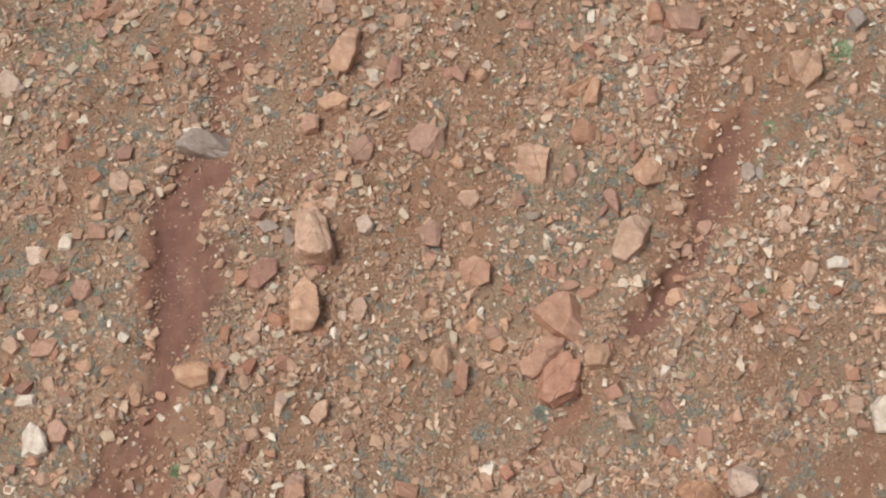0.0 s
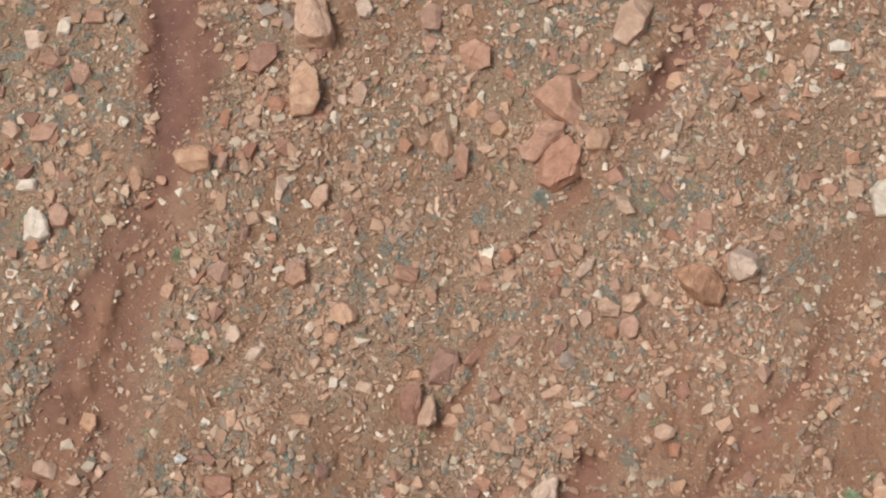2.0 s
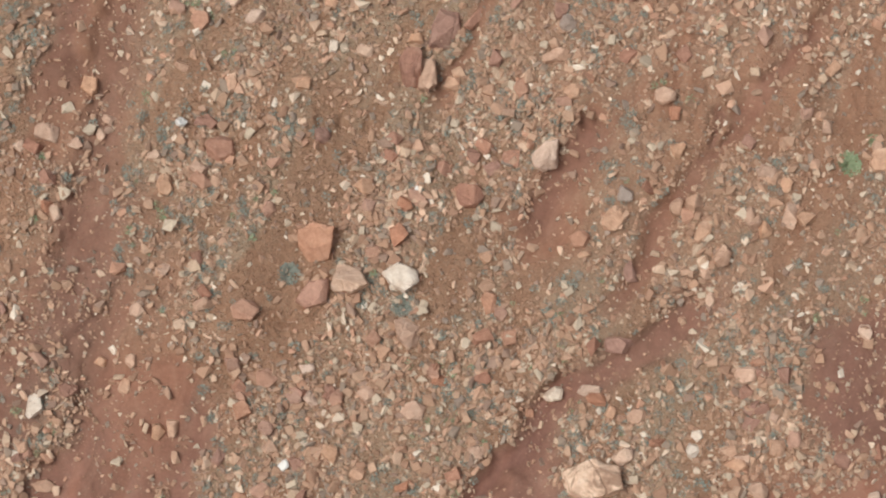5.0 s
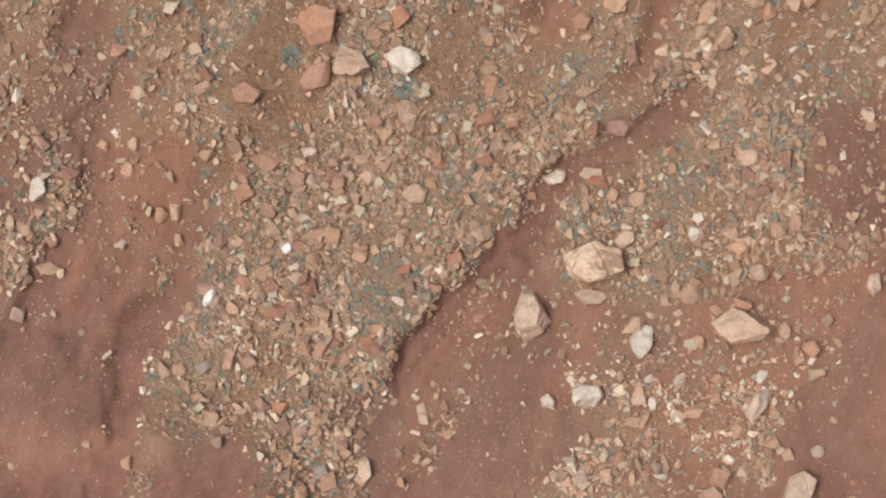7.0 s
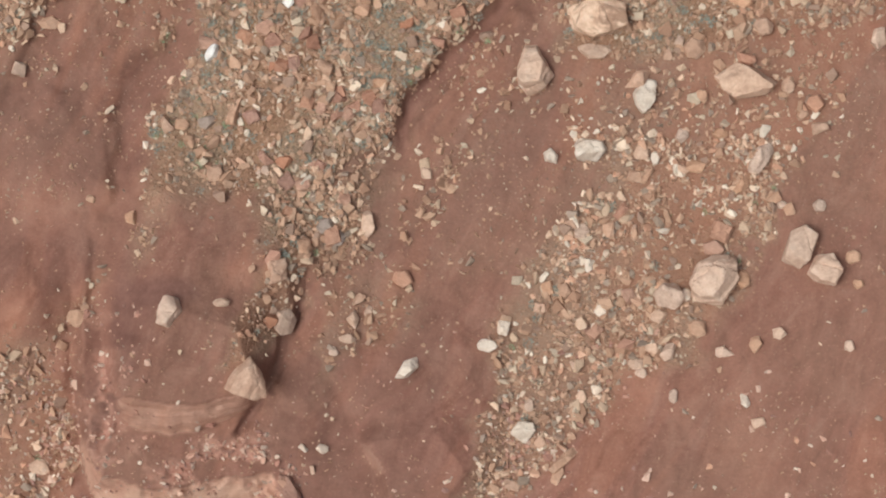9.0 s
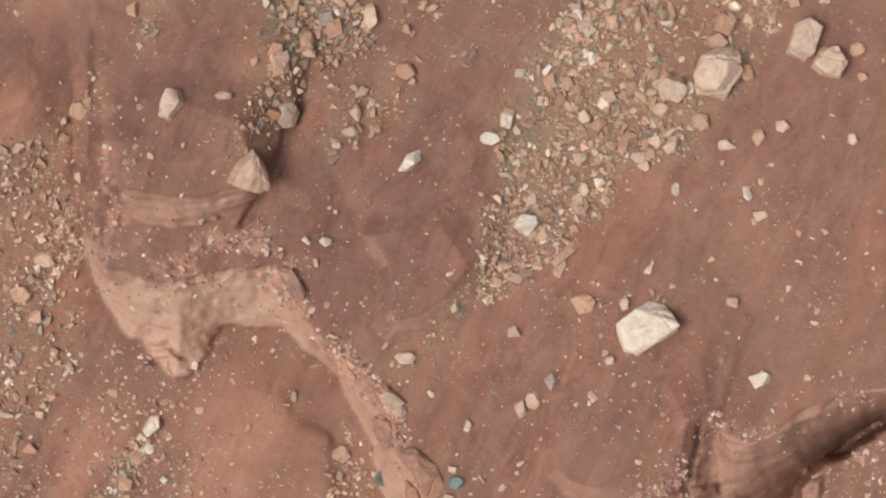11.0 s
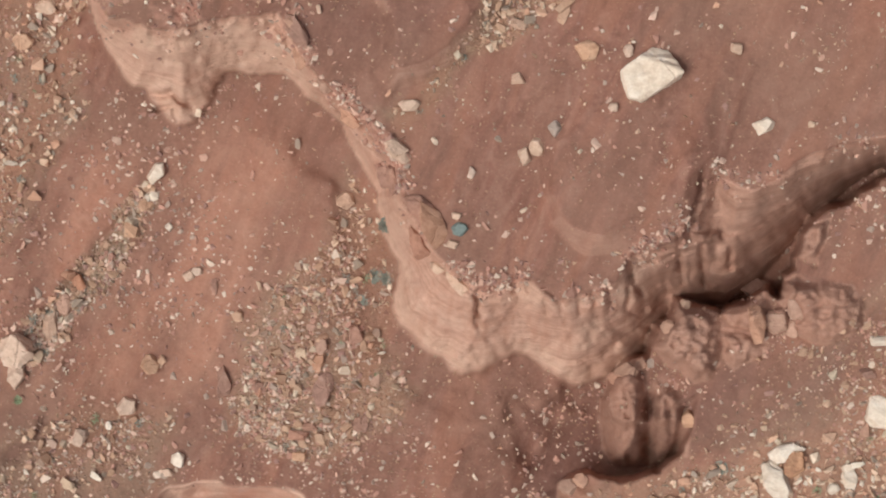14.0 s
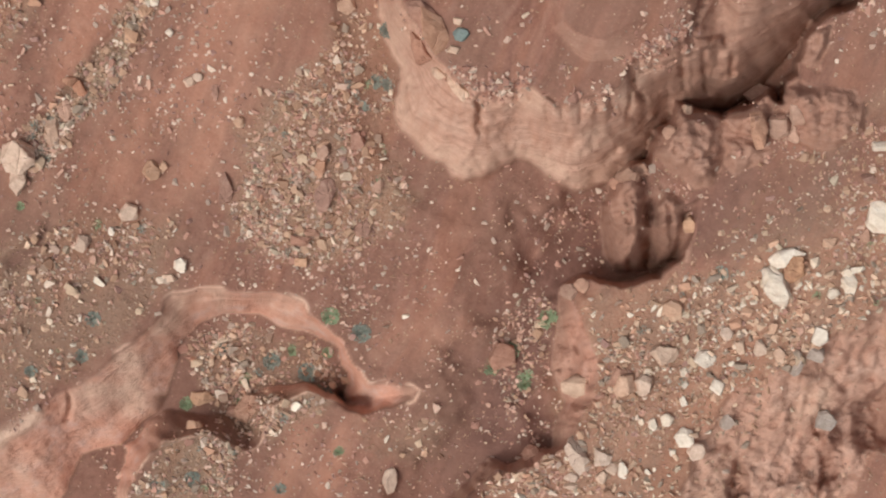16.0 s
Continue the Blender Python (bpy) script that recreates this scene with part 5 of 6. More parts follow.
boulder("salmon", 0.5, 1.18, 29.83, (-0.59, 0.37), (0.00, 0.60), (0.59, 0.26), (0.53, -0.41), (-0.11, -0.59), (-0.53, -0.30))
boulder("salmon", 0.75, 4.48, 27.95, (-1.15, 0.04), (-0.25, 0.84), (0.17, 0.98), (0.97, 0.44), (1.14, -0.40), (0.45, -0.97), (-0.40, -0.53))
boulder("salmon", 0.8, 3.63, 26.49, (-0.84, -0.27), (0.30, 0.82), (0.85, 0.60), (0.78, 0.16), (-0.28, -0.82), (-0.70, -0.60))
boulder("orange", 1, 4.24, 25.59, (-0.89, -0.57), (-0.57, 0.18), (0.38, 1.06), (0.90, 0.51), (0.83, -0.47), (-0.07, -1.05))
boulder("tan", 0.7, 5.73, 26.46, (-0.49, -0.03), (-0.17, 0.47), (0.36, 0.51), (0.49, 0.08), (0.34, -0.36), (-0.29, -0.51))
boulder("tan", 0.7, -0.02, 26.21, (-0.39, 0.33), (0.03, 0.59), (0.35, 0.44), (0.39, -0.22), (0.09, -0.59), (-0.32, -0.33))
boulder("salmon", 0.6, 0.67, 25.75, (-0.28, 0.36), (-0.03, 0.62), (0.28, 0.25), (0.18, -0.51), (-0.18, -0.62))
rock("salmon", 1.80, 27.42, 0.63, 0.48)
rock("tan", 2.05, 26.94, 0.59, 0.57)
rock("tan", 2.28, 27.75, 0.38, 0.53)
rock("salmon", 4.48, 31.05, 0.47, 0.36)
rock("salmon", 5.27, 30.20, 0.42, 0.58)
rock("salmon", 4.67, 29.86, 0.42, 0.36)
rock("salmon", 6.16, 30.09, 0.55, 0.49)
rock("salmon", 5.40, 28.97, 0.76, 0.44)
rock("salmon", 4.77, 29.30, 0.63, 0.31)
boulder("cream", 0.5, 6.73, 24.05, (-0.39, 0.32), (-0.07, 0.43), (0.38, -0.32), (0.01, -0.43), (-0.30, -0.21))
rock("salmon", 9.15, 30.65, 0.47, 0.58)
rock("tan", 8.70, 28.79, 0.89, 0.49, 35)
rock("tan", 10.81, 29.86, 0.42, 0.54)
rock("grey", 11.61, 33.77, 0.56, 0.64)
rock("grey", 12.05, 33.84, 0.26, 0.64)
boulder("tan", 0.5, 15.01, 33.38, (-0.34, 0.00), (0.05, 0.46), (0.35, 0.11), (0.10, -0.46), (-0.28, -0.39))
rock("cream", 14.15, 32.99, 0.56, 0.41)
rock("cream", 12.94, 32.23, 0.51, 0.46)
rock("tan", 13.67, 31.96, 0.73, 0.59)
rock("tan", 12.86, 31.55, 0.51, 0.50)
rock("cream", 14.44, 32.46, 0.38, 0.46)
boulder("white", 0.4, 14.79, 30.16, (-0.42, 0.03), (-0.03, 0.26), (0.43, 0.15), (0.33, -0.19), (-0.37, -0.26))
rock("tan", 13.77, 29.75, 0.72, 0.80)
rock("tan", 15.48, 30.08, 0.38, 0.72)
rock("tan", 12.89, 29.08, 0.51, 0.76)
rock("cream", 12.65, 28.34, 0.38, 0.31)
rock("cream", 11.77, 27.53, 0.46, 0.35)
rock("tan", 10.04, 27.86, 0.42, 0.44)
rock("cream", 10.94, 31.44, 0.34, 0.32)
rock("salmon", 9.58, 23.34, 0.58, 0.85)
rock("salmon", 14.24, 24.63, 0.46, 0.77, -30)
rock("tan", 15.11, 24.63, 0.54, 0.69)
boulder("white", 0.9, 16.08, 24.26, (-0.40, 0.32), (-0.06, 0.65), (0.45, 0.54), (0.37, -0.64), (-0.25, -0.64))
rock("white", 8.84, 24.69, 0.25, 0.30)
boulder("cream", 0.5, 5.18, 21.63, (-0.38, -0.23), (-0.03, 0.19), (0.39, 0.40), (0.28, -0.02), (-0.14, -0.40))
boulder("cream", 1.2, 10.88, 21.74, (-0.49, 0.40), (-0.07, 0.62), (0.50, 0.30), (0.42, -0.44), (-0.20, -0.61), (-0.50, -0.23))
boulder("brown", 1, 9.34, 20.96, (-0.91, 0.55), (-0.50, 0.76), (0.42, 0.66), (0.92, -0.09), (0.70, -0.76), (0.09, -0.72), (-0.62, -0.08))
rock("tan", 9.88, 22.14, 0.62, 0.34)
boulder("tan", 0.6, 6.02, 20.18, (-0.39, 0.17), (-0.08, 0.36), (0.39, 0.06), (0.32, -0.36), (-0.29, -0.32))
boulder("tan", 0.6, 6.87, 20.32, (-0.35, 0.24), (0.21, 0.39), (0.37, -0.07), (-0.01, -0.39), (-0.37, -0.28))
rock("tan", 7.69, 20.45, 0.53, 0.46)
rock("tan", 5.12, 19.82, 0.45, 0.84)
rock("salmon", 6.75, 19.40, 0.61, 0.75)
rock("salmon", 6.13, 19.19, 0.49, 0.54)
boulder("salmon", 0.6, -5.41, 21.41, (-0.40, -0.21), (-0.06, 0.53), (0.36, 0.36), (0.40, -0.32), (-0.05, -0.53))
boulder("cream", 0.4, -9.01, 21.31, (-0.30, 0.21), (-0.06, 0.38), (0.30, -0.32), (0.06, -0.38))
rock("salmon", -8.18, 21.48, 0.70, 0.76)
rock("tan", -7.51, 21.05, 0.45, 0.46)
rock("tan", -10.01, 20.82, 0.62, 0.59)
boulder("tan", 0.6, -3.60, 19.93, (-0.51, 0.11), (-0.11, 0.42), (0.51, 0.21), (0.45, -0.27), (0.00, -0.42), (-0.41, -0.21))
rock("cream", -7.61, 19.16, 0.53, 0.59)
boulder("cream", 0.4, -6.82, 18.45, (-0.37, -0.19), (-0.04, 0.29), (0.37, 0.23), (0.33, -0.13), (-0.14, -0.29))
rock("salmon", -8.80, 18.32, 0.61, 0.63)
rock("cream", -2.86, 17.15, 0.57, 0.54)
rock("white", -3.99, 17.36, 0.41, 0.46)
rock("tan", -4.04, 19.03, 0.45, 0.54)
rock("tan", -1.03, 17.59, 0.61, 0.46)
boulder("mauve", 0.5, 0.04, 18.15, (-0.46, 0.00), (-0.05, 0.84), (0.42, 0.79), (0.56, -0.21), (0.05, -0.83), (-0.56, -0.73))
boulder("orange", 0.5, 1.22, 18.67, (-0.61, -0.63), (0.31, 0.42), (0.56, 0.73), (0.62, 0.31), (-0.21, -0.73))
boulder("mauve", 0.9, -1.23, 16.57, (-0.41, 0.23), (-0.10, 0.71), (0.41, 0.58), (0.35, -0.70), (-0.20, -0.70))
boulder("tan", 0.9, -0.62, 16.36, (-0.31, 0.64), (0.31, 0.44), (0.35, -0.39), (-0.10, -0.64), (-0.35, -0.54))
rock("tan", 0.29, 15.91, 0.57, 0.66)
rock("tan", 1.62, 15.72, 0.49, 0.41)
rock("salmon", 2.78, 15.86, 0.49, 0.62)
rock("tan", -5.04, 15.99, 0.61, 0.45)
rock("tan", -7.64, 15.97, 0.49, 0.70)
rock("tan", -12.72, 15.93, 0.57, 0.74)
boulder("tan", 0.5, 4.02, 17.02, (-0.46, -0.02), (0.05, 0.29), (0.46, 0.19), (0.35, -0.19), (-0.36, -0.29))
rock("grey", 4.45, 18.19, 0.57, 0.54)
rock("tan", 7.92, 15.55, 0.69, 0.54)
rock("tan", 4.67, 15.76, 0.57, 0.54)
rock("salmon", -0.42, 20.63, 0.41, 0.63)
rock("tan", 1.54, 21.83, 0.49, 1.06)
rock("salmon", -1.34, 21.41, 0.82, 0.84)
rock("tan", -14.20, 14.22, 0.77, 0.94)
rock("tan", -11.98, 14.70, 0.49, 0.45)
rock("cream", -12.31, 14.16, 0.28, 0.45)
rock("cream", -15.20, 13.75, 0.45, 0.37)
rock("tan", -9.97, 12.34, 0.52, 0.73)
rock("salmon", -8.70, 12.48, 0.81, 0.61)
rock("cream", -10.39, 13.40, 0.45, 0.37)
rock("cream", -13.91, 11.32, 0.60, 0.53)
rock("bright", -9.44, 14.61, 0.37, 0.29)
boulder("cream", 1, 3.61, 13.41, (-0.49, -0.02), (0.02, 0.49), (0.49, 0.59), (0.42, -0.47), (-0.09, -0.59), (-0.39, -0.39))
rock("tan", 8.35, 13.55, 0.57, 0.53)
rock("grey", 6.44, 11.96, 0.56, 0.69)
boulder("tan", 0.8, 8.32, 11.50, (-0.27, -0.04), (0.04, 0.35), (0.28, 0.26), (0.19, -0.30), (-0.14, -0.34))
boulder("tan", 0.7, 8.93, 11.54, (-0.33, 0.22), (0.14, 0.39), (0.33, 0.02), (-0.08, -0.39))
rock("tan", 9.24, 10.64, 0.48, 0.81, -25)
rock("tan", 11.51, 12.78, 0.65, 0.53)
rock("tan", 12.20, 12.27, 0.36, 0.57)
boulder("tan", 0.7, 11.06, 10.90, (-0.30, 0.05), (0.11, 0.35), (0.30, 0.05), (-0.01, -0.35))
rock("tan", 11.39, 10.70, 0.52, 0.57)
rock("tan", 11.84, 11.72, 0.56, 0.41)
rock("tan", 12.33, 11.15, 0.48, 1.21, -15)
boulder("tan", 0.8, 9.88, 9.83, (-0.35, -0.10), (0.02, 0.40), (0.35, 0.10), (0.24, -0.34), (-0.16, -0.40))
rock("salmon", 12.98, 14.91, 0.57, 0.45)
rock("tan", 13.48, 14.83, 0.49, 0.37)
rock("tan", 15.60, 13.18, 0.69, 0.82)
rock("tan", 15.48, 13.69, 0.32, 0.53)
rock("tan", 6.03, 11.11, 0.60, 0.89, -30)
rock("salmon", 4.81, 10.38, 0.64, 0.61)
rock("mauve", 0.85, 11.93, 0.93, 0.81)
rock("tan", 1.49, 9.74, 0.44, 0.44)
rock("salmon", 1.59, 8.13, 0.48, 0.88)
rock("salmon", 1.98, 7.73, 0.40, 0.52)
boulder("orange", 0.5, -1.42, 11.71, (-0.30, -0.15), (-0.10, 0.36), (0.20, 0.05), (0.30, -0.25), (0.00, -0.36))
rock("bright", -1.02, 12.11, 0.20, 0.41)
rock("tan", -0.76, 11.60, 0.40, 0.45)
rock("tan", -2.84, 12.27, 0.69, 0.49)
rock("salmon", -2.73, 11.56, 0.44, 0.49)
rock("salmon", -6.26, 11.42, 0.44, 0.57)
rock("mauve", -4.37, 14.12, 0.53, 0.53)
rock("orange", -8.01, 13.61, 0.89, 0.82)
boulder("salmon", 0.7, -4.56, 10.22, (-0.59, 0.44), (-0.09, 0.68), (0.62, 0.54), (0.43, -0.58), (-0.27, -0.68), (-0.62, -0.07))
boulder("cream", 1.1, -3.32, 9.17, (-0.74, -0.43), (-0.44, 0.37), (-0.17, 0.74), (0.30, 0.07), (0.74, -0.13), (0.70, -0.43), (0.10, -0.73), (-0.60, -0.63))
boulder("orange", 0.6, -4.72, 8.42, (-0.60, -0.28), (-0.10, 0.42), (0.60, 0.52), (0.50, -0.28), (-0.20, -0.52))
boulder("white", 0.8, -1.57, 8.99, (-0.65, 0.15), (-0.05, 0.55), (0.61, 0.25), (0.65, -0.15), (0.15, -0.55), (-0.35, -0.25))
rock("tan", -8.62, 8.10, 0.60, 0.52)
rock("tan", -10.91, 7.84, 0.52, 0.44)
rock("salmon", -7.11, 7.84, 0.80, 0.68)
boulder("tan", 0.5, -1.34, 7.00, (-0.43, 0.43), (0.03, 0.57), (0.43, 0.23), (0.43, -0.47), (0.03, -0.57), (-0.31, -0.17))
rock("salmon", -7.56, 5.93, 0.60, 0.60)
rock("salmon", -6.32, 5.43, 0.72, 0.56)
rock("tan", -2.78, 4.88, 0.60, 0.56)
boulder("cream", 0.6, -4.74, 4.66, (-0.28, 0.07), (-0.04, 0.37), (0.28, -0.13), (0.12, -0.37))
rock("tan", -1.12, 4.22, 0.80, 0.60)
rock("salmon", -5.32, 4.77, 0.56, 0.52)
rock("salmon", -6.32, 3.69, 0.48, 0.56)
rock("salmon", -3.86, 4.73, 0.44, 0.60)
rock("cream", -4.86, 5.77, 0.52, 0.40)
rock("white", -14.53, 4.44, 0.56, 0.92)
rock("tan", -14.89, 2.98, 0.48, 0.44)
rock("tan", -10.12, 3.53, 0.52, 0.52)
rock("tan", -9.62, 3.69, 0.52, 0.60)
rock("tan", -11.09, 6.04, 0.36, 0.44)
rock("tan", -12.17, 5.98, 0.44, 0.40)
rock("salmon", -7.18, 4.23, 0.68, 0.72)
rock("bright", -5.68, 2.32, 0.36, 0.60, -25)
rock("tan", -3.06, 2.02, 0.52, 0.40)
boulder("bright", 0.4, -8.41, 0.56, (-0.27, -0.13), (0.03, 0.33), (0.27, 0.33), (0.19, -0.13), (-0.17, -0.33))
rock("mauve", -5.52, 0.22, 0.40, 0.88)
boulder("tan", 0.5, -7.65, -1.42, (-0.33, -0.55), (-0.01, 0.19), (0.33, 0.55), (0.19, -0.15), (0.13, -0.55))
rock("mauve", -7.02, -1.67, 0.60, 0.52)
rock("grey", -8.58, -1.87, 0.60, 0.44)
rock("tan", -9.52, -1.97, 0.52, 0.40)
rock("salmon", -3.58, -1.58, 0.40, 0.48)
rock("tan", -2.46, -0.52, 0.52, 0.44)
rock("tan", -8.31, -3.71, 0.48, 0.68, -30)
rock("cream", -6.78, -3.67, 0.20, 0.20)
rock("cream", -6.52, -3.61, 0.32, 0.32)
rock("cream", -15.22, -0.00, 0.52, 0.60)
rock("tan", -14.12, 1.64, 0.72, 0.40)
rock("tan", -11.27, -5.26, 0.44, 0.52)
rock("grey", -4.42, -5.56, 0.60, 0.52)
rock("cream", -2.92, -5.43, 0.40, 1.00)
rock("grey", -4.02, -5.96, 0.60, 0.52)
rock("tan", -5.22, -6.26, 0.52, 0.68)
rock("cream", -0.82, -3.72, 0.40, 0.44)
boulder("white", 0.6, 3.82, 4.86, (-0.37, -0.05), (0.07, 0.25), (0.37, 0.21), (0.27, -0.19), (-0.23, -0.25))
rock("cream", 5.09, 4.97, 0.88, 0.40)
rock("salmon", 2.99, 4.21, 0.36, 0.32)
rock("tan", 6.79, 4.07, 0.72, 0.52)
rock("tan", 5.89, 4.21, 0.48, 0.48)
rock("mauve", 6.10, 6.62, 1.00, 0.60)
rock("tan", 10.70, 5.50, 0.68, 0.60)
rock("salmon", 11.10, 5.95, 0.48, 0.36)
rock("tan", 11.75, 3.00, 0.60, 0.72)
rock("salmon", 12.33, 3.26, 0.48, 0.60)
rock("tan", 11.69, 4.04, 0.44, 0.40)
rock("white", 8.93, 3.40, 0.36, 0.40)
rock("white", 8.75, 2.86, 0.40, 0.48)
rock("cream", 9.45, 8.22, 0.32, 0.52)
rock("cream", 14.91, 7.04, 0.40, 0.64)
boulder("cream", 0.7, 6.29, 2.61, (-0.40, 0.00), (0.00, 0.34), (0.40, 0.30), (0.40, -0.10), (-0.10, -0.34))
boulder("striped", 1, 5.18, 1.76, (-1.00, 0.25), (0.10, 0.75), (0.90, 0.45), (1.00, -0.35), (-0.20, -0.75), (-0.80, -0.45))
rock("cream", 5.08, 0.61, 1.00, 0.48)
rock("tan", 10.29, 2.36, 0.72, 0.44)
boulder("cream", 1.2, 3.05, -0.11, (-0.63, 0.12), (-0.37, 0.82), (0.03, 0.82), (0.63, -0.14), (0.23, -0.62), (-0.27, -0.82), (-0.57, -0.38))
boulder("tan", 0.6, 6.66, -0.39, (-0.48, -0.30), (-0.08, 0.30), (0.48, 0.30), (0.12, -0.26))
boulder("white", 0.6, 6.87, -0.99, (-0.40, 0.10), (0.00, 0.60), (0.40, 0.50), (0.30, -0.20), (-0.06, -0.60), (-0.34, -0.30))
boulder("cream", 0.8, 10.45, -0.45, (-1.08, 0.15), (-0.28, 0.65), (0.42, 0.35), (1.08, -0.09), (0.72, -0.45), (-0.28, -0.65), (-0.78, -0.35))
rock("tan", 8.62, 0.70, 0.68, 0.68)
rock("tan", 11.04, 1.44, 0.60, 0.52)
rock("cream", 8.08, 0.96, 0.40, 0.32)
rock("tan", 7.68, 0.50, 0.32, 0.48)
rock("tan", 11.93, -0.66, 0.40, 0.48)
boulder("cream", 0.6, 15.09, 0.99, (-0.25, -0.10), (-0.15, 0.30), (0.19, 0.40), (0.25, -0.20), (-0.01, -0.40))
boulder("white", 0.8, 4.98, -2.89, (-0.55, 0.20), (-0.31, 0.40), (0.43, 0.32), (0.55, -0.00), (0.19, -0.40), (-0.45, -0.36))
boulder("white", 0.4, 3.56, -3.10, (-0.25, 0.12), (0.01, 0.28), (0.25, 0.02), (0.21, -0.28), (-0.19, -0.18))
rock("cream", 8.21, -2.39, 0.40, 0.48)
rock("cream", 6.77, -2.99, 0.48, 0.52)
rock("tan", 6.56, -3.83, 0.56, 0.44)
rock("white", 7.26, -3.19, 0.28, 0.44)
rock("tan", 8.68, -3.45, 0.68, 0.56)
rock("tan", 8.91, -1.00, 0.44, 0.44)
rock("salmon", 12.90, -1.30, 0.56, 0.56)
rock("tan", 12.46, -1.66, 0.36, 0.40)
rock("tan", 13.06, -2.14, 0.52, 0.60)
rock("tan", 9.56, -2.33, 0.48, 0.36)
boulder("cream", 0.7, 11.01, -3.22, (-0.45, -0.17), (-0.05, 0.43), (0.39, 0.57), (0.45, 0.23), (-0.15, -0.57), (-0.41, -0.47))
boulder("tan", 0.5, 10.38, -4.07, (-0.33, -0.22), (0.07, 0.38), (0.33, 0.28), (0.17, -0.18), (-0.23, -0.38))
rock("cream", 4.70, -5.78, 0.52, 0.52)
rock("salmon", 9.65, -5.78, 0.80, 0.80)
rock("salmon", 9.35, -6.38, 0.68, 0.52)
rock("tan", 12.05, -4.99, 0.48, 0.44)
rock("cream", 11.75, -4.85, 0.32, 0.24)
rock("cream", 13.08, -4.89, 0.40, 0.40)
boulder("cream", 1, 12.42, -6.33, (-0.63, -0.47), (-0.34, 0.53), (0.16, 0.77), (0.63, 0.43), (0.37, -0.37), (-0.02, -0.77))
boulder("cream", 1, 13.30, -7.23, (-0.60, -0.07), (-0.31, 0.53), (0.30, 0.53), (0.60, 0.03), (0.31, -0.53), (-0.30, -0.37))
boulder("cream", 1.4, 9.33, -7.52, (-0.80, -0.08), (-0.54, 0.52), (-0.01, 0.89), (0.76, 0.72), (0.80, -0.18), (0.27, -0.89), (-0.44, -0.79), (-0.74, -0.48))
boulder("cream", 0.9, 7.74, -8.03, (-0.55, 0.03), (-0.15, 0.49), (0.35, 0.33), (0.55, -0.17), (0.25, -0.49), (-0.35, -0.37))
rock("white", 8.39, -8.04, 0.28, 0.44)
rock("tan", 10.40, -7.50, 0.48, 0.56)
rock("cream", 7.39, -8.81, 0.60, 0.44)
rock("tan", 8.80, -9.21, 0.60, 0.53)
boulder("cream", 0.5, 7.75, -10.10, (-0.29, -0.12), (-0.05, 0.32), (0.29, 0.28), (0.19, -0.22), (-0.09, -0.32))
rock("cream", 7.20, -9.96, 0.48, 0.40)
rock("cream", 6.70, -10.52, 0.72, 0.36)
rock("cream", 6.80, -10.83, 0.36, 0.32)
rock("cream", 9.71, -10.12, 0.68, 0.40)
rock("tan", 10.88, -9.82, 0.40, 0.57)
rock("cream", 11.68, -9.42, 0.48, 0.36)
rock("cream", 14.19, -9.87, 0.36, 0.36)
boulder("white", 0.5, 10.51, -11.79, (-0.18, 0.14), (-0.02, 0.30), (0.18, -0.16), (0.06, -0.30), (-0.14, -0.16))
rock("cream", 10.98, -12.62, 0.48, 0.41)
rock("cream", 7.95, -11.68, 0.28, 0.49)
rock("tan", 14.30, -6.74, 0.48, 0.44)
rock("tan", 14.51, -7.67, 0.36, 0.32)
boulder("white", 0.7, 2.59, -12.98, (-0.45, -0.03), (-0.11, 0.38), (0.39, 0.33), (0.45, 0.03), (0.09, -0.38))
rock("cream", 2.82, -12.00, 0.32, 0.45)
rock("tan", 3.22, -13.30, 0.52, 0.45)
rock("white", 1.31, -9.85, 0.64, 0.40)
rock("white", 1.87, -9.20, 0.52, 0.53)
rock("white", 5.34, -8.56, 0.40, 0.44)
rock("white", 4.88, -6.99, 0.36, 0.44)
rock("cream", 4.49, -10.52, 0.48, 0.36)
rock("cream", 4.69, -11.74, 0.36, 0.53)
rock("white", 5.19, -11.47, 0.40, 0.37)
rock("tan", 4.08, -7.89, 0.48, 0.48)
rock("tan", 3.48, -7.79, 0.48, 0.52)
rock("tan", 3.18, -8.50, 0.48, 0.36)
boulder("tan", 0.4, 4.09, -13.87, (-0.60, -0.41), (-0.00, 0.20), (0.60, 0.61), (0.50, 0.20), (-0.40, -0.61))
rock("tan", 3.79, -14.58, 0.32, 0.69, -30)
boulder("cream", 0.7, -10.04, -8.64, (-0.46, -0.44), (-0.15, 0.36), (0.30, 0.50), (0.45, 0.06), (0.05, -0.51))
rock("cream", -8.14, -8.30, 0.52, 0.28)
boulder("tan", 0.9, -7.32, -10.98, (-0.64, -0.44), (-0.37, 0.17), (0.14, 0.68), (0.54, 0.17), (0.63, -0.54), (0.13, -0.68))
rock("cream", -5.91, -8.95, 0.80, 0.81)
rock("tan", -6.16, -7.17, 0.72, 0.89)
rock("salmon", -1.70, -7.44, 0.64, 0.56)
boulder("cream", 0.4, -3.47, -8.94, (-0.23, 0.05), (0.07, 0.35), (0.23, 0.05), (0.07, -0.35))
rock("cream", -2.91, -8.69, 0.28, 0.73)
boulder("white", 0.6, -1.57, -10.63, (-0.42, -0.38), (-0.08, 0.22), (0.38, 0.38), (0.42, 0.02), (0.02, -0.34))
rock("cream", -4.17, -10.04, 0.32, 0.32)
rock("white", -4.59, -13.55, 0.40, 0.33)
rock("white", -5.25, -13.51, 0.32, 0.29)
rock("cream", -4.94, -14.31, 0.28, 0.29)
rock("tan", -13.25, -8.83, 0.56, 0.53)
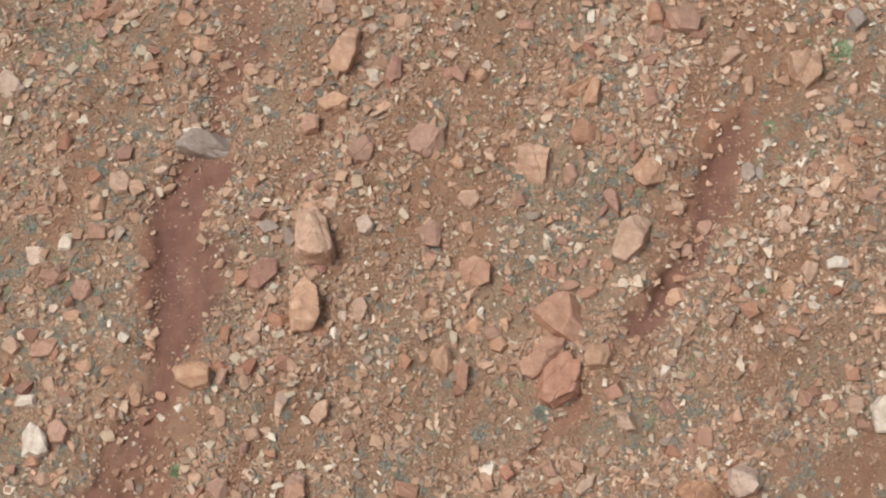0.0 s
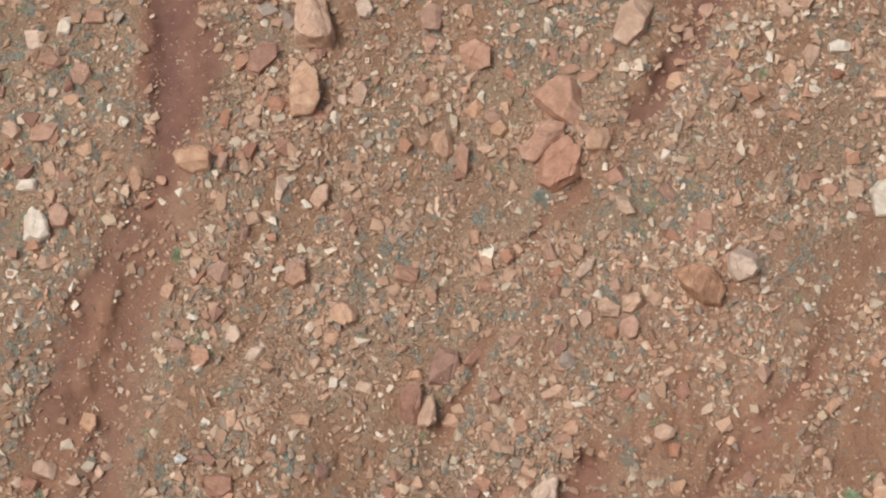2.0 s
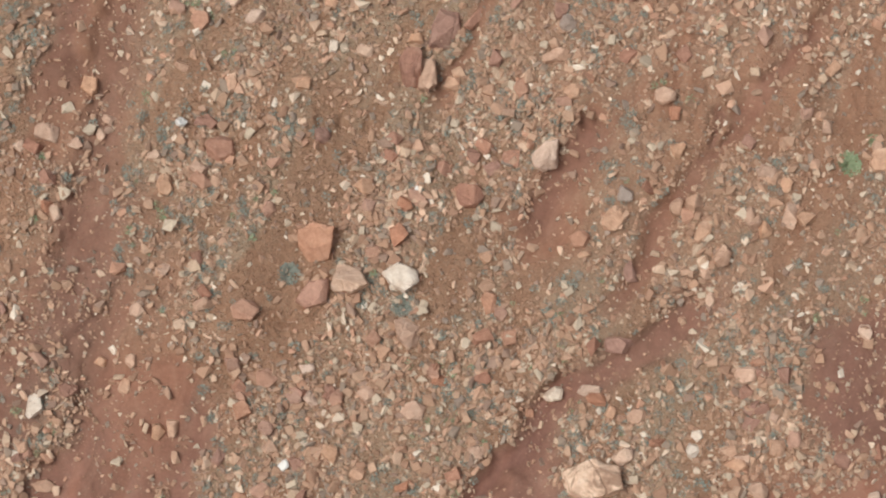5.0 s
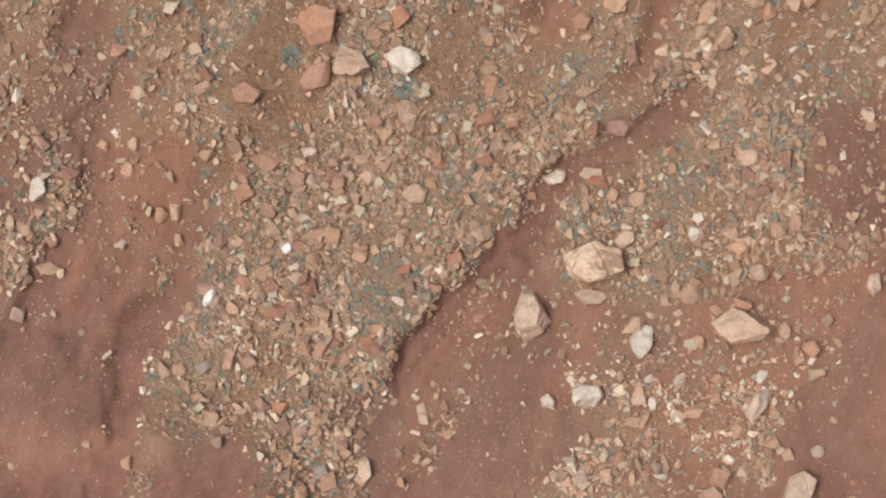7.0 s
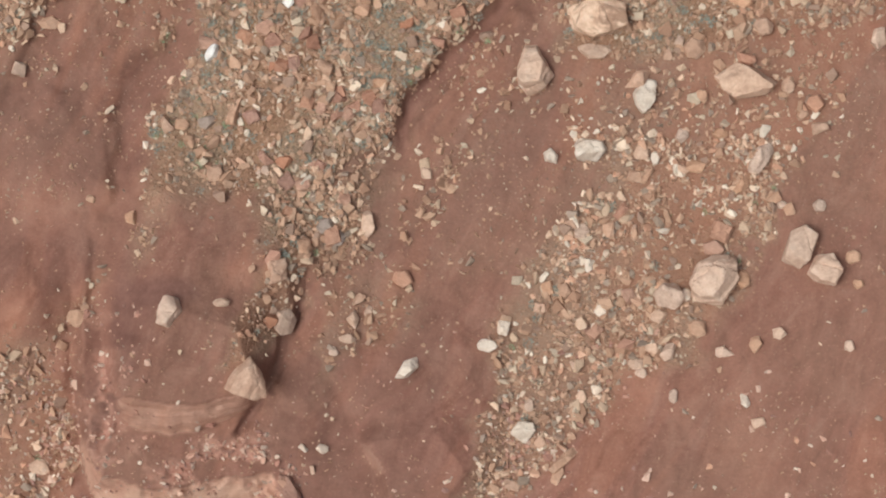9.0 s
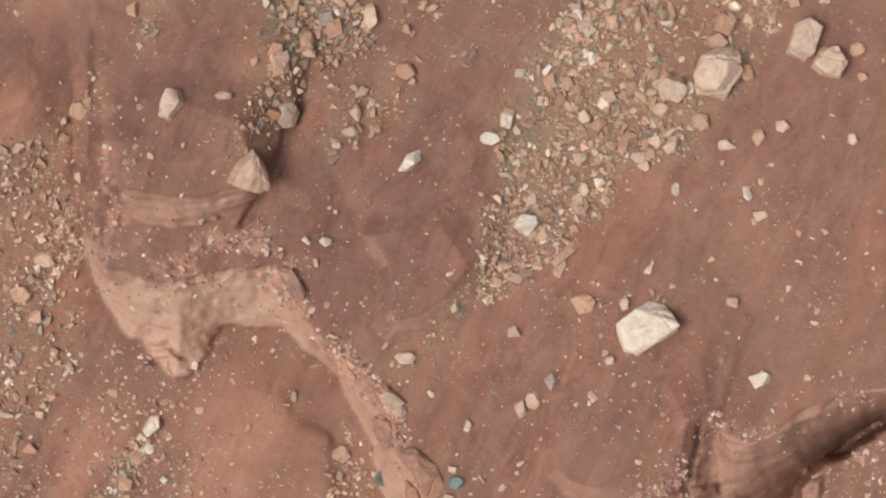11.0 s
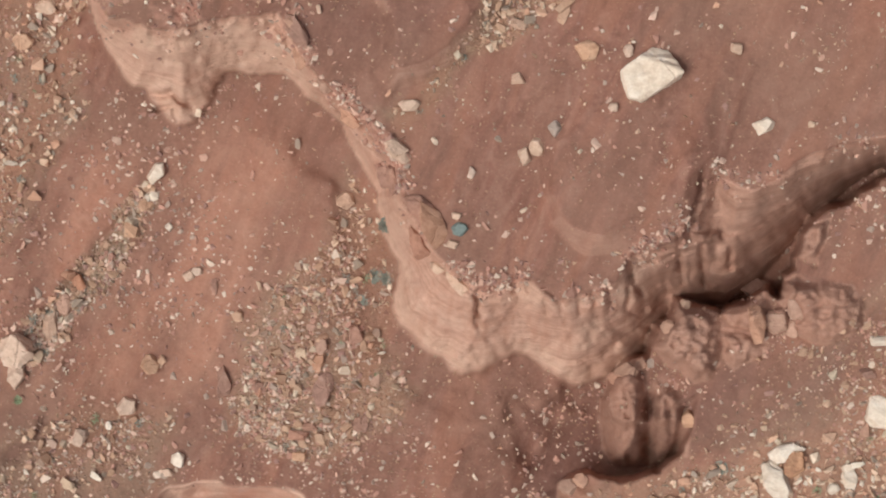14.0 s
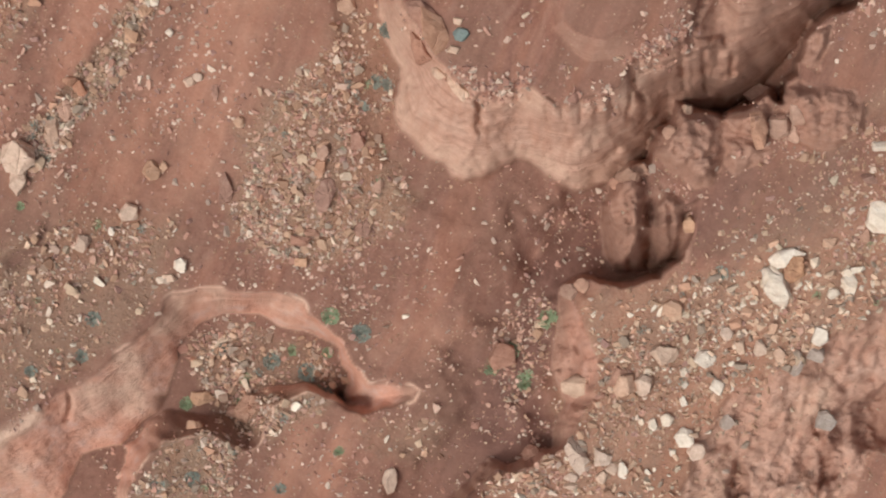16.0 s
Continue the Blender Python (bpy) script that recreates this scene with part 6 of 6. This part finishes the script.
rock("tan", -13.83, -9.82, 0.36, 0.49)
rock("cream", -14.65, -14.15, 0.57, 0.45)
rock("cream", -3.66, -9.60, 0.60, 0.28)
boulder("white", 0.9, 6.95, -16.76, (-1.00, 0.15), (0.05, 0.93), (0.62, 0.89), (1.00, -0.06), (-0.33, -0.93), (-0.78, -0.79))
rock("tan", 4.66, -15.84, 0.77, 0.66)
rock("cream", 6.14, -15.85, 0.32, 0.41)
rock("cream", 10.00, -15.75, 0.37, 0.54)
rock("white", 11.13, -18.66, 0.82, 0.59)
rock("cream", 5.64, -17.90, 0.33, 0.33)
rock("cream", 2.44, -19.69, 0.49, 0.59)
rock("cream", 2.91, -19.36, 0.53, 0.55)
rock("grey", 3.52, -18.73, 0.45, 0.55)
rock("cream", 0.49, -20.32, 0.29, 0.42)
rock("cream", -0.03, -21.91, 0.33, 0.30)
rock("teal", 0.08, -22.44, 0.50, 0.43)
rock("cream", -0.19, -23.02, 0.46, 0.30)
rock("cream", -2.23, -19.39, 0.78, 0.63)
rock("cream", -1.75, -17.80, 0.74, 0.38)
rock("cream", -1.97, -19.77, 0.53, 0.34)
rock("tan", 2.19, -16.87, 0.53, 0.42)
boulder("white", 0.5, -10.97, -20.34, (-0.32, -0.10), (-0.04, 0.38), (0.27, 0.42), (0.32, -0.00), (-0.17, -0.42))
rock("tan", -4.08, -21.35, 0.62, 0.55)
rock("white", -10.56, -22.35, 0.29, 0.30)
rock("cream", -9.89, -24.18, 0.42, 0.39)
rock("cream", -9.57, -24.01, 0.37, 0.30)
rock("tan", -11.44, -27.60, 0.63, 0.66)
rock("tan", -11.02, -27.47, 0.29, 0.48)
rock("mauve", -8.96, -24.61, 0.21, 0.73)
rock("tan", -8.10, -25.74, 0.46, 0.39)
boulder("cream", 0.7, -16.41, -27.04, (-0.51, 0.41), (0.03, 0.63), (0.60, 0.32), (0.61, -0.18), (0.16, -0.62), (-0.42, -0.51), (-0.60, -0.07))
boulder("cream", 0.45, -16.43, -28.09, (-0.29, 0.41), (0.22, 0.45), (0.32, -0.01), (-0.05, -0.46), (-0.32, -0.12))
boulder("cream", 0.4, -17.05, -27.02, (-0.15, 0.31), (0.11, 0.35), (0.15, -0.20), (-0.11, -0.35))
rock("tan", -15.05, -26.11, 0.54, 1.53)
rock("salmon", -14.50, -25.25, 0.54, 0.74)
rock("salmon", -14.25, -24.17, 0.62, 0.34)
rock("tan", -15.56, -15.42, 0.69, 0.54)
rock("cream", -14.69, -14.15, 0.61, 0.49)
rock("cream", -12.37, -29.27, 0.63, 0.67)
rock("cream", -14.09, -30.45, 0.72, 0.63)
rock("white", -13.07, -30.01, 0.21, 0.31)
rock("white", -10.51, -31.37, 0.47, 0.50)
rock("cream", -10.96, -31.87, 0.64, 0.27)
rock("mauve", -8.71, -28.46, 0.51, 1.34)
rock("salmon", -5.09, -26.92, 0.46, 0.66)
rock("salmon", -5.21, -27.58, 0.34, 1.11, -20)
rock("mauve", -5.02, -28.58, 0.63, 1.25, -20)
rock("mauve", -3.82, -26.49, 0.50, 0.66)
rock("mauve", -3.78, -29.99, 0.38, 0.76)
rock("mauve", -3.50, -29.92, 0.30, 0.67)
rock("cream", -2.74, -40.24, 0.57, 0.92)
boulder("white", 0.55, 12.34, -31.16, (-0.68, 0.00), (-0.31, 0.32), (0.21, 0.41), (0.67, 0.18), (0.18, -0.22), (-0.49, -0.40))
boulder("brown", 0.55, 12.61, -31.61, (-0.23, 0.50), (0.32, 0.50), (0.39, -0.18), (-0.11, -0.50), (-0.37, -0.32))
boulder("white", 0.6, 11.96, -32.34, (-0.49, 0.64), (-0.12, 0.82), (0.28, 0.46), (0.50, -0.18), (0.29, -0.82), (-0.15, -0.45), (-0.44, -0.09))
rock("white", 15.66, -29.53, 0.84, 1.12)
rock("white", 15.61, -26.72, 0.63, 0.53)
boulder("cream", 0.7, 4.55, -36.31, (-0.52, 0.18), (-0.09, 0.41), (0.51, 0.34), (0.52, -0.18), (-0.08, -0.41), (-0.52, -0.18))
boulder("tan", 0.7, 6.30, -36.31, (-0.43, -0.18), (-0.22, 0.41), (0.32, 0.41), (0.44, -0.18), (-0.10, -0.41))
boulder("cream", 0.6, 7.01, -36.28, (-0.38, 0.14), (0.04, 0.45), (0.37, 0.26), (0.28, -0.21), (-0.15, -0.45))
boulder("cream", 0.5, 7.79, -35.09, (-0.54, 0.12), (-0.22, 0.35), (0.49, 0.28), (0.54, -0.12), (-0.10, -0.35))
rock("tan", 8.06, -33.24, 0.73, 0.69)
rock("white", 9.37, -35.21, 0.69, 0.56)
rock("white", 9.88, -36.38, 0.52, 0.56)
rock("cream", 10.13, -34.21, 0.43, 0.46)
rock("cream", 10.69, -34.75, 0.43, 0.51)
rock("cream", 11.44, -34.80, 0.43, 0.60)
rock("white", 13.68, -34.29, 0.56, 0.65)
rock("grey", 13.60, -35.06, 0.69, 0.56)
rock("grey", 12.87, -35.57, 0.39, 0.84)
rock("grey", 14.06, -37.81, 0.74, 0.71)
rock("tan", 12.21, -35.10, 0.39, 0.65)
rock("white", 7.43, -37.96, 0.30, 0.48)
rock("white", 7.97, -37.77, 0.48, 0.43)
rock("white", 8.68, -38.51, 0.61, 0.67)
rock("cream", 9.10, -39.11, 0.57, 0.62)
rock("white", 8.56, -35.74, 0.26, 0.33)
rock("white", 8.62, -36.26, 0.26, 0.28)
rock("white", 8.60, -36.97, 0.30, 0.38)
boulder("cream", 0.6, 4.61, -39.22, (-0.55, 0.12), (-0.23, 0.79), (0.10, 0.36), (0.56, -0.60), (-0.14, -0.79), (-0.33, -0.24))
rock("cream", 5.45, -39.34, 0.74, 0.63)
rock("cream", 5.94, -39.82, 0.53, 0.43)
rock("white", 6.33, -39.94, 0.35, 0.63)
rock("cream", 5.51, -40.18, 0.44, 0.44)
rock("cream", 4.30, -40.18, 0.57, 0.39)
rock("cream", 4.30, -40.54, 0.48, 0.34)
rock("mauve", 2.75, -39.21, 0.57, 0.67)
rock("grey", 10.25, -37.80, 0.57, 0.52)
rock("mauve", 1.60, -35.07, 0.95, 1.03)
rock("white", 14.71, -32.34, 0.55, 1.14)
rock("white", 14.13, -32.57, 0.43, 0.37)
rock("white", 14.62, -31.77, 0.38, 0.32)
rock("tan", -9.97, -36.81, 1.00, 0.47)
rock("tan", -10.35, -37.99, 0.87, 0.38)
rock("salmon", -8.14, -37.28, 0.96, 0.95)
boulder("salmon", 0.7, 11.06, -26.10, (-0.33, 0.54), (0.12, 0.65), (0.31, 0.11), (0.21, -0.55), (-0.08, -0.65), (-0.27, -0.11))
rock("salmon", 11.78, -25.99, 0.87, 0.74)
rock("salmon", 12.36, -26.27, 0.42, 0.66)
rock("salmon", 12.47, -25.56, 0.46, 0.96)
rock("salmon", 6.24, -27.88, 0.76, 0.53)
rock("salmon", 6.69, -27.66, 0.55, 0.44)
rock("orange", 5.86, -28.17, 0.46, 0.40)
rock("salmon", 7.83, -26.22, 0.50, 0.48)
rock("tan", 8.37, -25.39, 0.54, 0.43)
rock("mauve", 11.05, -24.75, 1.04, 0.65)
rock("salmon", 4.62, -32.27, 0.51, 0.46)
rock("salmon", 4.15, -32.45, 0.56, 0.59)
rock("tan", 8.71, -29.84, 0.55, 0.67)
rock("salmon", 8.64, -29.51, 0.42, 0.49)
boulder("mauve", 0.5, -2.31, -20.57, (-0.28, 0.42), (0.13, 0.53), (0.29, -0.21), (-0.09, -0.53))
boulder("salmon", 0.5, -0.83, -22.27, (-0.49, 0.85), (0.19, 0.43), (0.49, -0.43), (-0.02, -0.85), (-0.43, -0.21))
boulder("mauve", 0.5, -1.37, -22.91, (-0.41, 0.64), (0.11, 0.32), (0.41, -0.43), (-0.11, -0.64))
boulder("salmon", 0.4, -5.74, -15.08, (-0.45, 0.36), (-0.04, 0.57), (0.45, -0.26), (0.14, -0.57))

boulder("mauve", 0.5, -5.73, -15.12, (-0.42, 0.61), (-0.08, 0.55), (0.42, -0.21), (0.37, -0.62), (-0.06, -0.42), (-0.39, 0.10))
boulder("salmon", 0.4, -5.6, -16.07, (-0.27, 0.39), (0.08, 0.33), (0.27, -0.19), (-0.04, -0.40))
boulder("salmon", 0.4, -3.81, -18.23, (-0.42, 0.35), (0.03, 0.31), (0.43, -0.22), (-0.02, -0.36), (-0.35, -0.07))
boulder("mauve", 0.45, -2.53, -20.45, (-0.42, 0.32), (0.12, 0.47), (0.42, 0.00), (0.28, -0.46), (-0.19, -0.31))
boulder("mauve", 0.4, -1.43, -21.51, (-0.54, 0.22), (-0.06, 0.38), (0.55, -0.04), (0.35, -0.38), (-0.27, -0.32))
boulder("cream", 0.35, -0.76, -23.88, (-0.39, 0.19), (0.08, 0.23), (0.39, -0.07), (0.02, -0.24))
boulder("cream", 0.35, -0.01, -24.46, (-0.40, 0.47), (-0.15, 0.47), (0.39, -0.26), (0.10, -0.48), (-0.19, -0.05))
boulder("salmon", 0.4, -4.73, -17.03, (-0.30, 0.31), (0.10, 0.15), (0.30, -0.27), (-0.07, -0.31))

# ---- ledge of hard rock across the rill ----
boulder("grey", 0.75, -8.99, 34.95, (-1.30, 0.49), (-0.61, 0.61), (0.59, 0.26), (1.29, 0.03), (1.15, -0.53), (0.40, -0.62), (-0.58, -0.44), (-1.19, -0.11))
boulder("white", 0.5, -9.41, 35.35, (-0.80, 0.21), (-0.08, 0.23), (0.79, -0.07), (0.64, -0.23), (-0.29, -0.14), (-0.79, -0.02))

# ---- plants ----


def tuft(a, b, size, kind):
    """A low cushion of short leaves."""
    verts, tri = [], []
    for _ in range(int(160 + size * 160)):
        w, r = rng.uniform(0, 6.28), size * 0.5 * rng.uniform(0, 1) ** 0.75
        base = np.array([r * math.cos(w), r * math.sin(w), 0.0])
        h = size * rng.uniform(0.06, 0.17) * (1.1 - r / size)
        out = np.array([math.cos(w) + rng.uniform(-0.7, 0.7), math.sin(w) + rng.uniform(-0.7, 0.7), 0]) * size * 0.10
        side = np.array([-out[1], out[0], 0.0])
        side = side / (np.linalg.norm(side) + 1e-6) * size * rng.uniform(0.04, 0.08)
        i = len(verts)
        verts += [base - side, base + side, base + out + [0, 0, h], base + out * 0.4 + side * 1.3 + [0, 0, h * 0.7]]
        tri += [i, i + 1, i + 3, i, i + 3, i + 2]
    name = "shrub" if kind == "blue" else "grass_tuft"
    ob = new(name)
    ob.matrix_world = stance(a, b, float(sample("n", a, b)) - 0.01)
    leaves = new("foliage", mesh_of("foliage", np.array(verts), tri, 3, BLUE_LEAF if kind == "blue" else GREEN_LEAF))
    leaves.parent = ob
    for _ in range(5):
        w, lean, thick = rng.uniform(0, 6.28), rng.uniform(0.3, 1.1), 0.025 * size
        tip = np.array([math.cos(w) * math.sin(lean), math.sin(w) * math.sin(lean), math.cos(lean)]) * size * rng.uniform(0.16, 0.3)
        foot = [(thick * math.cos(v), thick * math.sin(v), -0.02) for v in (0, 2.1, 4.2)]
        twig = new("twig", mesh_of("twig", np.array(foot + [tuple(tip)]), [0, 1, 3, 1, 2, 3, 2, 0, 3], 3, TWIG))
        twig.parent = ob
    words = "low blue-grey desert shrub growing among the stones" if kind == "blue" else "small green grass tuft growing among the stones"
    return tagged(ob, words, "shrub" if kind == "blue" else "grass", "desert plants")


tuft(15.33, 38.89, 0.90, "green")
tuft(-5.24, 33.38, 0.37, "green")
tuft(0.99, 36.05, 0.37, "green")
tuft(-9.65, 22.13, 0.57, "green")
tuft(3.18, 28.86, 0.49, "green")
tuft(4.13, 28.92, 0.49, "blue")
tuft(11.94, 29.08, 0.41, "green")
tuft(2.91, 33.38, 0.82, "blue")
tuft(12.56, 35.58, 0.70, "green")
tuft(14.44, 13.04, 0.86, "green")
tuft(15.38, 14.00, 0.61, "green")
tuft(-14.38, 13.30, 0.37, "green")
tuft(-5.53, 9.14, 0.74, "blue")
tuft(-1.42, 8.03, 0.74, "blue")
tuft(3.62, 24.28, 0.61, "blue")
tuft(3.35, -33.57, 0.70, "green")
tuft(1.97, -34.84, 0.61, "green")
tuft(2.51, -36.25, 0.94, "green")
tuft(1.21, -35.54, 0.61, "green")
tuft(-5.05, -34.94, 0.41, "green")
tuft(-8.21, -36.03, 0.45, "green")
tuft(-10.53, -37.04, 0.49, "green")
tuft(-16.44, -28.99, 0.33, "green")
tuft(9.83, -31.76, 0.53, "blue")
tuft(-13.93, -33.53, 0.53, "blue")
tuft(-14.45, -35.04, 0.49, "blue")
tuft(-16.43, -35.69, 0.45, "blue")
tuft(-4.91, -33.44, 0.61, "green")
tuft(-3.74, -34.13, 0.70, "blue")
tuft(-7.04, -40.71, 0.49, "blue")
tuft(-7.21, -35.29, 0.61, "blue")
tuft(-5.82, -35.76, 0.70, "blue")
tuft(-8.93, -34.82, 0.53, "blue")
tuft(-6.34, -34.82, 0.45, "green")
tuft(-5.19, -36.46, 0.53, "blue")
tuft(-4.69, -39.08, 0.41, "green")
tuft(-10.44, -40.27, 0.61, "blue")
tuft(-11.77, -40.51, 0.53, "blue")
tuft(-2.61, -22.27, 0.53, "blue")
tuft(-3.04, -24.19, 0.53, "blue")
tuft(-2.54, -24.32, 0.53, "blue")
tuft(-3.59, -25.18, 0.49, "blue")

# ---- loose stones ----


def chip_shapes(count, corners):
    """Broken fragments of unit size: the hulls of that many random corners."""
    out = []
    for _ in range(count):
        p = rng.uniform(-1, 1, (corners, 3))
        p = p / np.abs(p).max(1)[:, None] ** 0.75 * 0.5 * rng.uniform(0.8, 1.1, (corners, 1))
        bm = bmesh.new()
        for q in p:
            bm.verts.new(q)
        bmesh.ops.convex_hull(bm, input=bm.verts[:])
        bmesh.ops.delete(bm, geom=[v for v in bm.verts if not v.link_faces], context="VERTS")
        bmesh.ops.triangulate(bm, faces=bm.faces[:])
        bm.verts.index_update()
        out.append((np.array([v.co[:] for v in bm.verts]), np.array([[v.index for v in f.verts] for f in bm.faces]).ravel()))
        bm.free()
    return out


def strew(name, label, material, places, sizes, shapes, flat=(0.45, 0.85)):
    """One mesh of many stones lying on the land."""
    places = np.asarray(places)
    n = sample("n", places[:, 0], places[:, 1])
    pick = rng.integers(0, len(shapes), len(places))
    all_v, all_f, base = [], [], 0
    for i, (v, f) in enumerate(shapes):
        m = np.flatnonzero(pick == i)
        if not len(m):
            continue
        w, tip = rng.uniform(0, 6.283, len(m)), rng.normal(0, 0.3, (len(m), 2))
        sx, sy, sz = sizes[m], sizes[m] * rng.uniform(0.4, 0.95, len(m)), sizes[m] * rng.uniform(*flat, len(m))
        x, y, z = v[:, 0][None] * sx[:, None], v[:, 1][None] * sy[:, None], v[:, 2][None] * sz[:, None]
        z = z + x * tip[:, :1] + y * tip[:, 1:]
        c, s = np.cos(w)[:, None], np.sin(w)[:, None]
        p = np.stack([c * x - s * y + places[m, :1], s * x + c * y + places[m, 1:], z + (n[m] + 0.18 * sz)[:, None]], -1)
        all_v.append(p.reshape(-1, 3))
        all_f.append((f[None] + (np.arange(len(m)) * len(v))[:, None]).ravel() + base)
        base += p.shape[0] * p.shape[1]
    me = mesh_of(name, to_world(np.concatenate(all_v)), np.concatenate(all_f), 3, material)
    return tagged(new(name, me), label, "stones", kind="stuff")


def spread(count, weigh):
    """Random places of the core, thick where weigh is high."""
    kept, total = [], 0
    while total < count:
        a, b = rng.uniform(-17.5, 17.5, 40000), rng.uniform(-41, 42, 40000)
        keep = rng.uniform(0, 1, 40000) < weigh(a, b)
        kept.append(np.stack([a, b], 1)[keep])
        total += keep.sum()
    return np.concatenate(kept)[:count]


def loose(a, b):
    v = np.clip(1.03 - sample("bare", a, b), 0.0, 1)
    v = v * (1 - ease(-b, -6, 0) * (1 - ease(v, 0.12, 0.55)))
    return v * (1 - 0.62 * sample("silt", a, b) * ease(b, 0, 8)) * (1 - sample("face", a, b))


def drifts(a, b):
    """Stones gather in drifts."""
    return np.clip(0.55 + 0.6 * rough(a, b, 2.2, 3, 91), 0.28, 1)


def quiet(a, b):
    """Few stones lie on the swept top of the plateau."""
    return 1 - 0.8 * sample("mesa", a, b)


def low_ground(a, b):
    return ease(-b, 8, 14)


pebbles = chip_shapes(14, 7)
lumps = chip_shapes(20, 11)
blocks = chip_shapes(16, 16)
p = spread(58000, lambda a, b: loose(a, b) * drifts(a, b) * (1 - 0.3 * low_ground(a, b)))
strew("scree_gravel", "tan and salmon scree gravel strewn over red earth", SCREE, p, rng.lognormal(math.log(0.142), 0.36, len(p)), pebbles, (0.35, 0.7))
p = spread(28000, lambda a, b: loose(a, b) * drifts(a, b) ** 1.5 * (1 - 0.5 * low_ground(a, b)))
strew("scree_stones", "broken tan and salmon sandstone stones lying in scree", SCREE, p, np.clip(rng.lognormal(math.log(0.215), 0.34, len(p)), 0.11, 0.5), lumps, (0.35, 0.75))
p = spread(3400, lambda a, b: loose(a, b) * drifts(a, b) ** 1.5 * (1 - 0.5 * low_ground(a, b)))
sizes = np.sort(np.clip(rng.lognormal(math.log(0.38), 0.3, len(p)), 0.22, 0.75))[::-1]
strew("scree_blocks", "angular sandstone blocks lying in the scree", SCREE, p[300:], sizes[300:], blocks)
BLOCK_MESHES = [(kind, mesh_of("stone", v, f, 3, ROCKS[kind])) for kind in ("tan", "salmon", "orange", "mauve") for v, f in blocks[::2]]
for (a, b), size in zip(p[:300], sizes[:300]):
    kind, shape = BLOCK_MESHES[int(rng.integers(0, len(BLOCK_MESHES)))]
    stone = new("stone", shape)
    turned = pose(0, 0, 0, rng.normal(0, 12), rng.normal(0, 12), rng.uniform(0, 360))
    high = size * rng.uniform(0.4, 0.8)
    stone.matrix_world = stance(a, b, float(sample("n", a, b)) + 0.16 * high) @ turned @ Matrix.Diagonal((size, size * rng.uniform(0.5, 0.95), high, 1))
    tagged(stone, f"angular {ROCK_WORDS[kind]} stone lying in the scree", "stone", "larger stones in the scree")
p = spread(9500, lambda a, b: np.clip(loose(a, b), 0.015, 1) * drifts(b, a) ** 2 * (0.3 + 0.7 * quiet(a, b)) * (1 - sample("face", a, b)) * np.clip(0.18 + 0.5 * ease(a, 3.5, 5.0) * ease(-b, 30, 32) + 0.25 * ease(a, 3, 10) * ease(b, 12, 20) + 0.7 * low_ground(a, b) * ease(b, -24, -18) + 0.7 * ease(-b, -0.5, -0.5 + 2) * ease(b, -17, -13) * ease(a, 2, 5), 0, 1))
strew("pale_stones", "pale cream stones scattered over the slope", PALE_STONES, p, np.clip(rng.lognormal(math.log(0.21), 0.42, len(p)), 0.08, 0.6), lumps)
p = spread(11000, lambda a, b: low_ground(a, b) * (1 - 0.75 * ease(a, 3.5, 5.0) * ease(-b, 30, 32)) * (1 - sample("face", a, b)) * (0.14 + loose(a, b)) * drifts(a, b) ** 2.2 * quiet(a, b))
strew("red_chips", "dull red and mauve rock chips on the canyon floor", RED_CHIPS, p, np.clip(rng.lognormal(math.log(0.14), 0.42, len(p)), 0.06, 0.5), lumps, (0.28, 0.55))
p = spread(1600, lambda a, b: sample("rim", a, b) ** 0.5 * (0.2 + 0.8 * ease(a, -14, -4)))
strew("rim_rubble", "pinkish crumbled rubble along the cliff edge", RED_CHIPS, p, np.clip(rng.lognormal(math.log(0.15), 0.4, len(p)), 0.07, 0.45), lumps)
p = spread(11000, lambda a, b: sample("bare", a, b) * (1 - sample("face", a, b)) * np.clip(0.25 + rough(a, b, 2.0, 3, 95), 0.08, 1) * (0.5 + 0.5 * quiet(a, b)))
strew("fine_pebbles", "fine dull pebbles dotted over bare mudstone", SCREE, p, rng.lognormal(math.log(0.085), 0.4, len(p)), pebbles)


def cushions(name, label, material, places, sizes):
    """Many small low plants in one mesh."""
    k = 60
    count = len(places)
    n = sample("n", places[:, 0], places[:, 1])
    w, r = rng.uniform(0, 6.283, (count, k)), np.sqrt(rng.uniform(0, 1, (count, k))) * 0.5
    cx = places[:, :1] + sizes[:, None] * r * np.cos(w)
    cy = places[:, 1:] + sizes[:, None] * r * np.sin(w)
    cz = n[:, None] + sizes[:, None] * (0.14 + 0.25 * (0.6 - r) * rng.uniform(0.6, 1.1, (count, k)))
    centre = np.stack([cx, cy, cz], -1)
    t = rng.normal(0, 1, (count, k, 3, 3)) * sizes[:, None, None, None] * np.array([0.09, 0.09, 0.035])
    verts = (centre[:, :, None, :] + t).reshape(-1, 3)
    me = mesh_of(name, to_world(verts), np.arange(len(verts)), 3, material)
    return tagged(new(name, me), label, "plants", kind="stuff")


p = spread(3400, lambda a, b: np.clip(loose(a, b) - 0.25, 0, 1) * np.clip(0.4 + 0.5 * rough(a, b, 3.0, 2, 97), 0.08, 1) * (1 - 0.72 * ease(-b, -2, 4)))
cushions("blue_scrub", "low blue-grey desert scrub between the stones", BLUE_LEAF, p, rng.uniform(0.14, 0.42, len(p)))
p = spread(350, lambda a, b: np.clip(loose(a, b) - 0.25, 0, 1) * np.clip(0.3 + rough(a, b, 5.0, 2, 99), 0.03, 1))
cushions("green_sprigs", "tiny green sprigs between the stones", GREEN_LEAF, p, rng.uniform(0.15, 0.36, len(p)))
